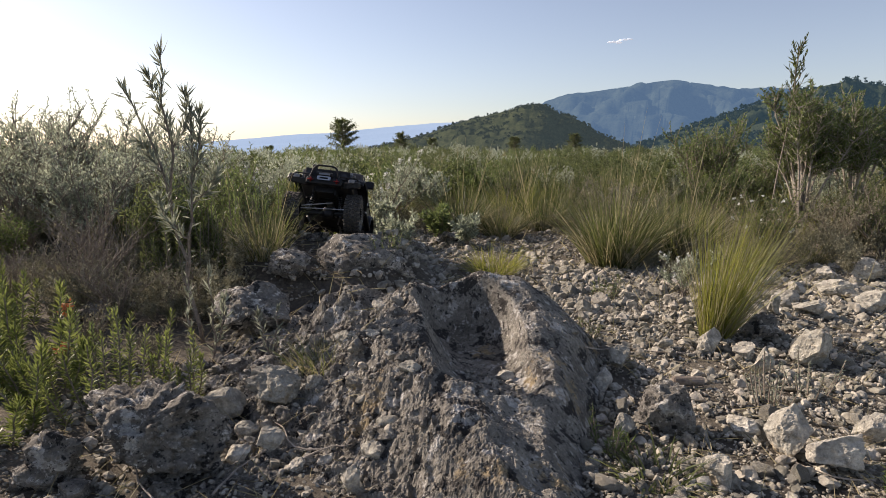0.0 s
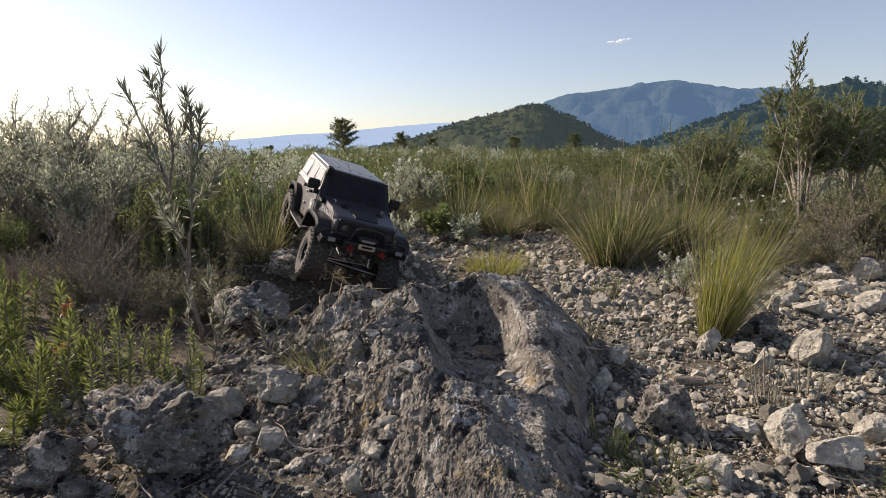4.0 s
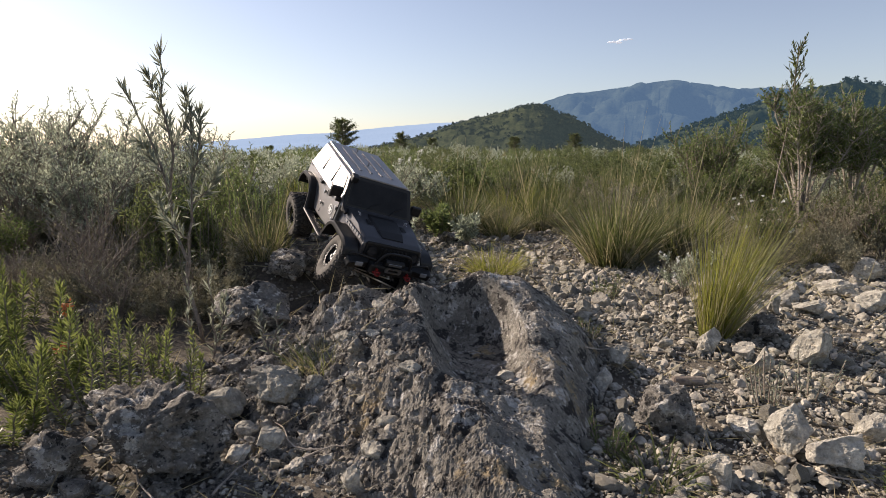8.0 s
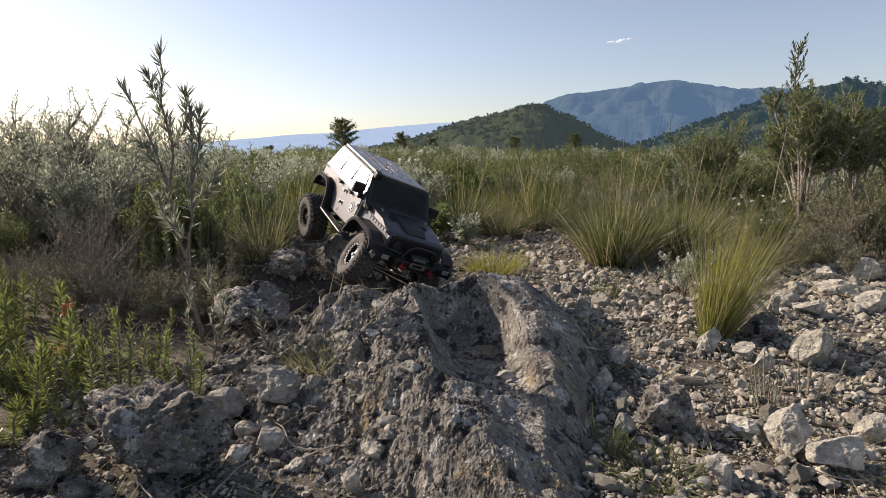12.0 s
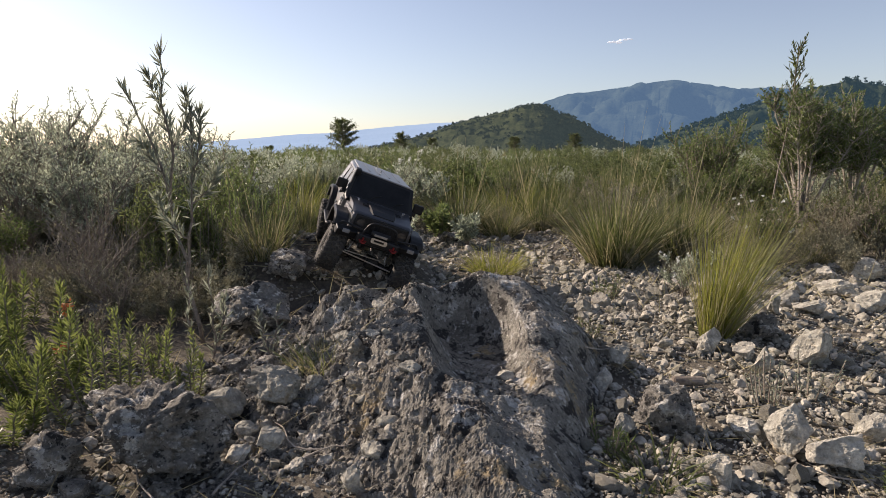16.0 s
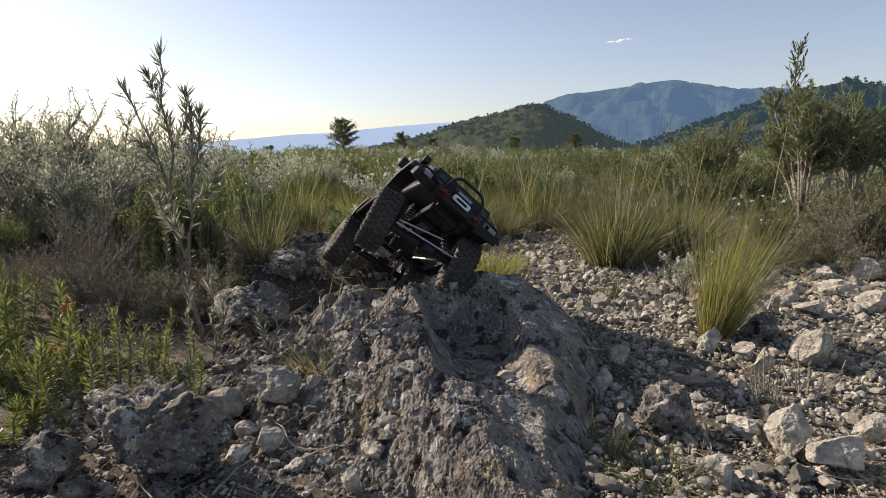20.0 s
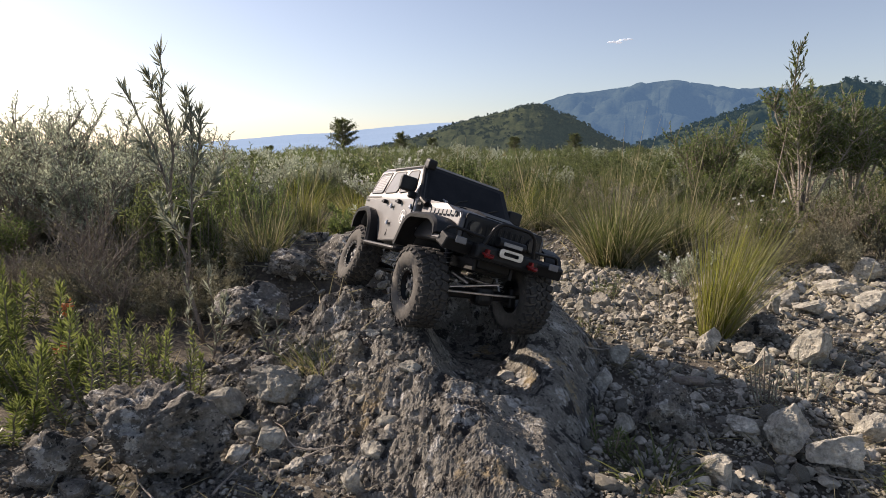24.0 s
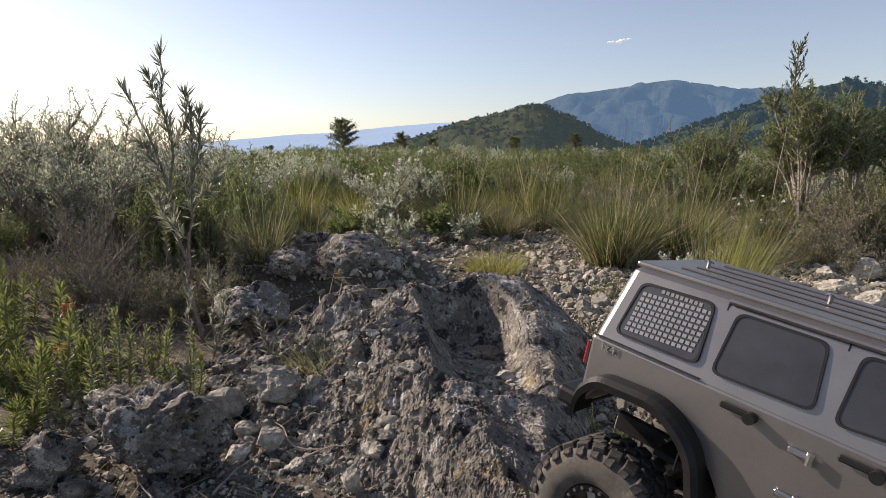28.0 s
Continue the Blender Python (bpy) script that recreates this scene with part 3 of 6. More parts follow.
def leaves_on(lines, per_line, length, width, rng, start=0.15, spread=0.9, tip=True):
    ps, ds = [], []
    for pts, _, _ in lines:
        pts = np.asarray(pts)
        n = len(pts) - 1
        k = np.minimum((start + (1 - start) * (np.arange(per_line) + rng.random(per_line)) / per_line) * n, n - 1e-6)
        i = k.astype(int)
        along = pts[i + 1] - pts[i]
        ps.append(pts[i] + along * (k - i)[:, None])
        ds.append(0.8 * along / (np.linalg.norm(along, axis=1, keepdims=True) + 1e-9) + rng.normal(size=(per_line, 3)) * spread)
    p, d = np.concatenate(ps), np.concatenate(ds)
    d[:, 2] += 0.25
    return leaf_arrays(p, d, length * rng.uniform(0.6, 1.1, len(p)), width * rng.uniform(0.7, 1.1, len(p)), rng)


def shrub(name, label, seed, height, spread, stems, twigs, leaves, leaf_len, leaf_w, mat, wood=None, flowers=0, **kw):
    rng = np.random.default_rng(seed)
    main, side = grow(rng, height, spread, stems, int(twigs * 1.5), **kw)
    root = tagged(new(name), label, "shrub")
    v, f = tube_arrays(main + side)
    part("branchwork", mesh_np("branchwork", v, f, wood or BARK), parent=root)
    v, f = leaves_on(side + [(m[0][3:], m[1], m[2]) for m in main], int(leaves * 1.25), leaf_len, leaf_w, rng)
    part("foliage", mesh_np("foliage", v, f, mat), parent=root)
    if flowers:
        tips = np.array([s[0][-1] for s in side])
        tips = tips[rng.permutation(len(tips))[:flowers]]
        p = np.repeat(tips, 5, 0)
        v, f = leaf_arrays(p, rng.normal(size=(len(p), 3)) + [0, 0, 0.6], leaf_len * 0.8, leaf_len * 0.6, rng)
        part("blossom", mesh_np("blossom", v, f, PETAL), parent=root, label="small white blossoms")
    return root


def tuft(name, label, seed, height, spread, blades, mat, dry=0.4, width=0.0022, droop=0.35, base=0.25, stalks=0, lean=(0, 0), stray=0.07):
    rng = np.random.default_rng(seed)
    root = tagged(new(name), label, "grass tuft")
    for k, (share, m, kind) in enumerate(((1 - dry, mat, "greenery"), (dry, STRAW, "straw"))):
        n = int(blades * share)
        a, r = rng.uniform(0, math.tau, n), np.sqrt(rng.random(n))
        p = np.stack([np.cos(a) * r * spread * base, np.sin(a) * r * spread * base, np.zeros(n)], -1)
        out = rng.random(n) ** 0.8 * spread / height * (1.35 if k else 1.0)
        b = a + rng.normal(size=n) * 0.5
        d = np.stack([np.cos(b) * out + lean[0], np.sin(b) * out + lean[1], np.ones(n)], -1) + rng.normal(size=(n, 3)) * stray
        v, f = blade_arrays(p, d, height * rng.uniform(0.35, 1.0, n) * (0.85 if k else 1), width, droop * rng.uniform(0.2, 1.3, n), rng)
        part(kind, mesh_np(kind, v, f, m), parent=root, label="dry straw-coloured blades" if k else "")
    if stalks:
        a = rng.uniform(0, math.tau, stalks)
        p = np.stack([np.cos(a), np.sin(a), a * 0], -1) * spread * 0.15
        d = np.stack([np.cos(a) * 0.25, np.sin(a) * 0.25, np.ones(stalks)], -1)
        v, f = blade_arrays(p, d, height * rng.uniform(1.1, 1.5, stalks), width * 1.3, 0.1, rng)
        part("seed_growth", mesh_np("seed_growth", v, f, STRAW), parent=root)
    return root


def plant(ob, x, y, turn=0.0, scale=1.0, sink=0.01):
    ob.matrix_basis = pose(x, y, float(surface_z(x, y)[0]) - sink, 0, 0, turn) @ Matrix.Scale(scale, 4)
    return ob


def build_grass():
    lime = "upright lime-green grass tuft with straw tips among stones"
    dryg = "tall feathery grass tuft, half green and half straw"
    plant(tuft("grass_tuft", lime, 1, 0.37, 0.095, 760, GRASS_LIME, 0.32, 0.0013, 0.22, 0.30, lean=(0.16, 0), stray=0.11), 0.585, 1.17)
    plant(tuft("grass_tuft", dryg, 2, 0.42, 0.26, 900, GRASS, 0.36, 0.0026, 0.35, 0.30, 6), 0.60, 1.95)
    plant(tuft("grass_tuft", dryg, 3, 0.38, 0.24, 700, GRASS, 0.36, 0.003, 0.35, 0.3, 6), 0.86, 2.05)
    plant(tuft("grass_tuft", dryg, 4, 0.34, 0.30, 700, GRASS, 0.36, 0.003, 0.45, 0.3, 8), 0.50, 2.90)
    plant(tuft("grass_tuft", dryg, 5, 0.36, 0.28, 700, GRASS, 0.36, 0.003, 0.45, 0.3, 8), 0.08, 2.75)
    plant(tuft("grass_tuft", dryg, 6, 0.24, 0.22, 500, GRASS, 0.6, 0.003, 0.45, 0.3, 5), 0.27, 2.62)
    plant(tuft("grass_tuft", "low lime and straw grass tuft behind the outcrop", 7, 0.14, 0.17, 500, GRASS_LIME, 0.4, 0.002, 0.4, 0.4), 0.165, 1.78)
    plant(tuft("grass_tuft", "small straw-coloured grass tuft", 8, 0.16, 0.12, 300, GRASS, 0.7, 0.002, 0.35, 0.3), 1.31, 1.95)
    plant(tuft("grass_tuft", "low spreading green grass in gravel", 9, 0.075, 0.10, 150, LEAF, 0.08, 0.0030, 0.8, 0.4), 0.262, 0.640)
    plant(tuft("grass_tuft", "thin grey-green grass in a rock hollow", 10, 0.07, 0.07, 220, GRASS, 0.6, 0.0013, 0.3, 0.7), -0.20, 0.88)
    plant(tuft("grass_tuft", "dry grass tuft behind the shrub", 11, 0.40, 0.28, 500, GRASS, 0.6, 0.004, 0.3, 0.3, 6), -1.22, 2.05)
    plant(tuft("grass_tuft", "dry grass tuft beside the track", 12, 0.22, 0.14, 320, GRASS, 0.6, 0.002, 0.3, 0.4, 4), -0.50, 1.55)
    plant(tuft("grass_tuft", "dry grass tuft beside the track", 13, 0.24, 0.16, 360, GRASS, 0.6, 0.002, 0.3, 0.4, 4), -0.60, 1.75)


build_grass()


def build_track_growth():
    """Grass and leafy plants on the far side of the terrace."""
    yellow = "yellow-green grass tuft beside the stony track"
    for k, (x, y, h, r) in enumerate(((-0.62, 2.55, 0.30, 0.20), (-0.44, 2.95, 0.30, 0.22), (-0.26, 3.05, 0.30, 0.22), (-0.75, 2.85, 0.34, 0.24), (0.30, 3.1, 0.32, 0.24), (-0.52, 2.22, 0.20, 0.13))):
        plant(tuft("grass_tuft", yellow, 170 + k, h, r, 460, GRASS_LIME if k % 2 else GRASS, 0.4, 0.0026, 0.35, 0.3, 4, stray=0.10), x, y)
    silver = "leafy silver-green plant beside the stony track"
    for k, (x, y, h) in enumerate(((-0.17, 2.22, 0.17), (-0.02, 2.42, 0.18), (-0.30, 2.40, 0.22), (-0.42, 2.30, 0.20), (0.10, 2.30, 0.13))):
        plant(shrub("shrub", silver, 180 + k, h, h * 0.55, 12, 6, 9, 0.026, 0.008, LEAF_GREY if k % 2 == 0 else LEAF_LIGHT), x, y)


build_track_growth()


def olive_shrub(seed, height, lean, label, mat=None, start=0.44, per=22, along=40, reach=0.25):
    """A thin upright shrub with long narrow leaves in whorls at the twig ends."""
    rng = np.random.default_rng(seed)
    root = tagged(new("slender_shrub"), label, "shrub")
    main, side = [], []
    t = np.linspace(0, 1, 10)[:, None]
    stem = np.array([[lean[0], lean[1], height]]) * t + np.stack([np.sin(t[:, 0] * 5 + seed) * 0.012, np.cos(t[:, 0] * 4) * 0.01, 0 * t[:, 0]], -1)
    main.append((stem, 0.0042, 0.0014))
    for k in range(20):
        u = start + (0.98 - start) * k / 20
        i = min(int(u * 9), 8)
        a = k * 2.4 + seed
        d = np.array([math.cos(a) * 0.55, math.sin(a) * 0.55, 0.8])
        ln = height * reach * (1.1 - 0.6 * u) * rng.uniform(0.7, 1.1)
        q = np.linspace(0, 1, 5)[:, None]
        side.append((stem[i] + (stem[i + 1] - stem[i]) * (u * 9 - i) + d * ln * q + np.array([0, 0, 0.3 * ln]) * q * q, 0.002, 0.001))
    v, f = tube_arrays(main + side, 5)
    part("stem", mesh_np("stem", v, f, BARK), parent=root)
    v1, f1 = leaves_on(side, per, 0.030, 0.0070, rng, 0.2, 0.45)
    v2, f2 = leaves_on([(stem[6:], 0, 0)], along, 0.030, 0.0055, rng, 0.0, 0.5)
    part("foliage", mesh_np("foliage", np.concatenate([v1, v2]), np.concatenate([f1, f2 + len(v1)]), mat or LEAF_OLIVE), parent=root)
    return root


def forked_shrub(label, boughs, leaf_len=0.034, leaf_w=0.0050, per=64, bare=0.36, seed=3):
    """A slender shrub of few forked boughs; long narrow leaves point up along them and gather at the tips."""
    rng = np.random.default_rng(seed)
    root = tagged(new("slender_shrub"), label, "shrub")
    lines = []
    for way, r0 in boughs:
        way = np.array([(x, y, z) for x, y, z in way])
        k = np.linspace(0, len(way) - 1, 14)
        i = np.minimum(k.astype(int), len(way) - 2)
        line = way[i] + (way[i + 1] - way[i]) * (k - i)[:, None]
        line[1:-1] = 0.5 * line[1:-1] + 0.25 * (line[:-2] + line[2:]) + rng.normal(size=(12, 3)) * 0.0022
        lines.append((line, r0, 0.0010))
    v, f = tube_arrays(lines, 6)
    part("stem", mesh_np("stem", v, f, BARK), parent=root)
    vs, fs, at = [], [], 0
    for line, r0, _ in lines:
        start = bare if r0 > 0.003 else 0.12
        for n, a, spread, scale in ((per, start, 0.42, 1.0), (9, 0.93, 0.30, 0.9), (per // 3, max(0.05, start - 0.35), 0.7, 0.7)):
            v, f = leaves_on([(line, 0, 0)], n, leaf_len * scale, leaf_w * scale, rng, a, spread)
            vs.append(v)
            fs.append(f + at)
            at += len(v)
    part("foliage", mesh_np("foliage", np.concatenate(vs), np.concatenate(fs), LEAF_OLIVE), parent=root)
    return root


def bottlebrush(seed, height, spread, sprigs, label, mat, leaf_len=0.0125, per=84, rust=0, lean=0.0):
    """A low bush of single upright sprigs, each set all round with short stiff leaves."""
    rng = np.random.default_rng(seed)
    root = tagged(new("needle_shrub"), label, "shrub")
    lines, ps, ds = [], [], []
    for k in range(sprigs):
        a, r = rng.uniform(0, math.tau), spread * math.sqrt(rng.random())
        q = np.linspace(0, 1, 7)[:, None]
        base = np.array([math.cos(a), math.sin(a), 0]) * r * 0.7
        tip = np.array([math.cos(a) * r * 1.15 + lean * height, math.sin(a) * r, height * rng.uniform(0.45, 1)])
        line = base + (tip - base) * q + np.array([math.cos(a), math.sin(a), 0]) * 0.10 * height * (q - q * q) + rng.normal(size=(7, 3)) * 0.002 * q
        lines.append((line, 0.0016, 0.0009))
        t = 0.12 + 0.86 * (np.arange(per) / per)
        i = np.minimum((t * 6).astype(int), 5)
        along = line[i + 1] - line[i]
        along /= np.linalg.norm(along, axis=1, keepdims=True)
        turn = np.arange(per) * 2.39996
        flat = np.stack([np.cos(turn), np.sin(turn), 0 * turn], -1)
        ps.append(line[i] + (line[i + 1] - line[i]) * (t * 6 - i)[:, None])
        ds.append(flat * (0.95 - 0.6 * t[:, None] ** 4) + along * (0.45 + 0.8 * t[:, None] ** 3) + rng.normal(size=(per, 3)) * 0.12)
    v, f = tube_arrays(lines, 5)
    part("stemwork", mesh_np("stemwork", v, f, BARK), parent=root)
    p, d = np.concatenate(ps), np.concatenate(ds)
    v, f = leaf_arrays(p, d, leaf_len * rng.uniform(0.75, 1.1, len(p)), leaf_len * 0.20, rng)
    part("foliage", mesh_np("foliage", v, f, mat), parent=root)
    for line, _, _ in lines[:rust]:
        tips = np.repeat(line[-1:], 30, 0)
        v, f = leaf_arrays(tips + rng.normal(size=tips.shape) * 0.005, rng.normal(size=tips.shape) + [0, 0, 0.4], 0.009, 0.005, rng)
        part("flower_head", mesh_np("flower_head", v, f, RUST_PETAL), parent=root, label="withered rust-red flower head")
    return root


def sprig_shrub(seed, height, spread, sprigs, label, mat, leaf_len=0.016, per=60, rust=0):
    """A low bush of upright sprigs set with short needle leaves."""
    rng = np.random.default_rng(seed)
    root = tagged(new("needle_shrub"), label, "shrub")
    lines = []
    for k in range(sprigs):
        a = rng.uniform(0, math.tau)
        r = spread * math.sqrt(rng.random())
        q = np.linspace(0, 1, 6)[:, None]
        base = np.array([math.cos(a), math.sin(a), 0]) * r * 0.45
        tip = np.array([math.cos(a) * r, math.sin(a) * r, height * rng.uniform(0.5, 1)])
        lines.append((base + (tip - base) * q + np.array([math.cos(a), math.sin(a), 0]) * 0.12 * height * (q - q * q), 0.0016, 0.0008))
    v, f = tube_arrays(lines, 4)
    part("stemwork", mesh_np("stemwork", v, f, BARK), parent=root)
    v, f = leaves_on(lines, per, leaf_len, leaf_len * 0.17, rng, 0.15, 0.7)
    part("foliage", mesh_np("foliage", v, f, mat), parent=root)
    if rust:
        for line in lines[:rust]:
            tips = np.repeat(line[0][-1:], 26, 0)
            v, f = leaf_arrays(tips + rng.normal(size=tips.shape) * 0.006, rng.normal(size=tips.shape), 0.008, 0.005, rng)
            part("flower_head", mesh_np("flower_head", v, f, RUST_PETAL), parent=root, label="withered rust-red flower head")
    return root


def build_near_shrubs():
    plant(forked_shrub("slender grey-leaved shrub with narrow upright leaves on forked stems", (
        (((0, 0, 0), (-0.021, 0, 0.15), (-0.050, 0.01, 0.30), (-0.073, 0.01, 0.418), (-0.118, 0.0, 0.520)), 0.0046),
        (((-0.046, 0.01, 0.29), (-0.030, 0.0, 0.40), (-0.038, -0.01, 0.50), (-0.034, -0.01, 0.585)), 0.0030),
        (((-0.021, 0, 0.15), (0.004, -0.02, 0.27), (0.015, -0.02, 0.38), (0.022, -0.03, 0.480)), 0.0034),
        (((-0.034, 0, 0.42), (-0.062, 0.02, 0.49), (-0.078, 0.02, 0.545)), 0.0018),
        (((-0.062, 0.01, 0.36), (-0.095, 0.03, 0.40), (-0.112, 0.03, 0.42)), 0.0018),
        (((0.012, -0.02, 0.35), (0.035, -0.03, 0.40), (0.044, -0.04, 0.47)), 0.0018),
        (((-0.034, 0, 0.40), (-0.012, 0.03, 0.45), (-0.012, 0.03, 0.51)), 0.0018),
        (((-0.006, -0.01, 0.22), (-0.045, -0.03, 0.27), (-0.052, -0.03, 0.31)), 0.0018),
        (((0.008, -0.02, 0.30), (0.040, -0.01, 0.33), (0.052, 0.0, 0.36)), 0.0018),
    )), -0.497, 1.12)
    shoot = "short silvery shoot with narrow leaves beside the slender shrub"
    plant(forked_shrub(shoot, ((((0, 0, 0), (0.006, 0, 0.09), (0.002, 0, 0.185)), 0.0022), (((0.002, 0, 0.02), (0.022, 0, 0.08), (0.026, 0, 0.13)), 0.0018)), 0.026, 0.0042, 38, 0.1, 5), -0.435, 1.02)
    plant(forked_shrub(shoot, ((((0, 0, 0), (-0.008, 0, 0.08), (-0.004, 0, 0.15)), 0.0022),), 0.024, 0.0042, 34, 0.1, 6), -0.455, 0.99)
    plant(forked_shrub(shoot, ((((0, 0, 0), (0.010, 0, 0.05), (0.012, 0, 0.10)), 0.0022), (((0, 0, 0), (-0.015, 0, 0.05), (-0.024, 0, 0.09)), 0.0018)), 0.022, 0.0036, 26, 0.1, 7), -0.30, 0.95)
    bright = "bright green needle-leaved low bush behind the boulder"
    plant(bottlebrush(21, 0.160, 0.085, 15, bright, LEAF_NEEDLE), -0.500, 0.80)
    plant(bottlebrush(32, 0.135, 0.055, 8, bright, LEAF_NEEDLE), -0.410, 0.82)
    plant(bottlebrush(22, 0.120, 0.055, 8, bright, LEAF_NEEDLE, lean=-0.3), -0.610, 0.79)
    plant(bottlebrush(23, 0.150, 0.055, 7, "needle-leaved low bush with withered rust-red heads", LEAF_LIGHT, rust=2), -0.60, 0.92)
    low = "green needle-leaved low bush"
    plant(bottlebrush(33, 0.165, 0.09, 13, low, LEAF_NEEDLE, 0.020), -0.745, 0.96)
    plant(bottlebrush(34, 0.150, 0.08, 12, low, LEAF_NEEDLE, 0.020), -0.66, 0.86)
    plant(bottlebrush(35, 0.170, 0.10, 14, low, LEAF_NEEDLE, 0.018), -0.90, 1.12)
    plant(bottlebrush(36, 0.110, 0.07, 9, low, LEAF_NEEDLE, 0.016), -0.585, 0.705)
    withered = "leafless brown twiggy undershrub"
    for k, (x, y, h) in enumerate(((-0.72, 1.22, 0.17), (-0.60, 1.30, 0.13), (-0.86, 1.30, 0.22), (-1.02, 1.28, 0.20), (-0.52, 0.96, 0.09), (-0.92, 1.48, 0.25), (-0.68, 1.05, 0.11))):
        plant(shrub("undershrub", withered, 140 + k, h, h * 0.7, 16, 9, 2, 0.009, 0.003, LEAF_DRY, bare=0.15, twig_len=0.4), x, y)
    # added bush left of the view, there to cast shade on the lower left
    edge = "dense dark green scrub bush, unseen, added to shade the lower left"
    for k, (x, y, h) in enumerate(((-0.92, 0.72, 0.22),)):
        plant(shrub("shrub", edge, 150 + k, h, h * 0.42, 18, 14, 16, 0.020, 0.007, LEAF), x, y)
    broom = "fresh green broom-like bush beside the track"
    plant(bottlebrush(41, 0.27, 0.12, 30, broom, LEAF_LIGHT, 0.016, 70), -0.60, 1.62)
    plant(bottlebrush(42, 0.23, 0.11, 26, broom, LEAF, 0.016, 70), -0.70, 1.52)
    plant(bottlebrush(43, 0.20, 0.10, 24, broom, LEAF_LIGHT, 0.016, 70), -0.545, 1.78)
    plant(sprig_shrub(25, 0.09, 0.05, 12, "small grey-green thyme bush in gravel", LEAF_GREY, 0.007, 60), 0.515, 0.83)
    plant(sprig_shrub(26, 0.08, 0.05, 8, "small grey-green thyme bush in gravel", LEAF_GREY, 0.007, 60), 0.60, 0.87)
    plant(sprig_shrub(27, 0.06, 0.035, 8, "small green weed beside the outcrop", LEAF_LIGHT, 0.012, 30), 0.222, 0.70)
    plant(sprig_shrub(28, 0.06, 0.03, 7, "small green weed between stones", LEAF_LIGHT, 0.012, 30), 0.52, 0.585)
    plant(sprig_shrub(29, 0.09, 0.05, 9, "small green weed in gravel", LEAF_LIGHT, 0.014, 30), 0.435, 1.50)
    plant(sprig_shrub(30, 0.05, 0.05, 12, "small dark herb at the outcrop's foot", LEAF, 0.01, 30), 0.30, 1.13)
    plant(sprig_shrub(31, 0.08, 0.05, 10, "small herb growing on the ledge", LEAF_LIGHT, 0.014, 26), -0.16, 1.55)


build_near_shrubs()


def build_shrubs():
    grey = "grey-green scrub bush in the dry field"
    green = "fresh green scrub bush in the dry field"
    brown = "half-withered brownish scrub bush"
    plant(shrub("shrub", green, 41, 0.30, 0.17, 14, 9, 12, 0.020, 0.005, LEAF_LIGHT), -0.72, 1.95)
    plant(shrub("shrub", green, 42, 0.26, 0.15, 12, 9, 12, 0.018, 0.005, LEAF), -0.78, 1.60)
    plant(shrub("shrub", "grey-leaved scrub bush with a brown twiggy base", 43, 0.38, 0.22, 18, 10, 11, 0.017, 0.0045, LEAF_GREY, bare=0.4), -1.12, 1.78)
    plant(shrub("shrub", "grey-leaved scrub bush with a brown twiggy base", 44, 0.44, 0.26, 20, 10, 11, 0.018, 0.005, LEAF_GREY, bare=0.4), -1.45, 1.95)
    plant(shrub("shrub", grey, 45, 0.52, 0.32, 22, 12, 13, 0.020, 0.006, LEAF_GREY), -1.62, 2.25)
    plant(shrub("shrub", grey, 46, 0.50, 0.34, 22, 12, 13, 0.020, 0.006, LEAF_GREY), -1.40, 2.50)
    plant(shrub("shrub", grey, 70, 0.46, 0.26, 18, 11, 12, 0.020, 0.006, LEAF_GREY), -0.98, 2.10)
    plant(shrub("shrub", green, 71, 0.30, 0.16, 16, 10, 12, 0.016, 0.004, LEAF_LIGHT), -0.72, 1.66)
    plant(shrub("shrub", green, 47, 0.42, 0.30, 14, 10, 12, 0.022, 0.008, LEAF), -1.85, 2.45)
    plant(shrub("shrub", green, 48, 0.36, 0.24, 14, 10, 12, 0.022, 0.007, LEAF), -0.90, 2.35)
    plant(shrub("shrub", "scrub bush with small white blossoms", 49, 0.36, 0.16, 14, 8, 12, 0.020, 0.006, LEAF_GREY, flowers=30), -0.82, 2.20)
    plant(shrub("shrub", "scrub bush with small white blossoms", 50, 0.34, 0.26, 14, 8, 12, 0.020, 0.007, LEAF_GREY, flowers=22), -0.28, 2.75)
    plant(shrub("shrub", grey, 51, 0.30, 0.24, 14, 8, 12, 0.020, 0.008, LEAF_GREY), -0.10, 3.15)
    crowned = "tall shrub with bare grey lower stems and a green crown"
    plant(shrub("tall_shrub", crowned, 52, 0.68, 0.22, 16, 26, 22, 0.017, 0.0055, LEAF_LIGHT, DEADWOOD, bare=0.55, twig_len=0.20, upright=0.5), 1.62, 2.55)
    plant(shrub("tall_shrub", crowned, 53, 0.68, 0.22, 16, 26, 22, 0.017, 0.0055, LEAF_LIGHT, DEADWOOD, bare=0.55, twig_len=0.20, upright=0.5), 1.88, 2.60)
    plant(olive_shrub(54, 0.84, (0.02, 0.0), "slender leafy shoot rising over the tall shrub", LEAF, 0.66, 12, 30, 0.12), 1.47, 2.50)
    plant(shrub("shrub", green, 55, 0.54, 0.28, 20, 14, 16, 0.020, 0.007, LEAF_LIGHT), 1.52, 3.35)
    plant(shrub("shrub", green, 56, 0.40, 0.30, 16, 12, 14, 0.022, 0.008, LEAF), 2.15, 3.60)
    plant(shrub("shrub", "low grey bush with pale seed heads", 57, 0.26, 0.24, 16, 9, 10, 0.014, 0.005, LEAF, flowers=14), 1.15, 1.98)
    plant(shrub("shrub", "low grey bush with pale seed heads", 58, 0.28, 0.26, 16, 9, 10, 0.014, 0.005, LEAF), 1.62, 2.05)
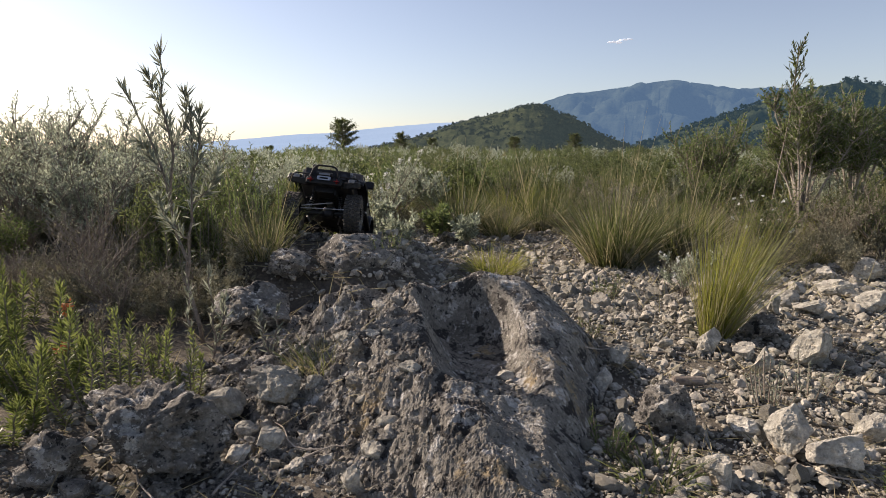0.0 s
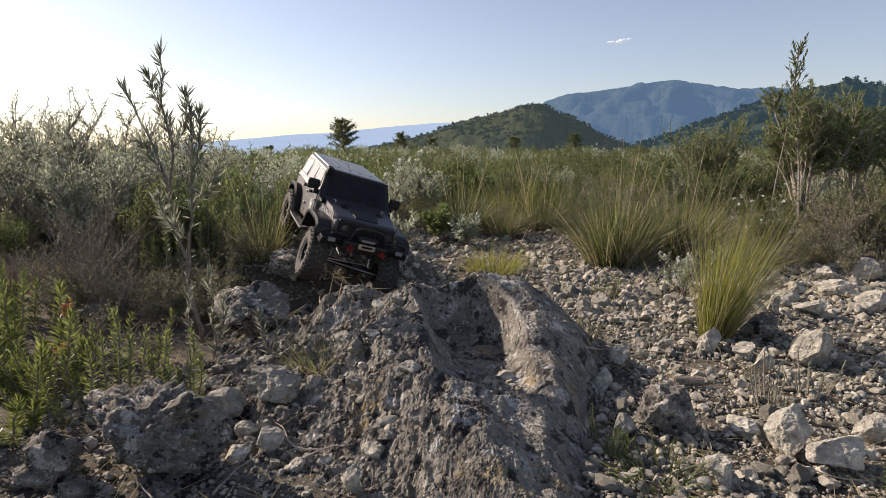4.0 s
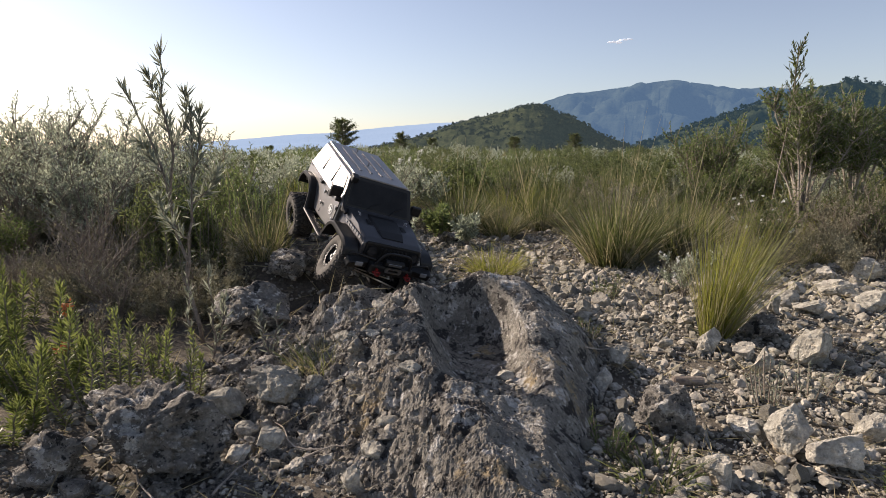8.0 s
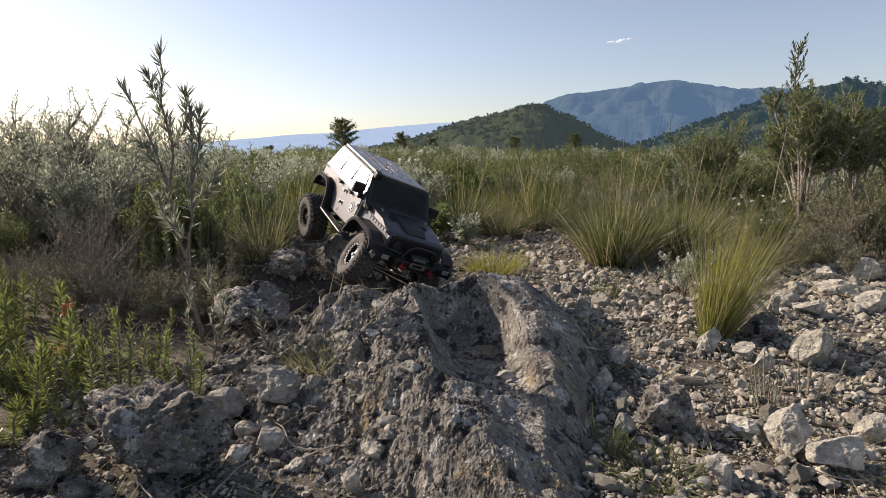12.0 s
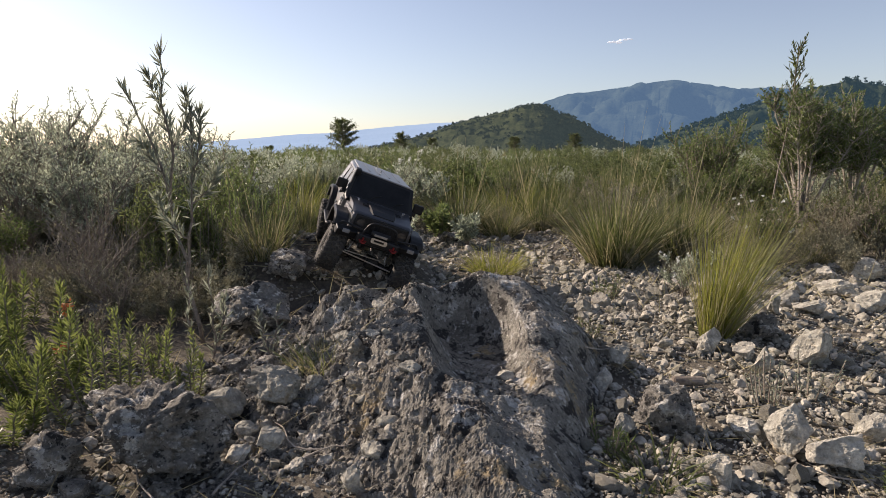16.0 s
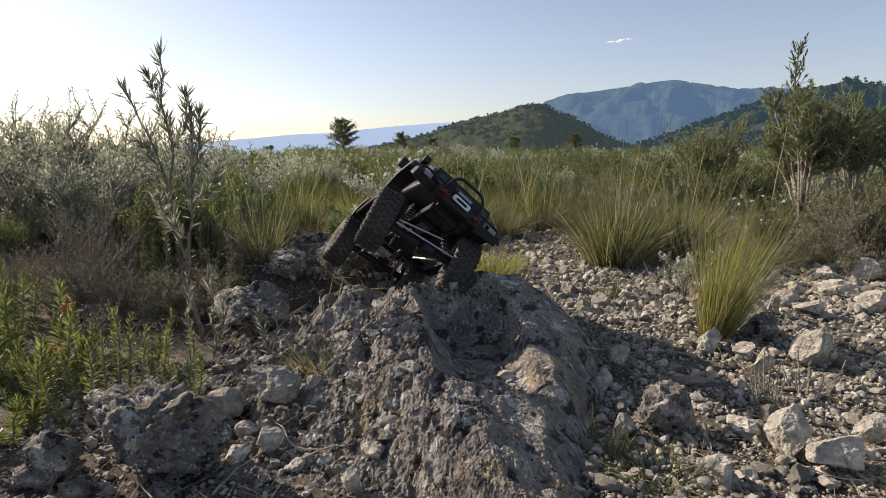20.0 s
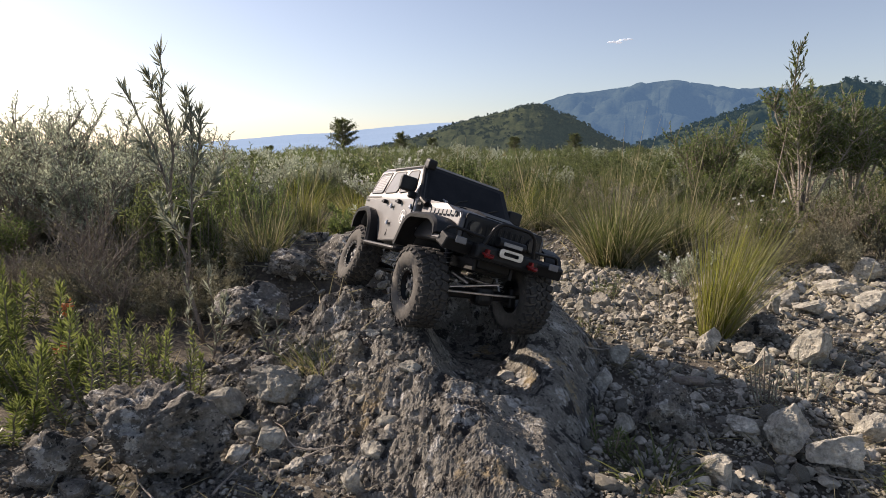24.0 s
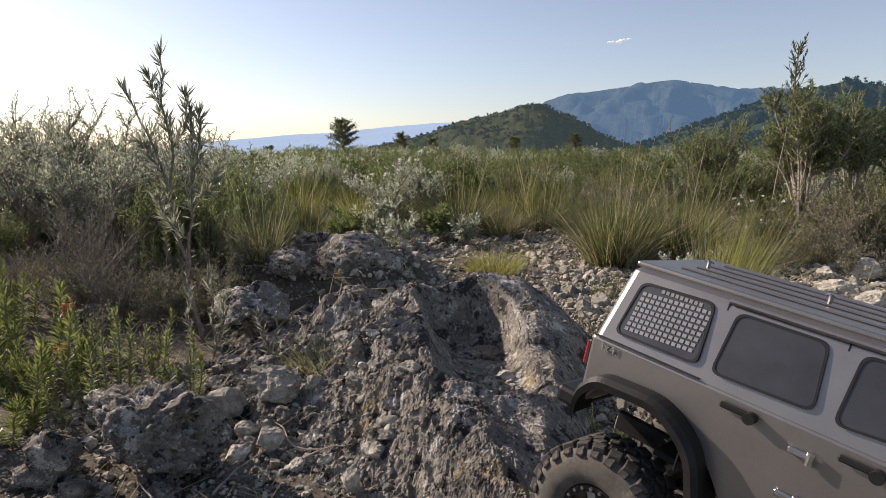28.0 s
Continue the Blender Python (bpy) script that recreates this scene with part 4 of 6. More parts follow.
    plant(shrub("shrub", green, 59, 0.30, 0.20, 12, 9, 12, 0.018, 0.006, LEAF_LIGHT), 1.85, 2.05)
    plant(shrub("shrub", "low bush with small white blossoms", 60, 0.13, 0.10, 10, 8, 10, 0.010, 0.004, LEAF_GREY, flowers=12), 0.66, 1.50)


build_shrubs()


def build_scrub_belt():
    """Shrubs and tufts close behind the scree, copies of a few kinds."""
    rng = np.random.default_rng(99)
    kinds = [shrub("shrub", "grey-green scrub bush in the dry field", 61, 0.30, 0.20, 13, 8, 11, 0.018, 0.006, LEAF_GREY),
             shrub("shrub", "fresh green scrub bush in the dry field", 62, 0.27, 0.20, 13, 8, 11, 0.018, 0.006, LEAF),
             shrub("shrub", "half-withered brownish scrub bush", 63, 0.26, 0.22, 13, 8, 10, 0.015, 0.005, LEAF_DRY),
             shrub("shrub", "bright green scrub bush in the dry field", 64, 0.28, 0.18, 13, 8, 11, 0.018, 0.006, LEAF_LIGHT),
             tuft("grass_tuft", "tall feathery grass tuft, half green and half straw", 65, 0.34, 0.22, 420, GRASS, 0.6, 0.003, 0.4, 0.3, 7),
             tuft("grass_tuft", "pale straw-coloured grass tuft", 66, 0.28, 0.20, 360, GRASS, 0.75, 0.003, 0.45, 0.3, 5),
             tuft("grass_tuft", "yellow-green grass tuft in the field", 67, 0.30, 0.20, 420, GRASS_LIME, 0.4, 0.003, 0.4, 0.3, 5)]
    used = [False] * len(kinds)
    spots = 0
    while spots < 120:
        y = rng.uniform(1.4, 5.2)
        x = rng.uniform(-0.30 - 0.80 * y, 0.30 + 0.80 * y)
        left = x < -0.62 and y > 1.45
        right = (x > 0.55 and y > 2.25) or (x > 1.25 and y > 1.95)
        if not (left or right or y > 3.0):
            continue
        k = int(rng.integers(0, 4)) if (left and rng.random() < 0.75) else int(rng.integers(0, 7))
        m = pose(x, y, float(ground_z([x], [y])[0]) - 0.01, 0, 0, rng.uniform(0, 360))
        s = rng.uniform(0.7, 1.15)
        if used[k]:
            ob = copy_thing(kinds[k], m)
        else:
            ob, used[k] = kinds[k], True
        ob.matrix_basis = m @ Matrix.Scale(s, 4)
        spots += 1


build_scrub_belt()


def build_litter():
    """Dry stalks, twigs and low herbs lying between the plants."""
    rng = np.random.default_rng(55)
    n = 5200
    y = 0.5 + 4.0 * rng.random(n) ** 1.4
    x = rng.uniform(-0.35 - 0.8 * y, 0.35 + 0.8 * y)
    keep = (x < -0.12) | (x > 0.28) | (y > 1.5)
    x, y = x[keep], y[keep]
    a = rng.uniform(0, math.tau, len(x))
    flat = rng.random(len(x))
    d = np.stack([np.cos(a), np.sin(a), 0.05 + 1.6 * flat ** 3], -1)
    v, f = blade_arrays(xyz(x, y, surface_z(x, y) + 0.004), d, rng.uniform(0.02, 0.075, len(x)) * np.clip(y, 0.8, 2), 0.0014 * np.clip(y, 0.8, 2), 0.2 * rng.random(len(x)), rng, 3)
    tagged(part("dry_stalks", mesh_np("dry_stalks", v, f, STRAW)), "dry stalks and straw strewn over the earth", "litter", kind="stuff")
    n = 2600
    y = 1.2 + 3.6 * rng.random(n)
    x = rng.uniform(-0.35 - 0.8 * y, 0.35 + 0.8 * y)
    keep = ((x < -0.5) | (y > 2.6) | ((x > 0.6) & (y > 1.6))) & (vnoise(xyz(x * 2, y * 2), 3) > -0.2)
    x, y = x[keep], y[keep]
    forms = [field_forms(700 + j, "scrub") for j in range(4)]
    v, f = strew(forms, xyz(x, y, ground_z(x, y)), rng.uniform(0.05, 0.12, len(x)), rng, 0.3)
    tagged(part("low_herbs", mesh_np("low_herbs", v, f, LEAF_DRY)), "low withered herbs between the shrubs", "scrub", kind="stuff")


# the field behind: shrubs and grass that nobody could count
def field_forms(seed, kind):
    rng = np.random.default_rng(seed)
    if kind == "grass":
        n = 70
        a = rng.uniform(0, math.tau, n)
        out = rng.random(n) * 0.7
        d = np.stack([np.cos(a) * out, np.sin(a) * out, np.ones(n)], -1)
        p = np.stack([np.cos(a), np.sin(a), a * 0], -1) * 0.12 * rng.random((n, 1))
        return blade_arrays(p, d, rng.uniform(0.5, 1.1, n), 0.012, 0.4 * rng.random(n), rng, 3)
    main, side = grow(rng, 1.0, 0.5, 9, 7)
    return leaves_on(side + main, 8, 0.085, 0.034, rng, 0.1, 0.9)


def build_field():
    rng = np.random.default_rng(77)
    sets = (("scrub", LEAF, 950, "dark green scrub of the hilltop field"), ("light_scrub", LEAF_LIGHT, 500, "fresh green scrub of the hilltop field"),
            ("grey_scrub", LEAF_GREY, 700, "grey-green scrub of the hilltop field"), ("straw_grass", STRAW, 600, "dry grass of the hilltop field"),
            ("field_grass", GRASS, 1500, "yellow-green grass of the hilltop field"))
    for k, (name, mat, n, label) in enumerate(sets):
        grass = "grass" in name
        forms = [field_forms(500 + 10 * k + j, "grass" if grass else "scrub") for j in range(6)]
        r = 2.9 + 33 * rng.random(n * 3) ** 2.0
        a = rng.uniform(-0.85, 0.85, n * 3)
        x, y = r * np.sin(a), r * np.cos(a)
        keep = (vnoise(xyz(x * 0.5, y * 0.5, k * 9.0), 5) > -0.25) & ((y > 3.4) | (np.abs(x - 0.3) > 1.2 + 0.3 * y))
        x, y = x[keep][:n], y[keep][:n]
        s = (0.20 + 0.22 * rng.random(len(x)) ** 1.5) * np.clip(0.8 + np.hypot(x, y) / 45, 0, 1.3)
        v, f = strew(forms, xyz(x, y, ground_z(x, y) - 0.02), s, rng, 0.1)
        tagged(part(name, mesh_np(name, v, f, mat)), label, "scrub", kind="stuff")


build_field()
build_litter()


def pine(seed, height, label):
    """A small pine: tapered trunk, limbs in tiers and an uneven crown of needle clumps."""
    rng = np.random.default_rng(seed)
    root = tagged(new("pine_tree"), label, "tree")
    t = np.linspace(0, 1, 8)[:, None]
    trunk = np.array([[0.03 * height, 0, height * 0.95]]) * t + rng.normal(size=(8, 3)) * 0.008 * height
    limbs = []
    for k in range(96):
        u = 0.14 + 0.80 * rng.random() ** 0.8
        a = rng.uniform(0, math.tau)
        ln = height * (0.33 * math.sin(math.pi * (0.22 + 0.72 * u)) + 0.04) * rng.uniform(0.55, 1.15)
        q = np.linspace(0, 1, 4)[:, None]
        limbs.append((np.array([0.03 * height * u, 0, height * u * 0.95]) + np.array([math.cos(a), math.sin(a), rng.uniform(0.2, 0.8)]) * ln * q, height * 0.008, height * 0.003))
    v, f = tube_arrays([(trunk, height * 0.03, height * 0.008)], 8)
    part("trunk", mesh_np("trunk", v, f, BARK), parent=root)
    v, f = tube_arrays(limbs)
    part("limbwork", mesh_np("limbwork", v, f, BARK), parent=root)
    v, f = leaves_on(limbs, 46, height * 0.075, height * 0.014, rng, 0.25, 1.2)
    part("crown", mesh_np("crown", v, f, LEAF), parent=root)
    return root


def build_trees():
    for k, (x, y, h) in enumerate(((-5.1, 29, 2.05), (-9.4, 31, 0.95), (-2.0, 27, 1.15), (-0.6, 30, 1.0), (3.2, 26, 1.0), (7.5, 33, 1.3))):
        ob = pine(80 + k, h, "small dark green pine on the skyline")
        plant(ob, x, y, sink=0.05)


build_trees()


# ---- the distance ----
def hill(name, label, far, profile, depth, base, dark, light, airlight, air, seed, relief=0.12, woods=0, crown=0.0075):
    """A mountain range whose crest follows profile (x, z), rising out of the valley."""
    n, k = 160, 26
    px, pz = np.array(profile).T
    x = np.linspace(px[0], px[-1], n)
    crest = np.interp(x, px, pz)
    span = px[-1] - px[0]
    u = np.linspace(0, 1, k)
    gx, gu = np.meshgrid(x, u, indexing="ij")
    h = base + (crest[:, None] - base) * np.sin(gu * math.pi / 2)
    p = np.stack([gx / span * 7, gu * 13, gx * 0], -1).reshape(-1, 3)
    p = p + 0.5 * np.stack([fbm(p * 0.8, 3, seed + 40), fbm(p * 0.8, 3, seed + 41), p[:, 2]], -1)
    wave = fbm(p, 6, seed, 0.55, True).reshape(n, k)
    mask = np.clip(gu * (1 - gu) * 5, 0, 1)
    h = h - (crest.max() - base) * relief * np.clip(1.3 - wave, 0, 2) * mask
    h = h + (crest.max() - base) * 0.006 * fbm(p * 9, 3, seed + 9).reshape(n, k)
    y = far - depth * (1 - gu)
    # sheet and its back, so that the range is a solid form
    v = np.stack([gx * (y / far), y, h], -1).reshape(-1, 3)
    i = np.arange(n * k).reshape(n, k)
    f = np.stack([i[:-1, :-1], i[1:, :-1], i[1:, 1:], i[:-1, 1:]], -1).reshape(-1, 4)
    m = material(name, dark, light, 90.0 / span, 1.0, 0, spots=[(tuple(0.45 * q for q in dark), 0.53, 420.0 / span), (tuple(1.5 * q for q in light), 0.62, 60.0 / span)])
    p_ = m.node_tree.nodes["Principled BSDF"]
    # distance haze is put into the material as a bluish glow of its own
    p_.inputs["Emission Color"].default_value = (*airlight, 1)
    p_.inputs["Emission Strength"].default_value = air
    p_.inputs["Specular IOR Level"].default_value = 0.0
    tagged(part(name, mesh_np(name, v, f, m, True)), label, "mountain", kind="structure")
    if woods:
        # crowns of the woods, each a loose clump of leafage
        rng = np.random.default_rng(seed + 7)
        forms = []
        for c in range(5):
            q = rng.normal(size=(30, 3))
            q = q / np.linalg.norm(q, axis=1, keepdims=True) * rng.uniform(0.3, 1, (30, 1)) * [0.8, 0.8, 0.75] + [0, 0, 0.55]
            forms.append(leaf_arrays(q, rng.normal(size=(30, 3)) + [0, 0, 0.3], 0.75, 0.5, rng))
        pick = rng.integers(0, len(v), woods)
        pick = pick[fbm(v[pick] * (26.0 / span), 3, seed + 8) > -0.15]
        at = v[pick] + rng.normal(size=(len(pick), 3)) * [span / n, span / n, 0]
        # the crowns share the hillside's material and its painted haze glow
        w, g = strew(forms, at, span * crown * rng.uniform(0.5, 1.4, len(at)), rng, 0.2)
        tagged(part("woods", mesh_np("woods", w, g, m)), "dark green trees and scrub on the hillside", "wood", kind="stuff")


def build_distance():
    hill("far_ridge", "distant ridge, its pale blue haze painted as glow", 4000, ((-2869, -148), (-2509, -116), (-2187, -62), (-1906, 0), (-1666, 43), (-1430, 58), (-1114, 85),
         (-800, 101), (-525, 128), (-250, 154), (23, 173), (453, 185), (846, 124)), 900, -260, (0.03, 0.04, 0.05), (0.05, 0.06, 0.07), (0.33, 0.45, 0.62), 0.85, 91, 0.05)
    hill("mountain", "blue-green mountain range, its haze painted as glow", 3000, ((282, 107), (426, 193), (527, 230), (628, 264), (859, 292), (1002, 320), (1175, 339), (1350, 314),
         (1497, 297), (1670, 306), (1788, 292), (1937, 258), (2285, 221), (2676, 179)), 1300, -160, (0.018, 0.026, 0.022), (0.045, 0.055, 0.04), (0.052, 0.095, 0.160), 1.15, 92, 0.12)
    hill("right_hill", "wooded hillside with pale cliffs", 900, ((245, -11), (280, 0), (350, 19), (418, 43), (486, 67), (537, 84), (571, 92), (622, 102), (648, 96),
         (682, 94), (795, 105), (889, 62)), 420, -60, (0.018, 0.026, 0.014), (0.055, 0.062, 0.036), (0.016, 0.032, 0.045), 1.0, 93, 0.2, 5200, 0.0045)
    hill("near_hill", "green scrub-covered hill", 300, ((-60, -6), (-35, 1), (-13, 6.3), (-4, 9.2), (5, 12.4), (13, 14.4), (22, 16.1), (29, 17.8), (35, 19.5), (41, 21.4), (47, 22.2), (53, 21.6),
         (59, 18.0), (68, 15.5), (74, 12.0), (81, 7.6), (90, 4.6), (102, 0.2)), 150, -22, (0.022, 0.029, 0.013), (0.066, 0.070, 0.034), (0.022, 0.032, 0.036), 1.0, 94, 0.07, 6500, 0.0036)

build_distance()


def build_cloud():
    """Two small fair-weather puffs, far off."""
    white = material("cloud", (0.75, 0.77, 0.80), (0.9, 0.9, 0.92), 0.02, 1.0, 0)
    node = white.node_tree.nodes["Principled BSDF"]
    # a pale blue emission brightens the puffs beyond what sun and sky give
    node.inputs["Emission Color"].default_value, node.inputs["Emission Strength"].default_value = (0.62, 0.70, 0.80, 1), 0.45
    for x, z, s in ((1010, 615, 22), (1065, 628, 16), (1105, 632, 12)):
        rng = np.random.default_rng(int(x))
        forms = [form_of(rock_mesh(900 + k, (1.3, 0.8, 0.36), 3, None, 0, 0.12)) for k in range(3)]
        n = 9
        p = np.stack([x + rng.uniform(-1, 1, n) * s * 1.3, np.full(n, 3500.0), z + rng.uniform(-1, 1, n) * s * 0.12], -1)
        v, f = strew(forms, p, s * rng.uniform(0.45, 0.75, n), rng, 0.1)
        tagged(part("cloud", mesh_np("cloud", v, f, white, True)), "small white fair-weather cloud over the mountains", "cloud", kind="structure")


build_cloud()


def build_twigs():
    rng = np.random.default_rng(66)
    for x, y, ln, a in ((-0.20, 0.70, 0.10, 150), (-0.24, 0.62, 0.09, 60), (-0.15, 0.66, 0.07, 20), (-0.33, 0.60, 0.12, 130), (-0.45, 0.72, 0.11, 40),
                        (0.10, 0.86, 0.04, 120), (0.42, 1.08, 0.16, 160), (0.30, 0.98, 0.10, 20), (0.38, 0.88, 0.09, 70), (0.48, 0.64, 0.09, 155), (-0.30, 0.98, 0.14, 10), (-0.40, 1.0, 0.12, 100)):
        t = np.linspace(0, 1, 7)
        d = radians(a)
        px, py = x + np.cos(d) * ln * (t - 0.5), y + np.sin(d) * ln * (t - 0.5)
        bend = 0.15 * ln * np.sin(t * math.pi * rng.uniform(0.7, 1.6))
        px, py = px - np.sin(d) * bend, py + np.cos(d) * bend
        z = surface_z(px, py).max() * 0.6 + surface_z(px, py) * 0.4 + 0.004 + 0.012 * t * rng.random()
        v, f = tube_arrays([(np.stack([px, py, z], -1), 0.0016, 0.0006)], 5)
        tagged(part("twig", mesh_np("twig", v, f, DEADWOOD)), "thin dry twig lying on the ground", "twig", "fallen twigs")
    x, y = 0.411, 0.893
    bm = bm_rod((-0.025, 0, 0), (0.025, 0.003, 0), 0.0072, None, 14, 0.0080)
    bmesh.ops.bevel(bm, geom=[e for e in bm.edges if e.is_manifold and len(e.link_faces) == 2 and e.calc_face_angle(0) > 1.0], offset=0.0015, segments=2, affect="EDGES")
    tagged(part("stick", bm, BARK, m=pose(x, y, float(surface_z(x, y)[0]) + 0.011, 0, 2, -4)), "short brown cut stick lying on gravel", "stick")
    forms = [form_of(rock_mesh(930 + k, (1.0, 0.8, 0.7), 2, None, 8, 0.1)) for k in range(4)]
    n = 150
    px, py = 0.075 + rng.normal(size=n) * 0.024, 0.825 + rng.normal(size=n) * 0.028
    s = 0.002 + 0.005 * rng.random(n) ** 2
    v, f = strew(forms, xyz(px, py, surface_z(px, py) + 0.4 * s), s, rng, 0.8)
    tagged(part("trough_gravel", mesh_np("trough_gravel", v, f, GRAVEL)), "small pebbles gathered in the rock trough", "gravel", kind="stuff")


build_twigs()

# ---- the model car: a tenth-scale rock crawler ----
# its space: x forward, y to its left, z up; the origin lies midway between the axles at hub height
PAINT = material("car_paint", (0.225, 0.215, 0.208), (0.275, 0.262, 0.252), 12, 0.36, 0.06, 900, spec=0.5, distance=0.001, metal=0.78,
                 spots=[((0.27, 0.255, 0.235), 0.66, 60), ((0.20, 0.19, 0.18), 0.68, 120)])
# darker than PAINT: a fade in the paint plus dim reflections put into the colour
BONNET = material("bonnet_paint_dimmed", (0.070, 0.070, 0.076), (0.090, 0.089, 0.094), 12, 0.38, 0.06, 900, spec=0.5, distance=0.001, metal=0.6,
                  spots=[((0.13, 0.122, 0.112), 0.68, 60)])
BLACK = material("black_plastic", (0.008, 0.008, 0.0085), (0.015, 0.015, 0.016), 60, 0.48, 0.15, 700, spec=0.3, distance=0.001, spots=[((0.045, 0.040, 0.034), 0.68, 40)])
RUBBER = material("tyre_rubber", (0.020, 0.019, 0.018), (0.045, 0.042, 0.038), 40, 0.85, 0.3, 500, distance=0.001, spots=[((0.16, 0.14, 0.115), 0.56, 22)])
GLASS = material("dark_window", (0.060, 0.062, 0.066), (0.085, 0.087, 0.092), 30, 0.38, 0, spec=0.4, metal=0.75, spots=[((0.10, 0.095, 0.085), 0.70, 70)])
CHROME = material("bright_metal", (0.45, 0.45, 0.46), (0.62, 0.62, 0.62), 80, 0.3, 0.05, 500, metal=1.0)
STEEL = material("grey_steel", (0.20, 0.20, 0.21), (0.34, 0.34, 0.34), 80, 0.4, 0.1, 500, metal=0.9)
RED = material("red_anodised", (0.17, 0.010, 0.009), (0.26, 0.018, 0.014), 90, 0.35, 0.05, 500, metal=0.5)
RED_LENS = material("red_lens", (0.35, 0.015, 0.015), (0.45, 0.03, 0.025), 60, 0.15, 0)
CLEAR_LENS = material("clear_lens", (0.16, 0.165, 0.17), (0.24, 0.24, 0.25), 60, 0.12, 0)
SCREEN = material("windscreen", (0.014, 0.015, 0.018), (0.024, 0.025, 0.028), 30, 0.45, 0, spec=0.08, spots=[((0.045, 0.043, 0.04), 0.66, 60)])
SMOKE = material("smoked_lens", (0.02, 0.02, 0.022), (0.04, 0.04, 0.042), 60, 0.2, 0)
WHITE = material("white_decal", (0.62, 0.62, 0.60), (0.75, 0.75, 0.73), 90, 0.6, 0, spots=[((0.3, 0.29, 0.27), 0.66, 120)])
DULL = material("dull_decal", (0.16, 0.16, 0.155), (0.22, 0.22, 0.21), 90, 0.6, 0)
MESH_DECAL = material("grey_decal", (0.20, 0.20, 0.20), (0.28, 0.28, 0.28), 90, 0.6, 0)
LATTICE = material("lattice_print", (0.22, 0.22, 0.225), (0.28, 0.28, 0.285), 90, 0.45, 0, metal=0.5)
SIDEWALL = material("dusty_sidewall", (0.050, 0.046, 0.041), (0.13, 0.12, 0.105), 30, 0.9, 0.3, 400, distance=0.001, spots=[((0.19, 0.172, 0.148), 0.57, 18)])


def side_y(x, z):
    """Half width of the body at x, z."""
    if z < 0.126:
        w = 0.099
    else:
        w = 0.099 - 0.018 * (z - 0.126) / 0.064
    return w


def panel(points, side, proud, thick, bm=None, y_of=None):
    """A thin panel with outline (x, z) lying on the body's side."""
    bm = bm or bmesh.new()
    f = y_of or side_y
    a = [bm.verts.new((x, side * (f(x, z) + proud), z)) for x, z in points]
    b = [bm.verts.new((x, side * (f(x, z) + proud - thick), z)) for x, z in points]
    n = len(points)
    bm.faces.new(a)
    bm.faces.new(b[::-1])
    for k in range(n):
        bm.faces.new((a[k], b[k], b[(k + 1) % n], a[(k + 1) % n]))
    return bm


def round_outline(points, r, steps=4):
    """A closed outline with rounded corners."""
    out = []
    n = len(points)
    for k in range(n):
        a, b, c = Vector(points[k - 1]), Vector(points[k]), Vector(points[(k + 1) % n])
        u, w = a - b, c - b
        q = min(r, u.length * 0.45, w.length * 0.45)
        p0, p1 = b + u.normalized() * q, b + w.normalized() * q
        for s in range(steps + 1):
            t = s / steps
            out.append(tuple(p0 * (1 - t) ** 2 + b * 2 * t * (1 - t) + p1 * t * t))
    return out


def ring_panel(points, inner, side, proud, thick, y_of=None):
    """A frame between two outlines of the same count, on the body's side."""
    bm = bmesh.new()
    f = y_of or side_y
    loops = []
    for pts in (points, inner):
        loops.append([bm.verts.new((x, side * (f(x, z) + proud), z)) for x, z in pts])
    for pts in (points, inner):
        loops.append([bm.verts.new((x, side * (f(x, z) + proud - thick), z)) for x, z in pts])
    n = len(points)
    for k in range(n):
        j = (k + 1) % n
        bm.faces.new((loops[0][k], loops[0][j], loops[1][j], loops[1][k]))
        bm.faces.new((loops[0][k], loops[2][k], loops[2][j], loops[0][j]))
        bm.faces.new((loops[1][k], loops[1][j], loops[3][j], loops[3][k]))
    return bm


def shrink(points, d):
    cx, cz = sum(p[0] for p in points) / len(points), sum(p[1] for p in points) / len(points)
    return [(x - d * math.copysign(min(1, abs(x - cx) / 0.01), x - cx), z - d * math.copysign(min(1, abs(z - cz) / 0.01), z - cz)) for x, z in points]


TYRE_R, TYRE_W = 0.0625, 0.048


def lathe(profile, seg, bm=None):
    """Spins (radius, y) about the y axis."""
    bm = bm or bmesh.new()
    rings = []
    for k in range(seg):
        a = math.tau * k / seg
        rings.append([bm.verts.new((r * math.cos(a), y, r * math.sin(a))) for r, y in profile])
    for k in range(seg):
        one, two = rings[k], rings[(k + 1) % seg]
        for i in range(len(profile) - 1):
            bm.faces.new((one[i], two[i], two[i + 1], one[i + 1]))
    return bm


def lug(sx, sy, sz):
    """One rubber tread block, its edges broken."""
    bm = bm_box(sx, sy, sz, (0, 0, 0), 0.0009, 1)
    me = bpy.data.meshes.new("tread_block")
    bm.to_mesh(me)
    bm.free()
    me.materials.append(RUBBER)
    return me


LUGS = (lug(0.0066, 0.012, 0.0105), lug(0.0066, 0.0085, 0.0092), lug(0.0060, 0.0026, 0.0080), lug(0.0085, 0.0026, 0.0080))


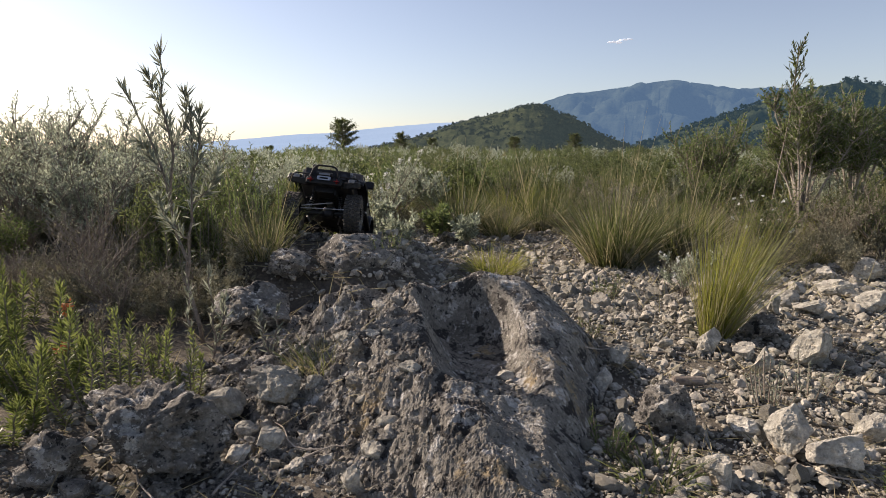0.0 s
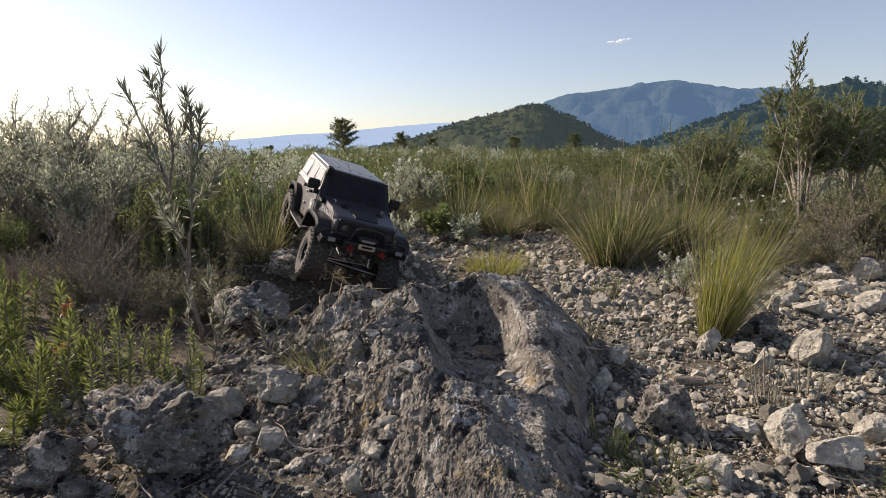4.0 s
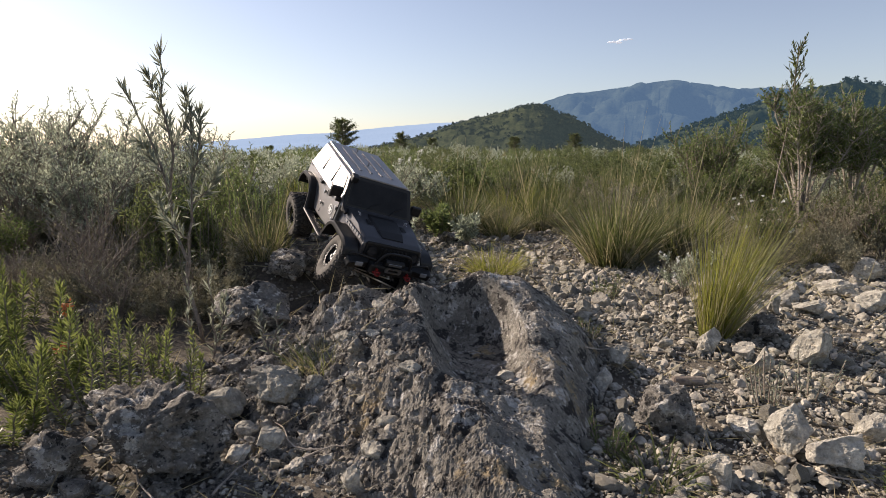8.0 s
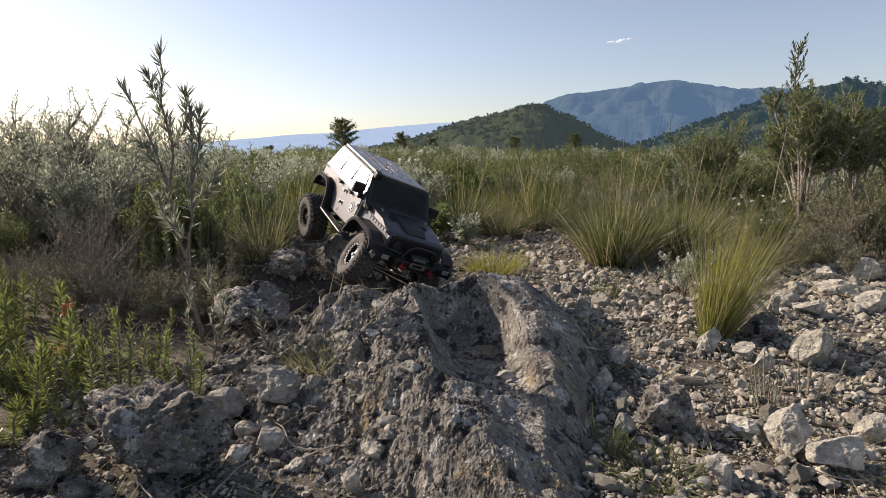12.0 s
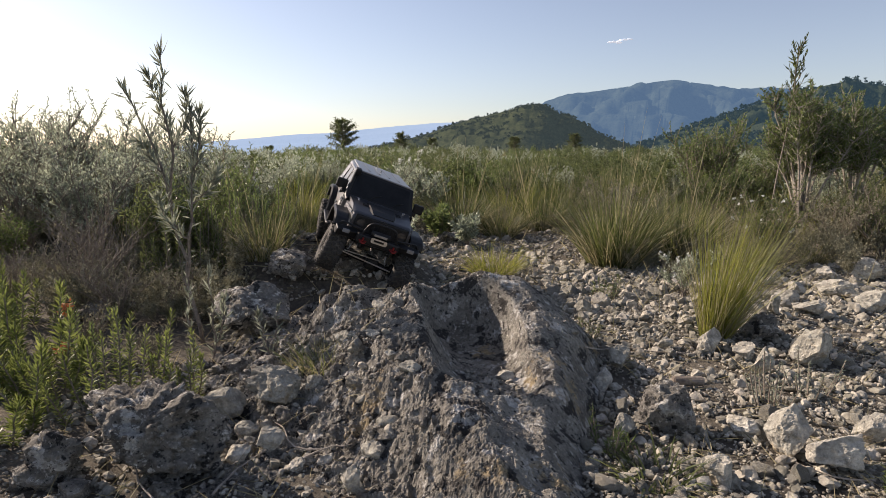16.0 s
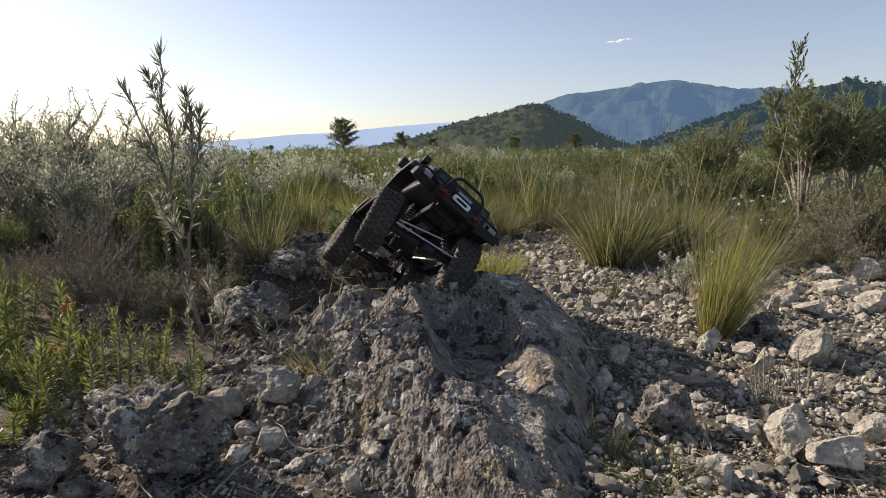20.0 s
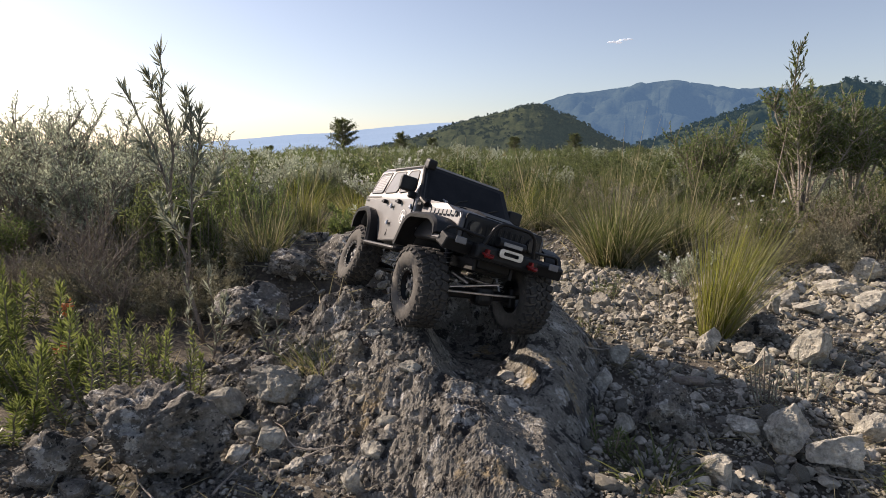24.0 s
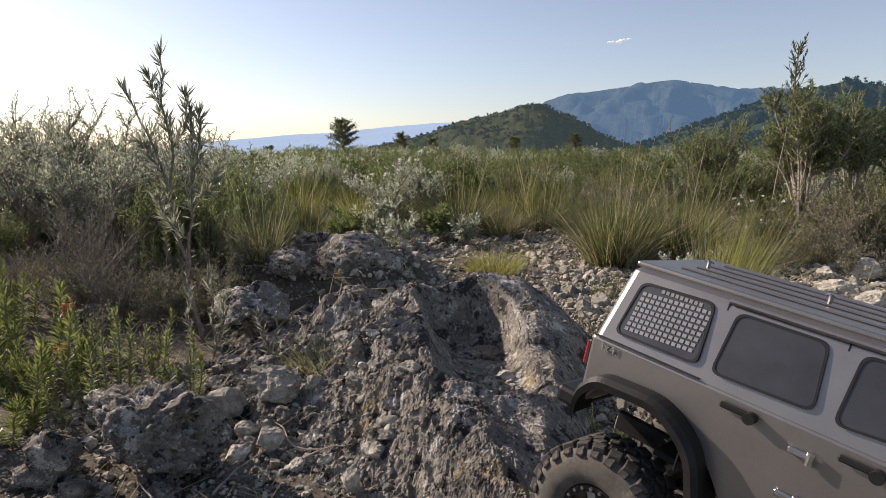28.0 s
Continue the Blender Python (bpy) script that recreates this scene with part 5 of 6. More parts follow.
def build_wheel(parent, flip):
    w = TYRE_W / 2
    bm = lathe([(0.0285, -w * 0.74), (0.031, -w * 0.92), (0.040, -w * 1.02), (0.047, -w * 1.02), (0.053, -w * 0.98), (0.0575, -w * 0.86), (0.0592, -w * 0.55), (0.0595, 0),
                (0.0592, w * 0.55), (0.0575, w * 0.86), (0.053, w * 0.98), (0.047, w * 1.02), (0.040, w * 1.02), (0.031, w * 0.92), (0.0285, w * 0.74)], 56)
    for f in bm.faces:
        f.smooth = True
    wheel = part("wheel", bm, SIDEWALL, parent, "chunky black rubber tyre, dusty")
    n = 26
    for k in range(n):
        a = math.tau * k / n
        for y, off, kind, tw in ((-0.016, 0.0, 0, 18), (0.016, 0.5, 0, -18), (-0.0052, 0.35, 1, -24), (0.0052, 0.85, 1, 24)):
            b = a + off * math.tau / n
            part("tread_block", LUGS[kind], None, wheel, m=Matrix.Rotation(-b, 4, "Y") @ Matrix.Translation((0.0595, y, 0)) @ Matrix.Rotation(radians(tw), 4, "X"))
        for side in (-1, 1):
            part("side_lug", LUGS[2 + k % 2], None, wheel, m=Matrix.Rotation(-a - (0 if side < 0 else 0.5) * math.tau / n, 4, "Y")
                 @ Matrix.Translation((0.0562, side * w * 0.95, 0)) @ Matrix.Rotation(radians(-38 * side), 4, "Z"))
    turn = Matrix.Rotation(math.pi, 4, "Z") if flip else Matrix()
    bm = lathe([(0.0292, -0.0185), (0.0292, 0.019), (0.0275, 0.019), (0.0262, -0.004), (0.0245, -0.0155), (0.0292, -0.0185)], 40)
    bmesh.ops.transform(bm, matrix=turn, verts=bm.verts)
    part("rim", bm, BLACK, wheel, smooth=True)
    bm = lathe([(0.0232, -0.0195), (0.0285, -0.0205), (0.0296, -0.0185), (0.0288, -0.0165)], 40)
    bmesh.ops.transform(bm, matrix=turn, verts=bm.verts)
    ring = part("beadlock_ring", bm, BLACK, wheel, "black beadlock ring")
    bm = bmesh.new()
    for k in range(20):
        a = math.tau * k / 20
        bm_rod((0.0262 * math.cos(a), -0.0190, 0.0262 * math.sin(a)), (0.0262 * math.cos(a), -0.0222, 0.0262 * math.sin(a)), 0.0015, bm, 6)
    bmesh.ops.transform(bm, matrix=turn, verts=bm.verts)
    part("ring_bolts", bm, CHROME, wheel, "small bright bolts of the ring")
    bm = bmesh.new()
    for k in range(5):
        m = Matrix.Rotation(math.tau * k / 5, 4, "Y")
        bm_box(0.021, 0.005, 0.0088, (0, 0, 0), 0.0012, 2, bm, m @ Matrix.Translation((0.0145, -0.0105, 0)) @ Matrix.Rotation(radians(8), 4, "Z"))
    bm_rod((0, -0.005, 0), (0, -0.015, 0), 0.0085, bm, 18)
    bmesh.ops.transform(bm, matrix=turn, verts=bm.verts)
    part("spokes", bm, STEEL, wheel, "dark silver five-spoke wheel centre")
    bm = bm_rod((0, -0.013, 0), (0, -0.019, 0), 0.0042, None, 6)
    bmesh.ops.transform(bm, matrix=turn, verts=bm.verts)
    part("wheel_nut", bm, CHROME, wheel)
    return wheel


def build_axle(parent, name, front):
    """A beam axle: tubes, diff pumpkin, links. Its space: the middle of the axle."""
    bm = bm_rod((0, -0.082, 0), (0, 0.082, 0), 0.0085, None, 12)
    bm_box(0.036, 0.034, 0.034, (0.004 if front else -0.004, 0.016, 0), 0.010, 3, bm)
    bm_rod((0, 0.016, 0), (-0.034 if front else 0.034, 0.016, 0.006), 0.009, bm, 12)
    for s in (-1, 1):
        bm_box(0.022, 0.014, 0.034, (0, s * 0.075, 0), 0.004, 2, bm)
    axle = part(name, bm, BLACK, parent, "black beam axle with a round differential")
    d = 1 if front else -1
    if front:
        part("tie_rod", bm_rod((0.026, -0.068, 0.004), (0.026, 0.068, 0.004), 0.0019), CHROME, axle, "bright steel tie rod")
        part("drag_link", bm_rod((0.030, -0.066, 0.010), (0.034, 0.030, 0.022), 0.0018), CHROME, axle, "bright steel drag link")
    for s in (-1, 1):
        part("lower_link", bm_rod((0, s * 0.052, -0.008), (-d * 0.105, s * 0.030, 0.004), 0.0028), STEEL, axle)
        part("upper_link", bm_rod((0, s * 0.030, 0.018), (-d * 0.090, s * 0.024, 0.022), 0.0026), STEEL, axle)
        bm = bm_rod((0, s * 0.054, 0.006), (-d * 0.012, s * 0.046, 0.040), 0.0020, None, 8)
        part("shock_shaft", bm, CHROME, axle)
        bm = bm_rod((-d * 0.008, s * 0.049, 0.030), (-d * 0.022, s * 0.040, 0.075), 0.0055, None, 12)
        part("shock_body", bm, BLACK, axle)
        helix = []
        a, b = Vector((0, s * 0.054, 0.008)), Vector((-d * 0.020, s * 0.041, 0.068))
        for k in range(64):
            t = k / 63
            helix.append(a.lerp(b, t) + Vector((0.0078 * math.cos(t * 50), 0.0078 * math.sin(t * 50), 0)))
        part("spring", bm_pipe(helix, 0.0009, None, 5), STEEL, axle, "coil spring")
    return axle


def flare(side, cx, rear):
    """A wide flat-topped wheel arch flare."""
    if rear:
        line = [(-0.201, 0.062), (-0.201, 0.082), (-0.186, 0.100), (-0.128, 0.104), (-0.096, 0.082), (-0.080, 0.030)]
    else:
        line = [(0.063, 0.042), (0.082, 0.084), (0.103, 0.097), (0.185, 0.097), (0.210, 0.086), (0.216, 0.070)]
    path = rounded([(x, 0, z) for x, z in line], 0.022, 5)
    bm = bmesh.new()
    rows = []
    for p in path:
        q = Vector((p.x - cx, 0, p.z)).normalized()
        y0, y1 = side * 0.084, side * (0.117 if rear else 0.120)
        rows.append([bm.verts.new((p.x, y0, p.z)), bm.verts.new((p.x, y1 - side * 0.004, p.z)), bm.verts.new((p.x - q.x * 0.004, y1, p.z - q.z * 0.004)),
                     bm.verts.new((p.x - q.x * 0.010, y1 - side * 0.001, p.z - q.z * 0.010)), bm.verts.new((p.x - q.x * 0.005, y1 - side * 0.004, p.z - q.z * 0.005)),
                     bm.verts.new((p.x - q.x * 0.004, y0, p.z - q.z * 0.004))])
    for a, b in zip(rows, rows[1:]):
        for k in range(6):
            bm.faces.new((a[k], a[(k + 1) % 6], b[(k + 1) % 6], b[k]))
    bm.faces.new(rows[0])
    bm.faces.new(rows[-1][::-1])
    return bm


def hood_y(x, z=0):
    return 0.0925 - 0.012 * (x - 0.06) / 0.15


def build_car():
    car = tagged(new("model_car"), "dark grey radio-controlled four-door off-road model car, dusty", "model car")
    # tub
    tub = [(-0.205, 0.060), (-0.206, 0.126), (0.066, 0.126), (0.066, 0.048), (-0.075, 0.040), (-0.086, 0.066), (-0.108, 0.092), (-0.190, 0.090), (-0.199, 0.066)]
    body = part("body", bm_prism(tub, -0.098, 0.098, 0.003, 2), PAINT, car, "dark grey body tub")
    # greenhouse: its sides lean in, its corners are rounded
    cab = [(-0.2065, 0.1185), (-0.194, 0.190), (0.030, 0.190), (0.077, 0.1185)]

    def lean(x, y, z):
        return (x, math.copysign(0.099 if z < 0.15 else 0.081, y), z)
    part("cab", bm_prism(cab, -0.099, 0.099, 0.007, 3, squeeze=lean), PAINT, car, "dark grey hard-top cab")
    bm = bm_box(0.226, 0.150, 0.005, (-0.082, 0, 0.1915), 0.002, 2)
    roof = part("roof", bm, PAINT, car, "dark roof panel with pressed ribs")
    for y in (-0.045, -0.015, 0.015, 0.045):
        part("roof_rib", bm_box(0.16, 0.006, 0.002, (-0.09, y, 0.1948), 0.0009, 1), PAINT, roof)
    for x in (-0.165, -0.07):
        bm = bm_rod((x, -0.004, 0.194), (x, -0.004, 0.202), 0.0018, None, 8)
        bm_pipe([(x - 0.004, -0.004, 0.200), (x, -0.010, 0.203), (x + 0.004, -0.004, 0.200)], 0.0007, bm)
        part("body_clip", bm, STEEL, roof, "body post with a wire clip")
    for s in (-1, 1):
        part("drip_rail", bm_pipe([(-0.112, s * 0.084, 0.1865), (0.026, s * 0.0845, 0.1865)], 0.002, None, 6), PAINT, roof)
    # windows and their rubber surrounds
    quarter = [(-0.188, 0.134), (-0.181, 0.180), (-0.121, 0.182), (-0.118, 0.135)]
    middle = [(-0.108, 0.134), (-0.105, 0.181), (-0.046, 0.181), (-0.041, 0.136)]
    front_w = [(-0.030, 0.134), (-0.028, 0.181), (0.015, 0.181), (0.043, 0.140)]
    for s in (-1, 1):
        for pts, name in ((quarter, "quarter"), (middle, "rear_door"), (front_w, "front_door")):
            o = round_outline(pts, 0.007)
            frame_ = part("window", ring_panel(o, shrink(o, 0.0016), s, 0.0009, 0.003), BLACK, car, "black rubber window surround")
            part("pane", panel(shrink(o, 0.0014), s, 0.0002, 0.002), GLASS, frame_, "dark tinted pane")
            if name == "quarter":
                bm = bmesh.new()
                for i in range(13):
                    for j in range(8):
                        x, z = -0.1805 + i * 0.0044 + 0.0005 * j, 0.1395 + j * 0.0043 + 0.00022 * i
                        panel([(x, z), (x, z + 0.0027), (x + 0.0031, z + 0.0027), (x + 0.0031, z)], s, 0.0007, 0.0003, bm)
                part("window_lattice", bm, LATTICE, frame_, "pale lattice print on the rear side window")
                bm = bmesh.new()
                for i in range(9):
                    x = -0.163 + i * 0.0038
                    panel([(x, 0.1757), (x, 0.1785), (x + 0.0026, 0.1785), (x + 0.0026, 0.1757)], s, 0.0007, 0.0003, bm)
                part("window_print", bm, DULL, frame_)
    # windscreen
    bm = bmesh.new()
    o = round_outline([(-0.083, 0.05), (-0.074, 0.90), (0.074, 0.90), (0.083, 0.05)], 0.012)
    a, b = Vector((0.0725, 0, 0.1275)), Vector((0.031, 0, 0.190))
    for off in (0.0014, -0.001):
        q = [bm.verts.new((a.x + (b.x - a.x) * v + off * 0.83, u, a.z + (b.z - a.z) * v + off * 0.55)) for u, v in o]
        bm.faces.new(q)
    surround = bmesh.new()
    for off in (0.0008, -0.002):
        q = [surround.verts.new((a.x + (b.x - a.x) * v + off * 0.83, u * k, a.z + (b.z - a.z) * v + off * 0.55)) for u, v, k in ((-0.095, -0.04, 1), (-0.083, 1.0, 1), (0.083, 1.0, 1), (0.095, -0.04, 1))]
        surround.faces.new(q)
    part("screen_frame", surround, BLACK, car, "black windscreen frame")
    part("windscreen", bm, SCREEN, car, "dark tinted windscreen")
    for y in (-0.035, 0.030):
        part("wiper", bm_pipe([(0.0755, y, 0.1275), (0.068, y + 0.014, 0.140), (0.062, y + 0.034, 0.148)], 0.0010, None, 5), BLACK, car)
    part("cowl", bm_box(0.022, 0.176, 0.012, (0.071, 0, 0.121), 0.003, 2), BONNET, car)
    # bonnet
    hood = [(0.062, 0.060), (0.062, 0.1255), (0.080, 0.1265), (0.150, 0.1215), (0.196, 0.1135), (0.2075, 0.104), (0.2085, 0.066), (0.19, 0.060)]

    def taper(x, y, z):
        return (x, math.copysign(hood_y(x) - (0.006 if z > 0.11 else 0), y), z)
    part("bonnet", bm_prism(hood, -0.09, 0.09, 0.006, 3, squeeze=taper), BONNET, car, "dark blue-black tapering bonnet, its paint darkened for dim reflections")
    bm = bmesh.new()
    pts = [(0.092, 0.1262, 0.034), (0.112, 0.1292, 0.036), (0.165, 0.1240, 0.031), (0.188, 0.1168, 0.027)]
    top = [[bm.verts.new((x, s * w, z)) for x, z, w in pts] for s in (-1, 1)]
    low = [[bm.verts.new((x, s * (w + 0.005), z - 0.006)) for x, z, w in pts] for s in (-1, 1)]
    for i in range(3):
        bm.faces.new((top[0][i], top[0][i + 1], top[1][i + 1], top[1][i]))
        for s in (0, 1):
            bm.faces.new((top[s][i], low[s][i], low[s][i + 1], top[s][i + 1]))
    for i in (0, 3):
        bm.faces.new((top[0][i], top[1][i], low[1][i], low[0][i]))
    part("bonnet_bulge", bm, BLACK, car, "black raised bonnet panel")
    for s in (-1, 1):
        bm = bmesh.new()
        for k in range(5):
            bm_box(0.0022, 0.014, 0.0012, (0.124 + k * 0.0045, s * 0.046, 0.1253 - k * 0.0004), 0.0004, 1, bm)
        part("bonnet_vent", bm, BLACK, car)
        bm = bm_rod((0.105, s * 0.062, 0.122), (0.105, s * 0.062, 0.131), 0.0016, None, 8)
        bm_pipe([(0.099, s * 0.062, 0.129), (0.105, s * 0.068, 0.1315), (0.111, s * 0.062, 0.129), (0.117, s * 0.064, 0.128)], 0.0007, bm)
        part("body_clip", bm, CHROME, car, "body post with a wire clip")
        part("bonnet_latch", bm_box(0.016, 0.004, 0.012, (0.078, s * 0.094, 0.119), 0.001, 1), BLACK, car)
        # raised trim letters reduced to plain blocks along the bonnet's edge
        for k in range(7):
            x = 0.108 + k * 0.0126
            bm = panel([(x, 0.1035), (x, 0.1110), (x + 0.0082, 0.1105), (x + 0.0082, 0.1030)], s, 0.0016, 0.002, y_of=hood_y)
            part("trim_block", bm, MESH_DECAL, car, "pale raised trim block")
    # grille, lamps
    grille = part("grille", bm_box(0.006, 0.142, 0.046, (0.2085, 0, 0.088), 0.004, 2), BLACK, car, "black grille with upright slots")
    for k in range(7):
        part("grille_slot", bm_box(0.002, 0.006, 0.028, (0.2122, (k - 3) * 0.0105, 0.088), 0.0009, 1), BLACK, grille)
    for s in (-1, 1):
        lamp = part("headlight", bm_rod((0.208, s * 0.054, 0.090), (0.2145, s * 0.054, 0.090), 0.0125, None, 24), BLACK, car)
        part("lens", bm_rod((0.2140, s * 0.054, 0.090), (0.2158, s * 0.054, 0.090), 0.0108, None, 24), SMOKE, lamp, "dark smoked round headlight lens")
    bm = bmesh.new()
    for k in range(4):
        bm_box(0.001, 0.0042, 0.0062, (0.2075, -0.0081 + k * 0.0054, 0.1070), 0.0, 1, bm)
    part("badge", bm, CHROME, car, "bright badge reduced to plain blocks", m=Matrix.Translation((0.0008, 0, 0.0005)))
    # doors: seams, handles, hinges, star
    for s in (-1, 1):
        for x in (-0.113, -0.0365, 0.0595):
            part("door_seam", panel([(x, 0.052), (x, 0.185 if x < 0 else 0.126), (x + 0.0011, 0.185 if x < 0 else 0.126), (x + 0.0011, 0.052)], s, 0.0006, 0.002), BLACK, car)
        part("belt_seam", panel([(-0.203, 0.1262), (-0.203, 0.1272), (-0.113, 0.1272), (-0.113, 0.1262)], s, 0.0006, 0.002), BLACK, car)
        for x in (-0.083, -0.010):
            bm = bm_box(0.022, 0.003, 0.0042, (x, s * 0.1015, 0.1175), 0.001, 1)
            bm_rod((x + 0.010, s * 0.099, 0.1165), (x + 0.010, s * 0.106, 0.1165), 0.0040, bm, 14)
            part("door_handle", bm, BLACK, car, "black door handle with a round lock")
        for x in (-0.036, 0.0575):
            for z in (0.108, 0.0765):
                bm = bm_box(0.013, 0.0032, 0.0044, (x - 0.005, s * 0.1005, z), 0.001, 1)
                bm_rod((x + 0.002, s * 0.1025, z - 0.0042), (x + 0.002, s * 0.1025, z + 0.0042), 0.0022, bm, 10)
                part("hinge", bm, CHROME, car, "bright door hinge")
        cx, cz, r = 0.0265, 0.090, 0.0128
        star = []
        for k in range(10):
            q = r * (0.86 if k % 2 == 0 else 0.36)
            a = math.pi / 2 + k * math.pi / 5
            star.append((cx + q * math.cos(a), cz + q * math.sin(a)))
        part("star_decal", panel(star, s, 0.0009, 0.0006), WHITE, car, "white five-pointed star decal")
        o = [(cx + r * math.cos(k * math.tau / 40), cz + r * math.sin(k * math.tau / 40)) for k in range(40)]
        i = [(cx + (r - 0.0018) * math.cos(k * math.tau / 40), cz + (r - 0.0018) * math.sin(k * math.tau / 40)) for k in range(40)]
        part("star_ring", ring_panel(o, i, s, 0.0009, 0.0006), WHITE, car, "white ring decal round the star")
        bm = bmesh.new()
        for k in range(3):
            for j in range(2):
                x, z = 0.066 + k * 0.0062, 0.072 + j * 0.0062
                panel([(x, z), (x, z + 0.0036), (x + 0.0045, z + 0.0036), (x + 0.0045, z)], s, 0.0022, 0.0018, bm, hood_y)
        part("wing_badge", bm, DULL, car)
        part("arch_flare", flare(s, -0.157, True), BLACK, car, "wide black rear wheel arch flare")
        part("arch_flare", flare(s, 0.157, False), BLACK, car, "wide black front wheel arch flare")
        # mirror
        arm = part("mirror", bm_box(0.012, 0.030, 0.026, (0.046, s * 0.112, 0.146), 0.004, 3), BLACK, car, "black square door mirror")
        part("mirror_arm", bm_box(0.010, 0.016, 0.012, (0.050, s * 0.101, 0.129), 0.003, 2), BLACK, arm)
        part("mirror_glass", bm_box(0.001, 0.024, 0.020, (0.0396, s * 0.112, 0.146), 0.0, 1), CLEAR_LENS, arm)
        # rock slider with round holes shown as inset discs
        bm = bm_pipe(rounded([(-0.094, s * 0.098, 0.034), (-0.086, s * 0.117, 0.032), (0.070, s * 0.117, 0.032), (0.078, s * 0.098, 0.036)], 0.01), 0.0042, None, 10)
        slider = part("rock_slider", bm, BLACK, car, "black tubular rock slider")
        part("step_plate", bm_box(0.150, 0.013, 0.0018, (-0.008, s * 0.107, 0.0345), 0.0006, 1), BLACK, slider)
        for k in range(6):
            x = -0.066 + k * 0.0235
            part("step_hole", bm_rod((x, s * 0.107, 0.0352), (x, s * 0.107, 0.0360), 0.0042, None, 14), GLASS, slider)
        tail = part("tail_light", bm_box(0.007, 0.014, 0.026, (-0.207, s * 0.086, 0.106), 0.002, 2), BLACK, car)
        part("tail_lens", bm_box(0.003, 0.011, 0.022, (-0.2115, s * 0.086, 0.106), 0.001, 1), RED_LENS, tail, "red tail light lens")
        word = bpy.data.curves.new("lettering", "FONT")
        word.body, word.size, word.extrude, word.align_x = "4x4", 0.0105, 0.0003, "CENTER"
        loose = bpy.data.objects.new("lettering", word)
        flat = bpy.data.meshes.new_from_object(loose)
        bpy.data.objects.remove(loose)
        part("lettering", flat, DULL, car, "small raised 4x4 lettering", m=pose(-0.189, s * 0.1001, 0.1165, 90, 0, 0 if s < 0 else 180))
    # snorkel up the right pillar
    path = rounded([(0.095, -0.090, 0.116), (0.078, -0.0945, 0.124), (0.040, -0.0855, 0.184)], 0.012, 4)
    snorkel = part("snorkel", bm_pipe(path, 0.0050, None, 10), BLACK, car, "black snorkel along the windscreen pillar")
    part("snorkel_head", bm_box(0.020, 0.017, 0.018, (0.050, -0.082, 0.190), 0.004, 3, None, Matrix.Rotation(radians(12), 4, "Y")), BLACK, snorkel)
    # front bumper with hoop, winch, shackles
    bm = bm_box(0.024, 0.112, 0.024, (0.227, 0, 0.059), 0.005, 2)
    for s in (-1, 1):
        bm_box(0.020, 0.058, 0.020, (0.218, s * 0.082, 0.061), 0.003, 2, bm, Matrix.Rotation(radians(-s * 16), 4, "Z") @ Matrix.Rotation(radians(24), 4, "Y"))
    bumper = part("front_bumper", bm, BLACK, car, "black steel front bumper with winch")
    hoop = rounded([(0.234, -0.046, 0.066), (0.243, -0.034, 0.107), (0.243, 0.034, 0.107), (0.234, 0.046, 0.066)], 0.018, 5)
    part("bull_bar", bm_pipe(hoop, 0.0030, None, 10), BLACK, bumper, "black tubular hoop")
    for s in (-1, 1):
        wing = rounded([(0.232, s * 0.046, 0.080), (0.222, s * 0.100, 0.084), (0.212, s * 0.108, 0.064)], 0.014, 5)
        part("side_bar", bm_pipe(wing, 0.0024, None, 8), BLACK, bumper)
        # flat plate of the bumper; its pale colour stands for skylight on it
        part("corner_plate", bm_box(0.003, 0.018, 0.010, (0.2385, s * 0.085, 0.066), 0.001, 1), CLEAR_LENS, bumper, "flat bumper corner plate, skylight put into its pale colour")
        bracket = part("shackle_mount", bm_box(0.012, 0.005, 0.013, (0.241, s * 0.040, 0.058), 0.002, 2), RED, bumper, "red shackle mount")
        loop = [(0.246 + 0.009 * math.sin(a), s * 0.040 + 0.0062 * math.cos(a), 0.056 - 0.003 * math.sin(a)) for a in [k * math.pi / 10 - 0.3 for k in range(12)]]
        part("shackle", bm_pipe(loop, 0.0021, None, 8), RED, bracket, "red bow shackle")
        part("shackle_pin", bm_rod((0.246, s * 0.040 - 0.0095, 0.0565), (0.246, s * 0.040 + 0.0095, 0.0565), 0.0018), RED, bracket)
    o = round_outline([(-0.021, 0.0585), (-0.021, 0.0715), (0.021, 0.0715), (0.021, 0.0585)], 0.005)
    i = round_outline([(-0.0135, 0.0622), (-0.0135, 0.0678), (0.0135, 0.0678), (0.0135, 0.0622)], 0.0024)
    bm = bmesh.new()
    rows = [[bm.verts.new((x, y, z)) for y, z in pts] for x, pts in ((0.2425, o), (0.2425, i), (0.2450, o), (0.2450, i))]
    for k in range(len(o)):
        j = (k + 1) % len(o)
        for a, b in ((0, 1), (2, 3), (0, 2), (1, 3)):
            bm.faces.new((rows[a][k], rows[a][j], rows[b][j], rows[b][k]))
    part("fairlead", bm, CHROME, bumper, "bright winch fairlead")
    part("winch_drum", bm_rod((0.236, -0.024, 0.080), (0.236, 0.024, 0.080), 0.0075, None, 16), BLACK, bumper)
    part("winch_plate", bm_box(0.002, 0.034, 0.006, (0.2432, 0, 0.079), 0.0006, 1), STEEL, bumper, "bright winch plate")
    # rear bumper
    part("rear_bumper", bm_box(0.022, 0.204, 0.016, (-0.214, 0, 0.064), 0.004, 2), BLACK, car, "black rear bumper")
    # chassis
    bm = bmesh.new()
    for s in (-1, 1):
        bm_box(0.40, 0.006, 0.018, (0.005, s * 0.034, 0.038), 0.001, 1, bm)
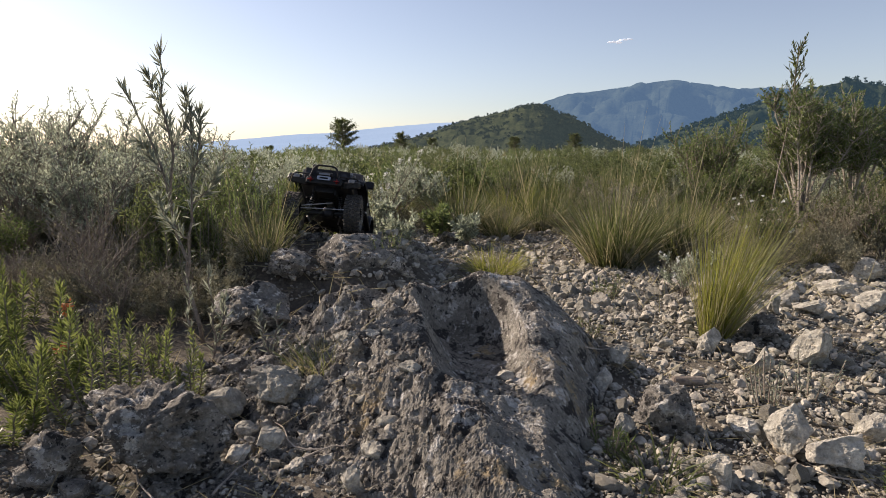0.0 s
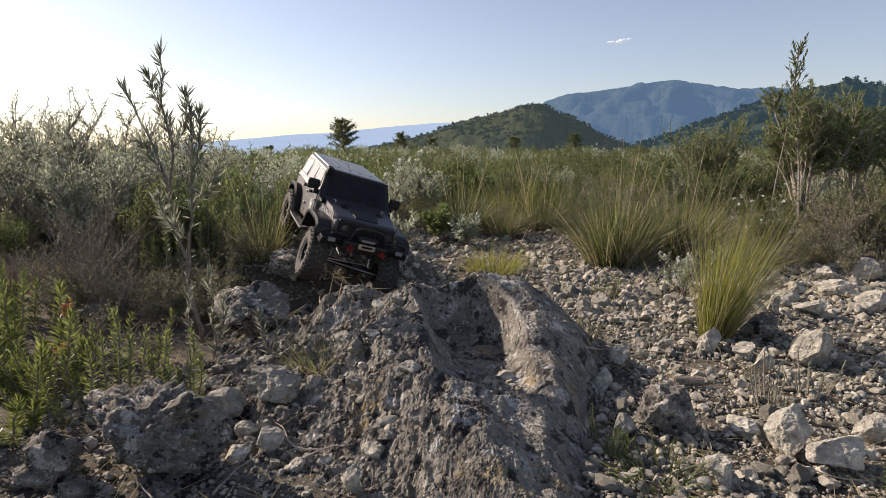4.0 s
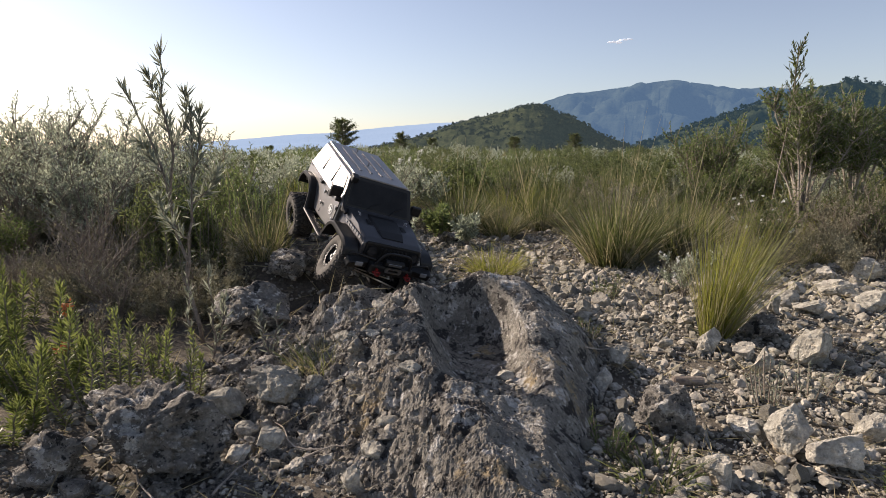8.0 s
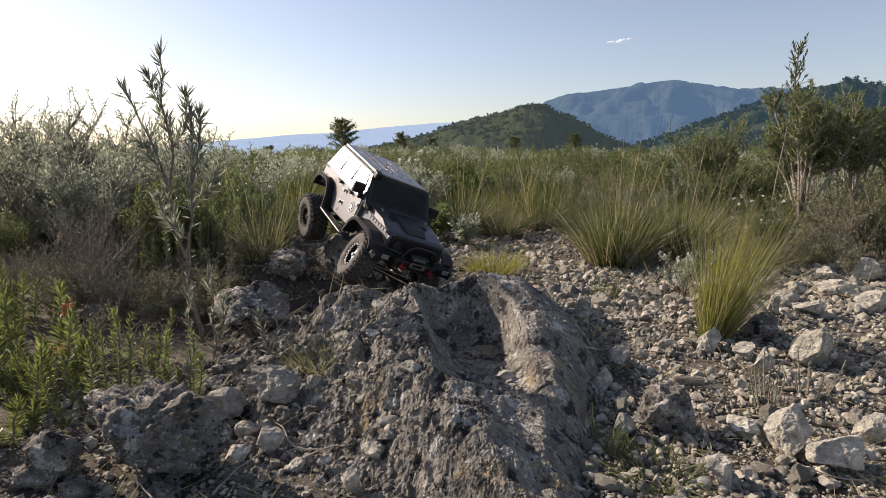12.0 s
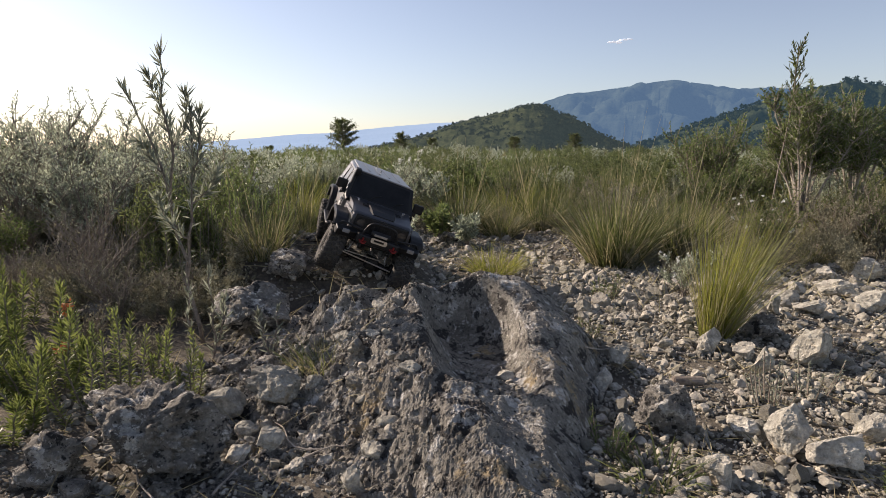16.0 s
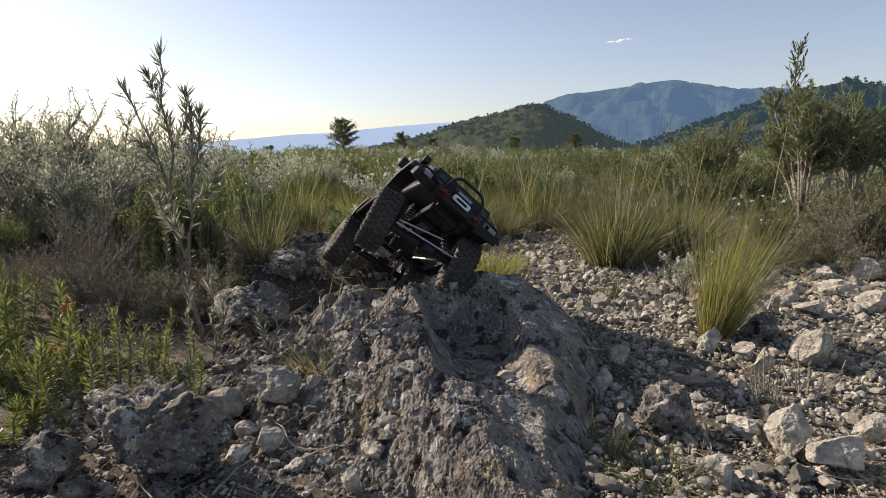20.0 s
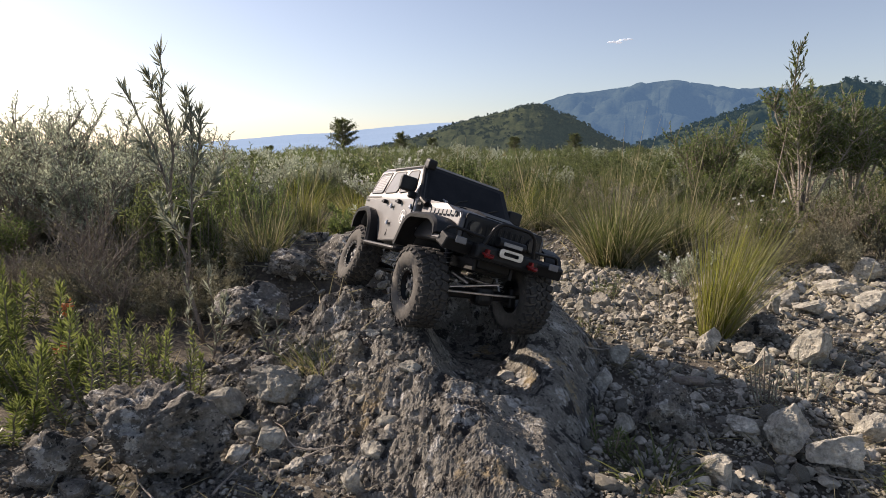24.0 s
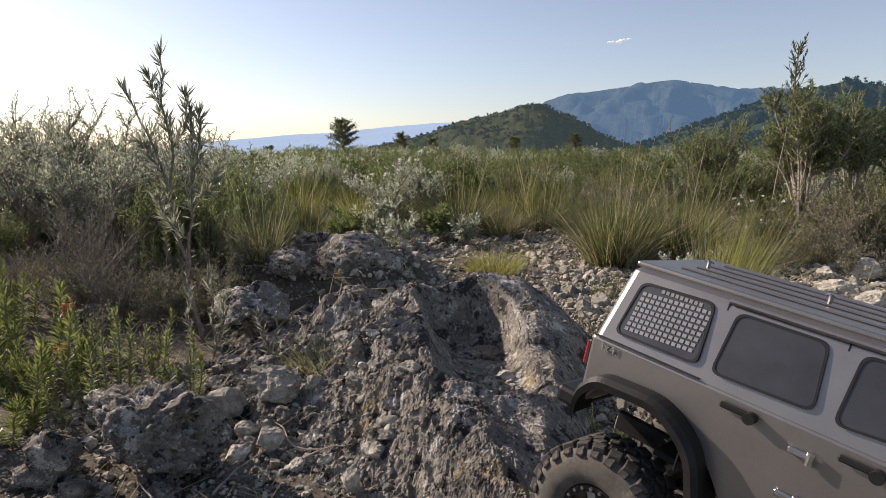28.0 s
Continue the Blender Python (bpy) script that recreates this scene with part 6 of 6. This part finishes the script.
    bm_box(0.10, 0.066, 0.022, (-0.005, 0, 0.030), 0.004, 2, bm)
    bm_box(0.050, 0.060, 0.020, (0.180, 0, 0.045), 0.003, 2, bm)
    bm_box(0.26, 0.15, 0.006, (-0.01, 0, 0.046), 0.001, 1, bm)
    part("chassis", bm, BLACK, car, "black ladder chassis and skid plate")
    part("motor", bm_rod((0.050, 0.0, 0.055), (0.105, 0.0, 0.055), 0.018, None, 20), STEEL, car)
    part("drive_shaft", bm_rod((0.045, 0.016, 0.020), (0.125, 0.016, 0.006), 0.0038), STEEL, car)
    part("drive_shaft", bm_rod((-0.045, 0.016, 0.020), (-0.125, 0.016, 0.006), 0.0038), STEEL, car)
    moving = {"front_axle": build_axle(car, "front_axle", True), "rear_axle": build_axle(car, "rear_axle", False)}
    for key, flip in (("front_right", False), ("front_left", True), ("rear_right", False), ("rear_left", True)):
        moving[key] = build_wheel(car, flip)
    return car, moving


CAR, MOVING = build_car()


def motions():
    """The car crawls over the outcrop; axles swing and wheels roll with it."""
    walk(CAR, [
        (0.0, pose(-0.3824, 1.9297, 0.1349, -7.4, -28.7, -87.5)),
        (1.0, pose(-0.4052, 1.8313, 0.1402, -0.5, -25.7, -81.9)),
        (2.0, pose(-0.3534, 1.6831, 0.1345, -4.6, -17.2, -77.0)),
        (2.5, pose(-0.3520, 1.6885, 0.1355, -4.2, -16.6, -77.6)),
        (3.0, pose(-0.3553, 1.7107, 0.1374, -4.3, -11.5, -74.5)),
        (3.5, pose(-0.3280, 1.6162, 0.1448, -11.3, 0.1, -69.7)),
        (5.5, pose(-0.2496, 1.4406, 0.1559, -19.7, 20.8, -62.1)),
        (7.0, pose(-0.2475, 1.4348, 0.1561, -17.5, 21.1, -62.0)),
        (8.0, pose(-0.2437, 1.4587, 0.1557, -17.5, 21.2, -63.0)),
        (9.0, pose(-0.2465, 1.4676, 0.1520, -17.8, 20.6, -67.0)),
        (9.5, pose(-0.2524, 1.4701, 0.1508, -17.5, 19.5, -68.4)),
        (10.0, pose(-0.2628, 1.5045, 0.1511, -16.5, 15.0, -66.9)),
        (10.5, pose(-0.2711, 1.5587, 0.1475, -23.0, 9.0, -70.0)),
        (11.0, pose(-0.2630, 1.5303, 0.1471, -21.9, 10.6, -66.3)),
        (12.0, pose(-0.2002, 1.4482, 0.1548, -20.9, 18.1, -60.9)),
        (12.5, pose(-0.1991, 1.4454, 0.1536, -20.1, 18.1, -60.0)),
        (14.5, pose(-0.1895, 1.4611, 0.1535, -19.1, 18.6, -63.1)),
        (15.0, pose(-0.1852, 1.4731, 0.1527, -19.4, 19.0, -64.6)),
        (16.0, pose(-0.2370, 1.6124, 0.1379, -21.2, 6.6, -77.0)),
        (16.5, pose(-0.2124, 1.5016, 0.1442, -17.9, 17.9, -72.8)),
        (17.0, pose(-0.1385, 1.4303, 0.1714, -18.4, -3.7, -76.7)),
        (17.2, pose(-0.0925, 1.2791, 0.1772, -41.2, -15.4, -66.5)),
        (17.5, pose(-0.0868, 1.2713, 0.1744, -43.2, -19.1, -66.1)),
        (20.0, pose(-0.1007, 1.2649, 0.1747, -45.3, -18.4, -64.0)),
        (21.5, pose(-0.0839, 1.2222, 0.1776, -30.4, -21.3, -64.7)),
        (23.5, pose(-0.0324, 1.0450, 0.1580, -22.0, -9.7, -65.1)),
        (24.3, pose(-0.0141, 1.0124, 0.1640, -17.2, -1.0, -63.5)),
        (25.0, pose(0.0049, 0.9287, 0.1582, -14.3, 5.5, -62.2)),
        (26.2, pose(0.0257, 0.8850, 0.1652, -12.8, 12.3, -61.4)),
        (26.5, pose(0.0356, 0.8349, 0.1683, -14.1, 16.4, -60.4)),
        (26.8, pose(0.0802, 0.7446, 0.1476, -24.2, 18.5, -60.9)),
        (27.0, pose(0.0996, 0.7104, 0.1425, -20.7, 18.1, -59.2)),
        (27.1, pose(0.1110, 0.6954, 0.1364, -16.8, 18.5, -56.8)),
        (27.4, pose(0.1644, 0.5894, 0.1119, -9.4, 12.3, -58.4)),
        (27.7, pose(0.2234, 0.4492, 0.1079, -9.0, 6.7, -57.1)),
        (27.9, pose(0.2869, 0.4066, 0.0783, -9.5, 6.0, -52.3)),
        (28.0, pose(0.3109, 0.3752, 0.0806, -7.4, 7.7, -48.8)),
    ])
    walk(MOVING["front_axle"], [
        (0.0, pose(0.157, 0, -0.0160, 3.7, 0, 0)),
        (1.0, pose(0.157, 0, -0.0220, 0.0, 0, 0)),
        (2.0, pose(0.157, 0, -0.0120, -6.1, 0, 0)),
        (2.5, pose(0.157, 0, -0.0115, -6.4, 0, 0)),
        (3.0, pose(0.157, 0, -0.0085, -8.2, 0, 0)),
        (3.5, pose(0.157, 0, -0.0130, -5.5, 0, 0)),
        (5.5, pose(0.157, 0, -0.0015, -10.5, 0, 0)),
        (7.0, pose(0.157, 0, 0.0005, -12.9, 0, 0)),
        (8.0, pose(0.157, 0, 0.0020, -14.3, 0, 0)),
        (9.0, pose(0.157, 0, -0.0035, -8.2, 0, 0)),
        (9.5, pose(0.157, 0, -0.0045, -7.6, 0, 0)),
        (10.0, pose(0.157, 0, -0.0005, -12.9, 0, 0)),
        (10.5, pose(0.157, 0, -0.0115, -6.4, 0, 0)),
        (11.0, pose(0.157, 0, -0.0115, -6.4, 0, 0)),
        (12.0, pose(0.157, 0, -0.0025, -11.7, 0, 0)),
        (12.5, pose(0.157, 0, -0.0035, -10.5, 0, 0)),
        (14.5, pose(0.157, 0, -0.0010, -12.6, 0, 0)),
        (15.0, pose(0.157, 0, -0.0025, -11.7, 0, 0)),
        (16.0, pose(0.157, 0, -0.0115, -6.4, 0, 0)),
        (16.5, pose(0.157, 0, -0.0015, -7.6, 0, 0)),
        (17.0, pose(0.157, 0, -0.0220, 0.0, 0, 0)),
        (17.2, pose(0.157, 0, -0.0265, 4.6, 0, 0)),
        (17.5, pose(0.157, 0, -0.0205, 4.6, 0, 0)),
        (20.0, pose(0.157, 0, -0.0220, 9.7, 0, 0)),
        (21.5, pose(0.157, 0, -0.0165, 11.1, 0, 0)),
        (23.5, pose(0.157, 0, -0.0185, -1.5, 0, 0)),
        (24.3, pose(0.157, 0, 0.0025, 11.7, 0, 0)),
        (25.0, pose(0.157, 0, 0.0080, 8.5, 0, 0)),
        (26.2, pose(0.157, 0, 0.0090, 7.9, 0, 0)),
        (26.5, pose(0.157, 0, 0.0100, 7.3, 0, 0)),
        (26.8, pose(0.157, 0, -0.0060, 6.1, 0, 0)),
        (27.0, pose(0.157, 0, -0.0090, 4.9, 0, 0)),
        (27.1, pose(0.157, 0, -0.0060, 4.3, 0, 0)),
        (27.4, pose(0.157, 0, -0.0030, -3.7, 0, 0)),
        (27.7, pose(0.157, 0, -0.0215, 0.3, 0, 0)),
        (27.9, pose(0.157, 0, -0.0045, 9.4, 0, 0)),
        (28.0, pose(0.157, 0, -0.0005, 5.2, 0, 0)),
    ])
    walk(MOVING["rear_axle"], [
        (0.0, pose(-0.157, 0, -0.0215, 0.3, 0, 0)),
        (1.0, pose(-0.157, 0, -0.0065, -4.0, 0, 0)),
        (2.0, pose(-0.157, 0, 0.0220, 0.0, 0, 0)),
        (2.5, pose(-0.157, 0, 0.0220, 0.0, 0, 0)),
        (3.0, pose(-0.157, 0, 0.0020, -12.0, 0, 0)),
        (3.5, pose(-0.157, 0, 0.0220, 0.0, 0, 0)),
        (5.5, pose(-0.157, 0, -0.0220, 0.0, 0, 0)),
        (7.0, pose(-0.157, 0, 0.0020, 14.3, 0, 0)),
        (8.0, pose(-0.157, 0, 0.0020, 14.3, 0, 0)),
        (9.0, pose(-0.157, 0, 0.0020, 14.3, 0, 0)),
        (9.5, pose(-0.157, 0, 0.0020, 14.3, 0, 0)),
        (10.0, pose(-0.157, 0, 0.0020, 14.3, 0, 0)),
        (10.5, pose(-0.157, 0, 0.0020, 14.3, 0, 0)),
        (11.0, pose(-0.157, 0, 0.0020, 14.3, 0, 0)),
        (12.0, pose(-0.157, 0, 0.0020, 14.3, 0, 0)),
        (12.5, pose(-0.157, 0, 0.0020, 14.3, 0, 0)),
        (14.5, pose(-0.157, 0, 0.0020, 14.3, 0, 0)),
        (15.0, pose(-0.157, 0, 0.0020, 14.3, 0, 0)),
        (16.0, pose(-0.157, 0, 0.0065, 9.4, 0, 0)),
        (16.5, pose(-0.157, 0, -0.0055, 10.0, 0, 0)),
        (17.0, pose(-0.157, 0, -0.0220, 0.0, 0, 0)),
        (17.2, pose(-0.157, 0, -0.0185, 2.1, 0, 0)),
        (17.5, pose(-0.157, 0, -0.0185, 2.1, 0, 0)),
        (20.0, pose(-0.157, 0, -0.0090, 7.9, 0, 0)),
        (21.5, pose(-0.157, 0, -0.0220, 0.0, 0, 0)),
        (23.5, pose(-0.157, 0, -0.0085, -8.2, 0, 0)),
        (24.3, pose(-0.157, 0, -0.0140, -4.9, 0, 0)),
        (25.0, pose(-0.157, 0, 0.0050, 10.3, 0, 0)),
        (26.2, pose(-0.157, 0, 0.0125, 8.2, 0, 0)),
        (26.5, pose(-0.157, 0, 0.0085, 10.5, 0, 0)),
        (26.8, pose(-0.157, 0, 0.0060, 12.0, 0, 0)),
        (27.0, pose(-0.157, 0, 0.0085, 10.5, 0, 0)),
        (27.1, pose(-0.157, 0, 0.0080, 10.8, 0, 0)),
        (27.4, pose(-0.157, 0, 0.0135, 7.6, 0, 0)),
        (27.7, pose(-0.157, 0, -0.0090, -7.9, 0, 0)),
        (27.9, pose(-0.157, 0, -0.0155, -0.3, 0, 0)),
        (28.0, pose(-0.157, 0, -0.0200, -1.2, 0, 0)),
    ])
    for key, x, y, rows in (
        ("front_right", 0.157, -0.094, (
            (0.0, -0.0220, 3.7, 0, 0), (1.0, -0.0220, 0.0, 0, 80), (2.0, -0.0020, -6.1, 0, 210), (2.5, -0.0010, -6.4, 0, 206), (3.0, 0.0050, -8.2, 0, 187), (3.5, -0.0040, -5.5, 0, 277), (5.5, 0.0160, -10.5, -14, 445), (7.0, 0.0220, -12.9, -26, 450), (8.0, 0.0260, -14.3, -12, 434), (9.0, 0.0100, -8.2, -2, 427), (9.5, 0.0080, -7.6, -4, 423), (10.0, 0.0210, -12.9, -24, 392), (10.5, -0.0010, -6.4, -6, 345), (11.0, -0.0010, -6.4, 2, 371), (12.0, 0.0170, -11.7, -14, 459), (12.5, 0.0140, -10.5, -20, 462), (14.5, 0.0200, -12.6, -6, 454), (15.0, 0.0170, -11.7, -2, 447), (16.0, -0.0010, -6.4, -2, 319), (16.5, 0.0110, -7.6, -16, 418), (17.0, -0.0220, 0.0, -14, 494), (17.2, -0.0340, 4.6, -12, 636), (17.5, -0.0280, 4.6, -10, 644), (20.0, -0.0380, 9.7, -10, 644), (21.5, -0.0350, 11.1, 0, 684), (23.5, -0.0160, -1.5, -2, 840), (24.3, -0.0170, 11.7, -1, 874), (25.0, -0.0060, 8.5, 0, 951), (26.2, -0.0040, 7.9, 0, 993), (26.5, -0.0020, 7.3, 0, 1036), (26.8, -0.0160, 6.1, 0, 1129), (27.0, -0.0170, 4.9, 0, 1165), (27.1, -0.0130, 4.3, 0, 1183), (27.4, 0.0030, -3.7, 0, 1293), (27.7, -0.0220, 0.3, 0, 1429), (27.9, -0.0200, 9.4, 0, 1497), (28.0, -0.0090, 5.2, 0, 1533))),
        ("front_left", 0.157, 0.094, (
            (0.0, -0.0100, 3.7, 0, 0), (1.0, -0.0220, 0.0, 0, 80), (2.0, -0.0220, -6.1, 0, 210), (2.5, -0.0220, -6.4, 0, 206), (3.0, -0.0220, -8.2, 0, 187), (3.5, -0.0220, -5.5, 0, 277), (5.5, -0.0190, -10.5, -14, 445), (7.0, -0.0210, -12.9, -26, 450), (8.0, -0.0220, -14.3, -12, 434), (9.0, -0.0170, -8.2, -2, 427), (9.5, -0.0170, -7.6, -4, 423), (10.0, -0.0220, -12.9, -24, 392), (10.5, -0.0220, -6.4, -6, 345), (11.0, -0.0220, -6.4, 2, 371), (12.0, -0.0220, -11.7, -14, 459), (12.5, -0.0210, -10.5, -20, 462), (14.5, -0.0220, -12.6, -6, 454), (15.0, -0.0220, -11.7, -2, 447), (16.0, -0.0220, -6.4, -2, 319), (16.5, -0.0140, -7.6, -16, 418), (17.0, -0.0220, 0.0, -14, 494), (17.2, -0.0190, 4.6, -12, 636), (17.5, -0.0130, 4.6, -10, 644), (20.0, -0.0060, 9.7, -10, 644), (21.5, 0.0020, 11.1, 0, 684), (23.5, -0.0210, -1.5, -2, 840), (24.3, 0.0220, 11.7, -1, 874), (25.0, 0.0220, 8.5, 0, 951), (26.2, 0.0220, 7.9, 0, 993), (26.5, 0.0220, 7.3, 0, 1036), (26.8, 0.0040, 6.1, 0, 1129), (27.0, -0.0010, 4.9, 0, 1165), (27.1, 0.0010, 4.3, 0, 1183), (27.4, -0.0090, -3.7, 0, 1293), (27.7, -0.0210, 0.3, 0, 1429), (27.9, 0.0110, 9.4, 0, 1497), (28.0, 0.0080, 5.2, 0, 1533))),
        ("rear_right", -0.157, -0.094, (
            (0.0, -0.0220, 0.3, 0, 0), (1.0, 0.0000, -4.0, 0, 80), (2.0, 0.0220, 0.0, 0, 210), (2.5, 0.0220, 0.0, 0, 206), (3.0, 0.0220, -12.0, 0, 187), (3.5, 0.0220, 0.0, 0, 277), (5.5, -0.0220, 0.0, 0, 445), (7.0, -0.0220, 14.3, 0, 450), (8.0, -0.0220, 14.3, 0, 434), (9.0, -0.0220, 14.3, 0, 427), (9.5, -0.0220, 14.3, 0, 423), (10.0, -0.0220, 14.3, 0, 392), (10.5, -0.0220, 14.3, 0, 345), (11.0, -0.0220, 14.3, 0, 371), (12.0, -0.0220, 14.3, 0, 459), (12.5, -0.0220, 14.3, 0, 462), (14.5, -0.0220, 14.3, 0, 454), (15.0, -0.0220, 14.3, 0, 447), (16.0, -0.0090, 9.4, 0, 319), (16.5, -0.0220, 10.0, 0, 418), (17.0, -0.0220, 0.0, 0, 494), (17.2, -0.0220, 2.1, 0, 636), (17.5, -0.0220, 2.1, 0, 644), (20.0, -0.0220, 7.9, 0, 644), (21.5, -0.0220, 0.0, 0, 684), (23.5, 0.0050, -8.2, 0, 840), (24.3, -0.0060, -4.9, 0, 874), (25.0, -0.0120, 10.3, 0, 951), (26.2, -0.0010, 8.2, 0, 993), (26.5, -0.0090, 10.5, 0, 1036), (26.8, -0.0140, 12.0, 0, 1129), (27.0, -0.0090, 10.5, 0, 1165), (27.1, -0.0100, 10.8, 0, 1183), (27.4, 0.0010, 7.6, 0, 1293), (27.7, 0.0040, -7.9, 0, 1429), (27.9, -0.0150, -0.3, 0, 1497), (28.0, -0.0180, -1.2, 0, 1533))),
        ("rear_left", -0.157, 0.094, (
            (0.0, -0.0210, 0.3, 0, 0), (1.0, -0.0130, -4.0, 0, 80), (2.0, 0.0220, 0.0, 0, 210), (2.5, 0.0220, 0.0, 0, 206), (3.0, -0.0180, -12.0, 0, 187), (3.5, 0.0220, 0.0, 0, 277), (5.5, -0.0220, 0.0, 0, 445), (7.0, 0.0260, 14.3, 0, 450), (8.0, 0.0260, 14.3, 0, 434), (9.0, 0.0260, 14.3, 0, 427), (9.5, 0.0260, 14.3, 0, 423), (10.0, 0.0260, 14.3, 0, 392), (10.5, 0.0260, 14.3, 0, 345), (11.0, 0.0260, 14.3, 0, 371), (12.0, 0.0260, 14.3, 0, 459), (12.5, 0.0260, 14.3, 0, 462), (14.5, 0.0260, 14.3, 0, 454), (15.0, 0.0260, 14.3, 0, 447), (16.0, 0.0220, 9.4, 0, 319), (16.5, 0.0110, 10.0, 0, 418), (17.0, -0.0220, 0.0, 0, 494), (17.2, -0.0150, 2.1, 0, 636), (17.5, -0.0150, 2.1, 0, 644), (20.0, 0.0040, 7.9, 0, 644), (21.5, -0.0220, 0.0, 0, 684), (23.5, -0.0220, -8.2, 0, 840), (24.3, -0.0220, -4.9, 0, 874), (25.0, 0.0220, 10.3, 0, 951), (26.2, 0.0260, 8.2, 0, 993), (26.5, 0.0260, 10.5, 0, 1036), (26.8, 0.0260, 12.0, 0, 1129), (27.0, 0.0260, 10.5, 0, 1165), (27.1, 0.0260, 10.8, 0, 1183), (27.4, 0.0260, 7.6, 0, 1293), (27.7, -0.0220, -7.9, 0, 1429), (27.9, -0.0160, -0.3, 0, 1497), (28.0, -0.0220, -1.2, 0, 1533))),
    ):
        walk(MOVING[key], [(t, pose(x, y, z, roll, 0, 0) @ pose(0, 0, 0, 0, 0, steer) @ pose(0, 0, 0, 0, spin, 0)) for t, z, roll, steer, spin in rows])


motions()
